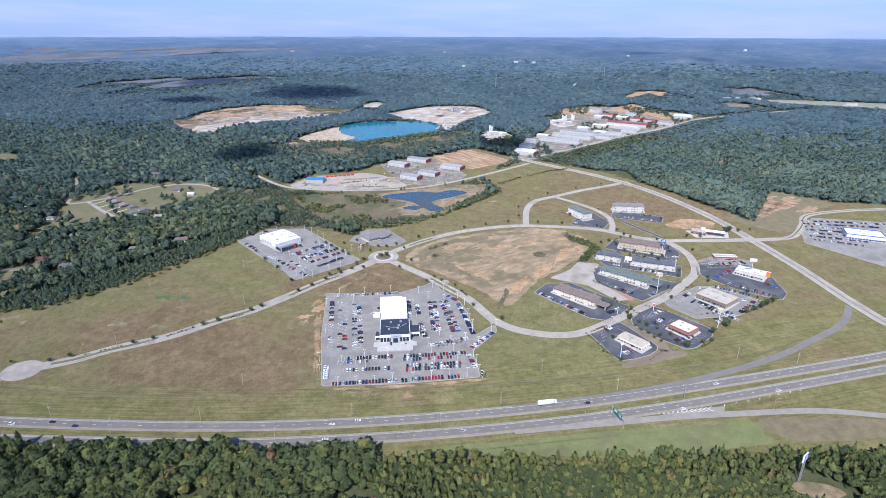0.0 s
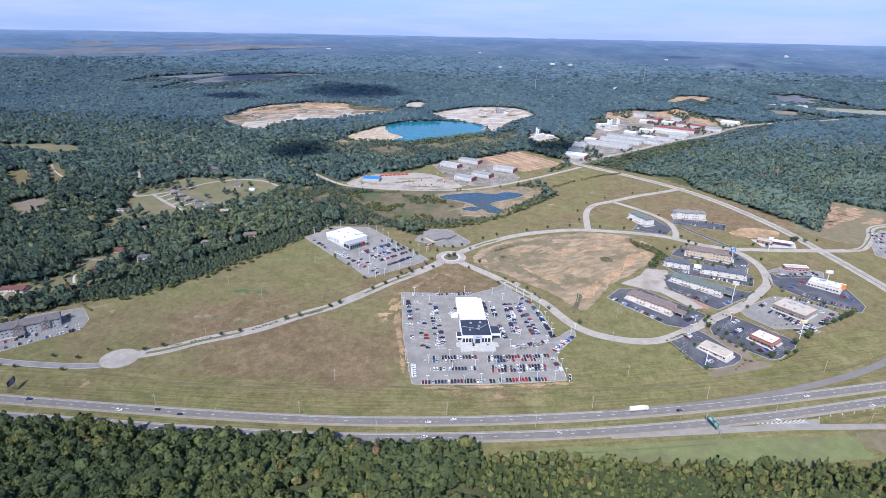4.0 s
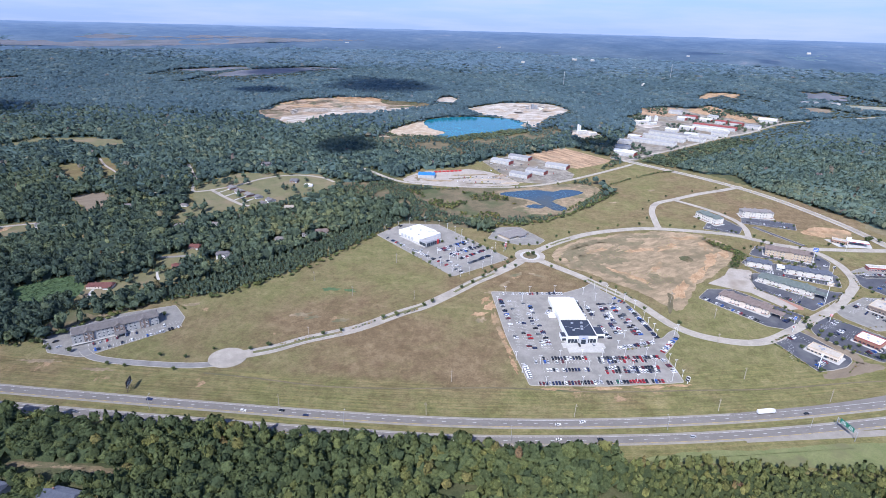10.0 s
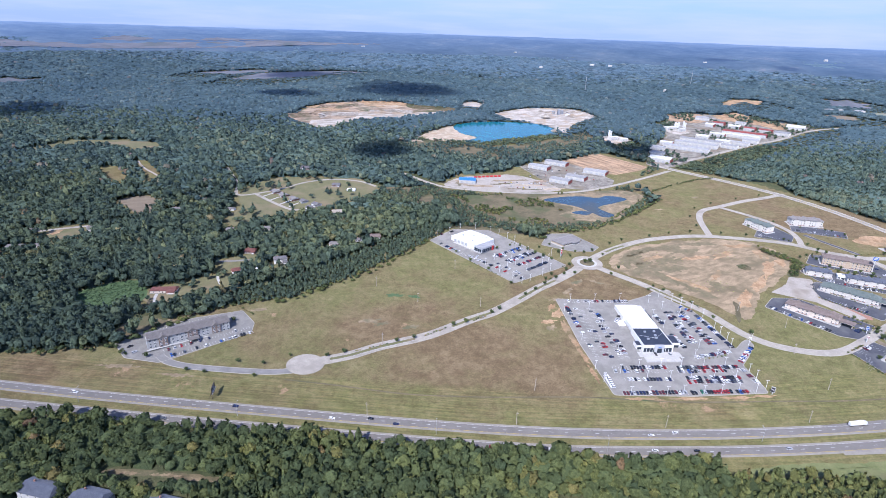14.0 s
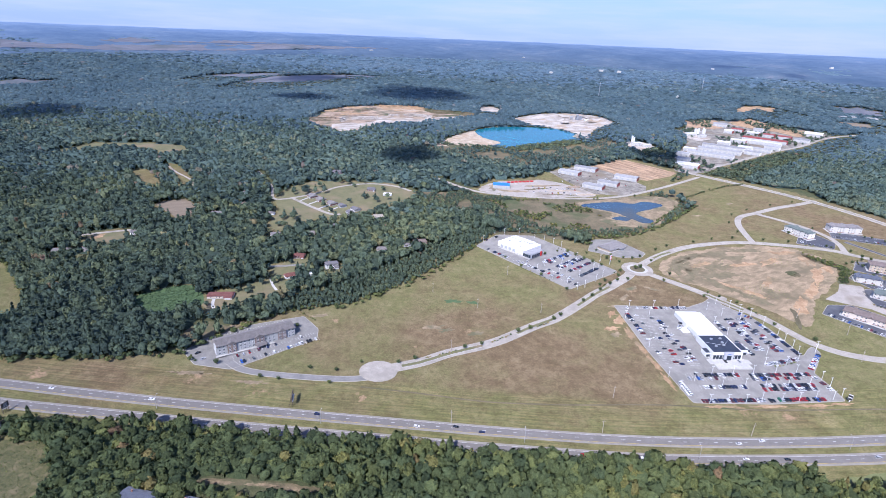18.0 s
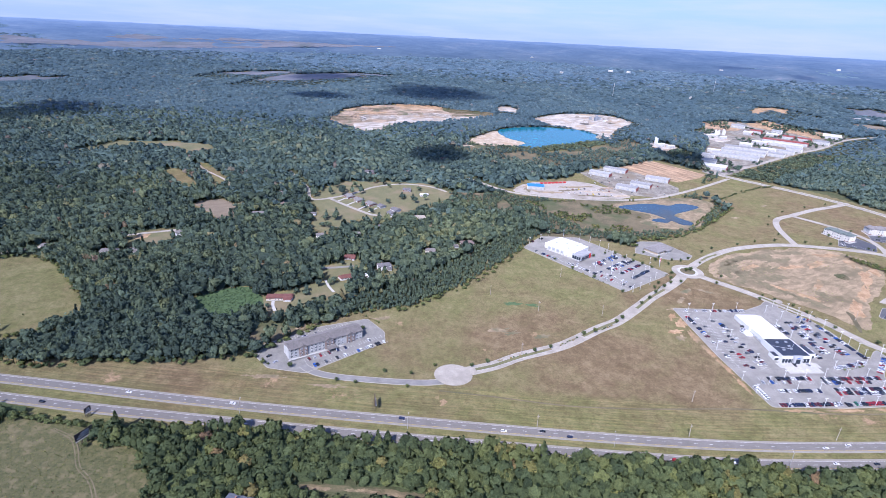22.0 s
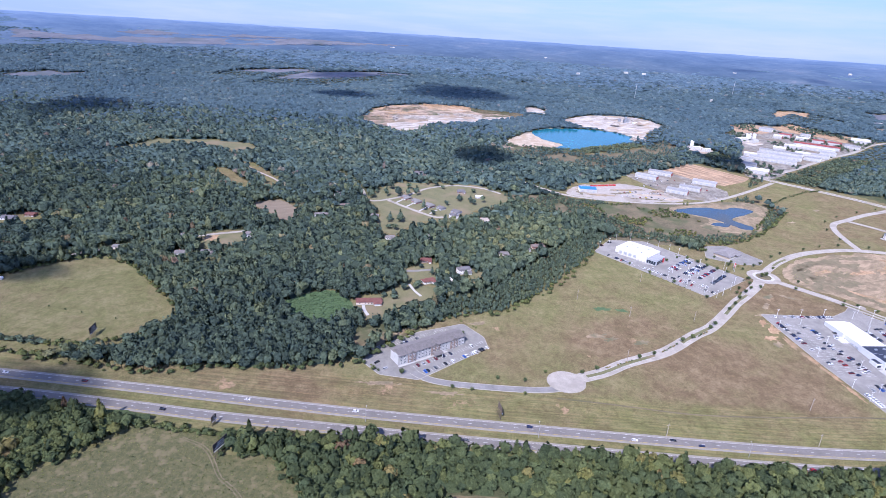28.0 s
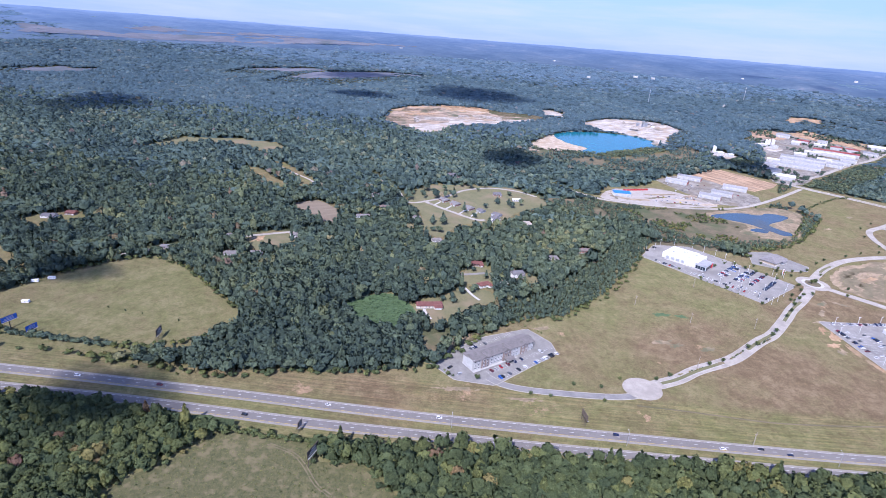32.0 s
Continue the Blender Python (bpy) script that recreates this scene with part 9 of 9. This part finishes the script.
grow("works_trees", trees(x, y, rng, (5, 9), (8, 12), (0.3, 0.2)), 14, 0.2, M_LEAF_MID, label="small trees between the works sheds", conic=0.1, seed=60)


# ---- verges, beds and small ground ----
WEEDS = [(249, 692), (276, 671), (290, 643), (263, 599), (252, 603), (276, 641), (253, 667)]
patch("mulch_bed", [(254, 537), (261, 541), (297, 509), (289, 501)], 0.12, M_WALL_BRICK, "planting bed of red-brown mulch beside the hotel lot", "bed", 3, rag=0.5)
patch("worn_verge", [(256, 380), (291, 400), (304, 405), (322, 399), (305, 390), (262, 374)], 0.06, M_PLOUGH, "worn brown verge below the restaurant lots", "verge", 3, rag=1.2)
patch("worn_verge", [(277, 462), (280, 453), (306, 419), (303, 401), (297, 409), (276, 447)], 0.06, M_PLOUGH, "worn brown strip between the restaurant lots", "verge", 3, rag=0.6)
patch("gully", [(155, 522), (159, 514), (155, 500), (149, 481), (144, 474), (146, 489), (151, 504)], 0.15, M_BRUSH, "dark eroded gully at the field's corner", "gully", 2, rag=0.7)
patch("weed_strip", WEEDS, 0.13, M_BRUSH, "strip of rank weeds beside the hotels", "weeds", 4, rag=1.5)
for x, y, rx, ry, turn, seed in ((-250, 424, 10, 4, 10, 91), (-236, 420, 7, 3, 30, 92), (-205, 418, 9, 3, 20, 93), (-60, 436, 6, 4, 50, 94), (-20, 545, 11, 3, 40, 95), (-34, 520, 9, 3, 60, 96), (4, 548, 8, 2.5, 150, 97), (-48, 498, 7, 3, 20, 98), (-430, 418, 16, 4, 40, 99), (-452, 398, 12, 4, 55, 100), (150, 830, 8, 3, 20, 101), (230, 905, 7, 3, 30, 102), (-372, 430, 9, 3, 15, 103), (-458, 318, 16, 2.5, 3, 104), (-400, 312, 14, 2, 2, 105)):
    patch("bare_spot", blot(x, y, rx, ry, turn, seed), 0.05, M_MUD, "ragged bare spot of pale soil in the grass", "soil", 1.5, rag=0.9)
for x, y, turn, L, W in ((234, 504, -41, 57, 21), (301, 555, -38, 63, 22), (344, 643, -22, 61, 21), (274, 414, -48, 32, 18), (331, 440, -50, 27, 24), (456, 572, -38, 36, 23), (390, 506, -50, 38, 31), (364, 796, -3, 51, 21), (283, 768, -62, 45, 20), (344, 591, -18, 54, 17), (293, 611, -20, 32, 17)):
    c, s = math.cos(radians(turn)), math.sin(radians(turn))
    patch("walkway", rounded([(x + u * c - v * s, y + u * s + v * c) for u, v in ((-L / 2, -W / 2), (L / 2, -W / 2), (L / 2, W / 2), (-L / 2, W / 2))], 2.0), 0.24, M_CONCRETE, "pale concrete walkway round a building", "pavement")
line = spline([(760, 300), (640, 380), (560, 445), (540, 500), (527, 589), (508, 683), (482, 783), (427, 899), (356, 986), (258, 1069), (226, 1099)], 5)
lanes = tagged(new("boulevard_lanes"), "worn turning lane with painted lines along the boulevard", "road marking", kind="structure")
ribbon("turn_lane", line, 1.8, -1.8, 0.23, M_ASPHALT, lanes, 0.03)
for a in (1.95, -1.75):
    ribbon("centre_line", line, a, a - 0.2, 0.26, M_YELLOW, lanes, 0.03)
for a in (7.2, -7.0):
    ribbon("edge_line", line, a, a - 0.2, 0.26, M_PAINT, lanes, 0.03)
line = spline([(545, 692), (567, 696), (605, 740), (630, 780), (660, 797), (712, 812), (800, 826)], 4)
root = tagged(new("planted_median"), "kerbed grass strip along the middle of the hill road", "median", kind="structure")
ribbon("kerb", line, 1.6, -1.6, 0.34, M_CONCRETE, root)
ribbon("grass", line, 1.2, -1.2, 0.42, M_LAWN, root)
x, y, rng = scatter(240, 300, 590, 700, 3.4, 61, lambda x, y: inside(WEEDS, x, y))
grow("weed_thicket", trees(x, y, rng, (1.5, 4.5), (3, 5), (0.5, 0.2)), 30, 0.15, M_LEAF, conic=0.0, label="rank green weeds and saplings beside the hotels", seed=62)
# shrub line along the ditch between the meadow and the pond
ditch_line = spline([(60, 770), (104, 826), (131, 868), (150, 905), (190, 950), (230, 985), (262, 1010), (300, 1030)], 3.2)
rng = np.random.default_rng(66)
k = rng.random(len(ditch_line)) < 0.8
pts = ditch_line[k] + rng.normal(0, 2.0, (int(k.sum()), 2))
grow("ditch_shrubs", trees(pts[:, 0], pts[:, 1], rng, (2, 5), (3, 6), (0.35, 0.2)), 30, 0.15, M_LEAF, conic=0.2, label="row of shrubs along the meadow ditch", seed=67)
# dead brush speckling the bare field
x, y, rng = scatter(30, 280, 480, 715, 6.0, 68, lambda x, y: inside([(29, 598), (57, 651), (127, 691), (194, 710), (245, 708), (275, 680), (264, 625), (225, 575), (201, 554), (170, 500), (152, 480), (134, 508), (85, 549)], x, y) & (np.sin(x / 17 + y / 31) + np.sin(y / 13 - x / 40) + (90 - x) / 130 > 0.25))
grow("field_weeds", trees(x, y, rng, (0.3, 0.9), (0.9, 2.4), (0.88, 0.08)), 14, 0.2, M_LEAF, core=False, conic=0.0, label="dry brown weeds scattered over the bare field", seed=69)

# white halls far off among the woods
for i, (x, y) in enumerate([(70, 2615), (403, 2751), (319, 2756), (879, 2882), (1459, 2930), (-850, 3033), (-38, 3035), (499, 2139)]):
    hall = thing("distant_hall", x, y, 15 * i - 40, "small white hall far off among the woods", "hall", "far halls", 13.0)
    part("wall", box(bmesh.new(), 0, 0, -3, 14 + 3 * (i % 3), 8, 6.5), M_WALL_SHED, hall)
    part("roof", gable(bmesh.new(), 0, 0, 3.5, 14 + 3 * (i % 3), 8, 1.6, 0.4, 0.3), M_ROOF_SHED, hall)
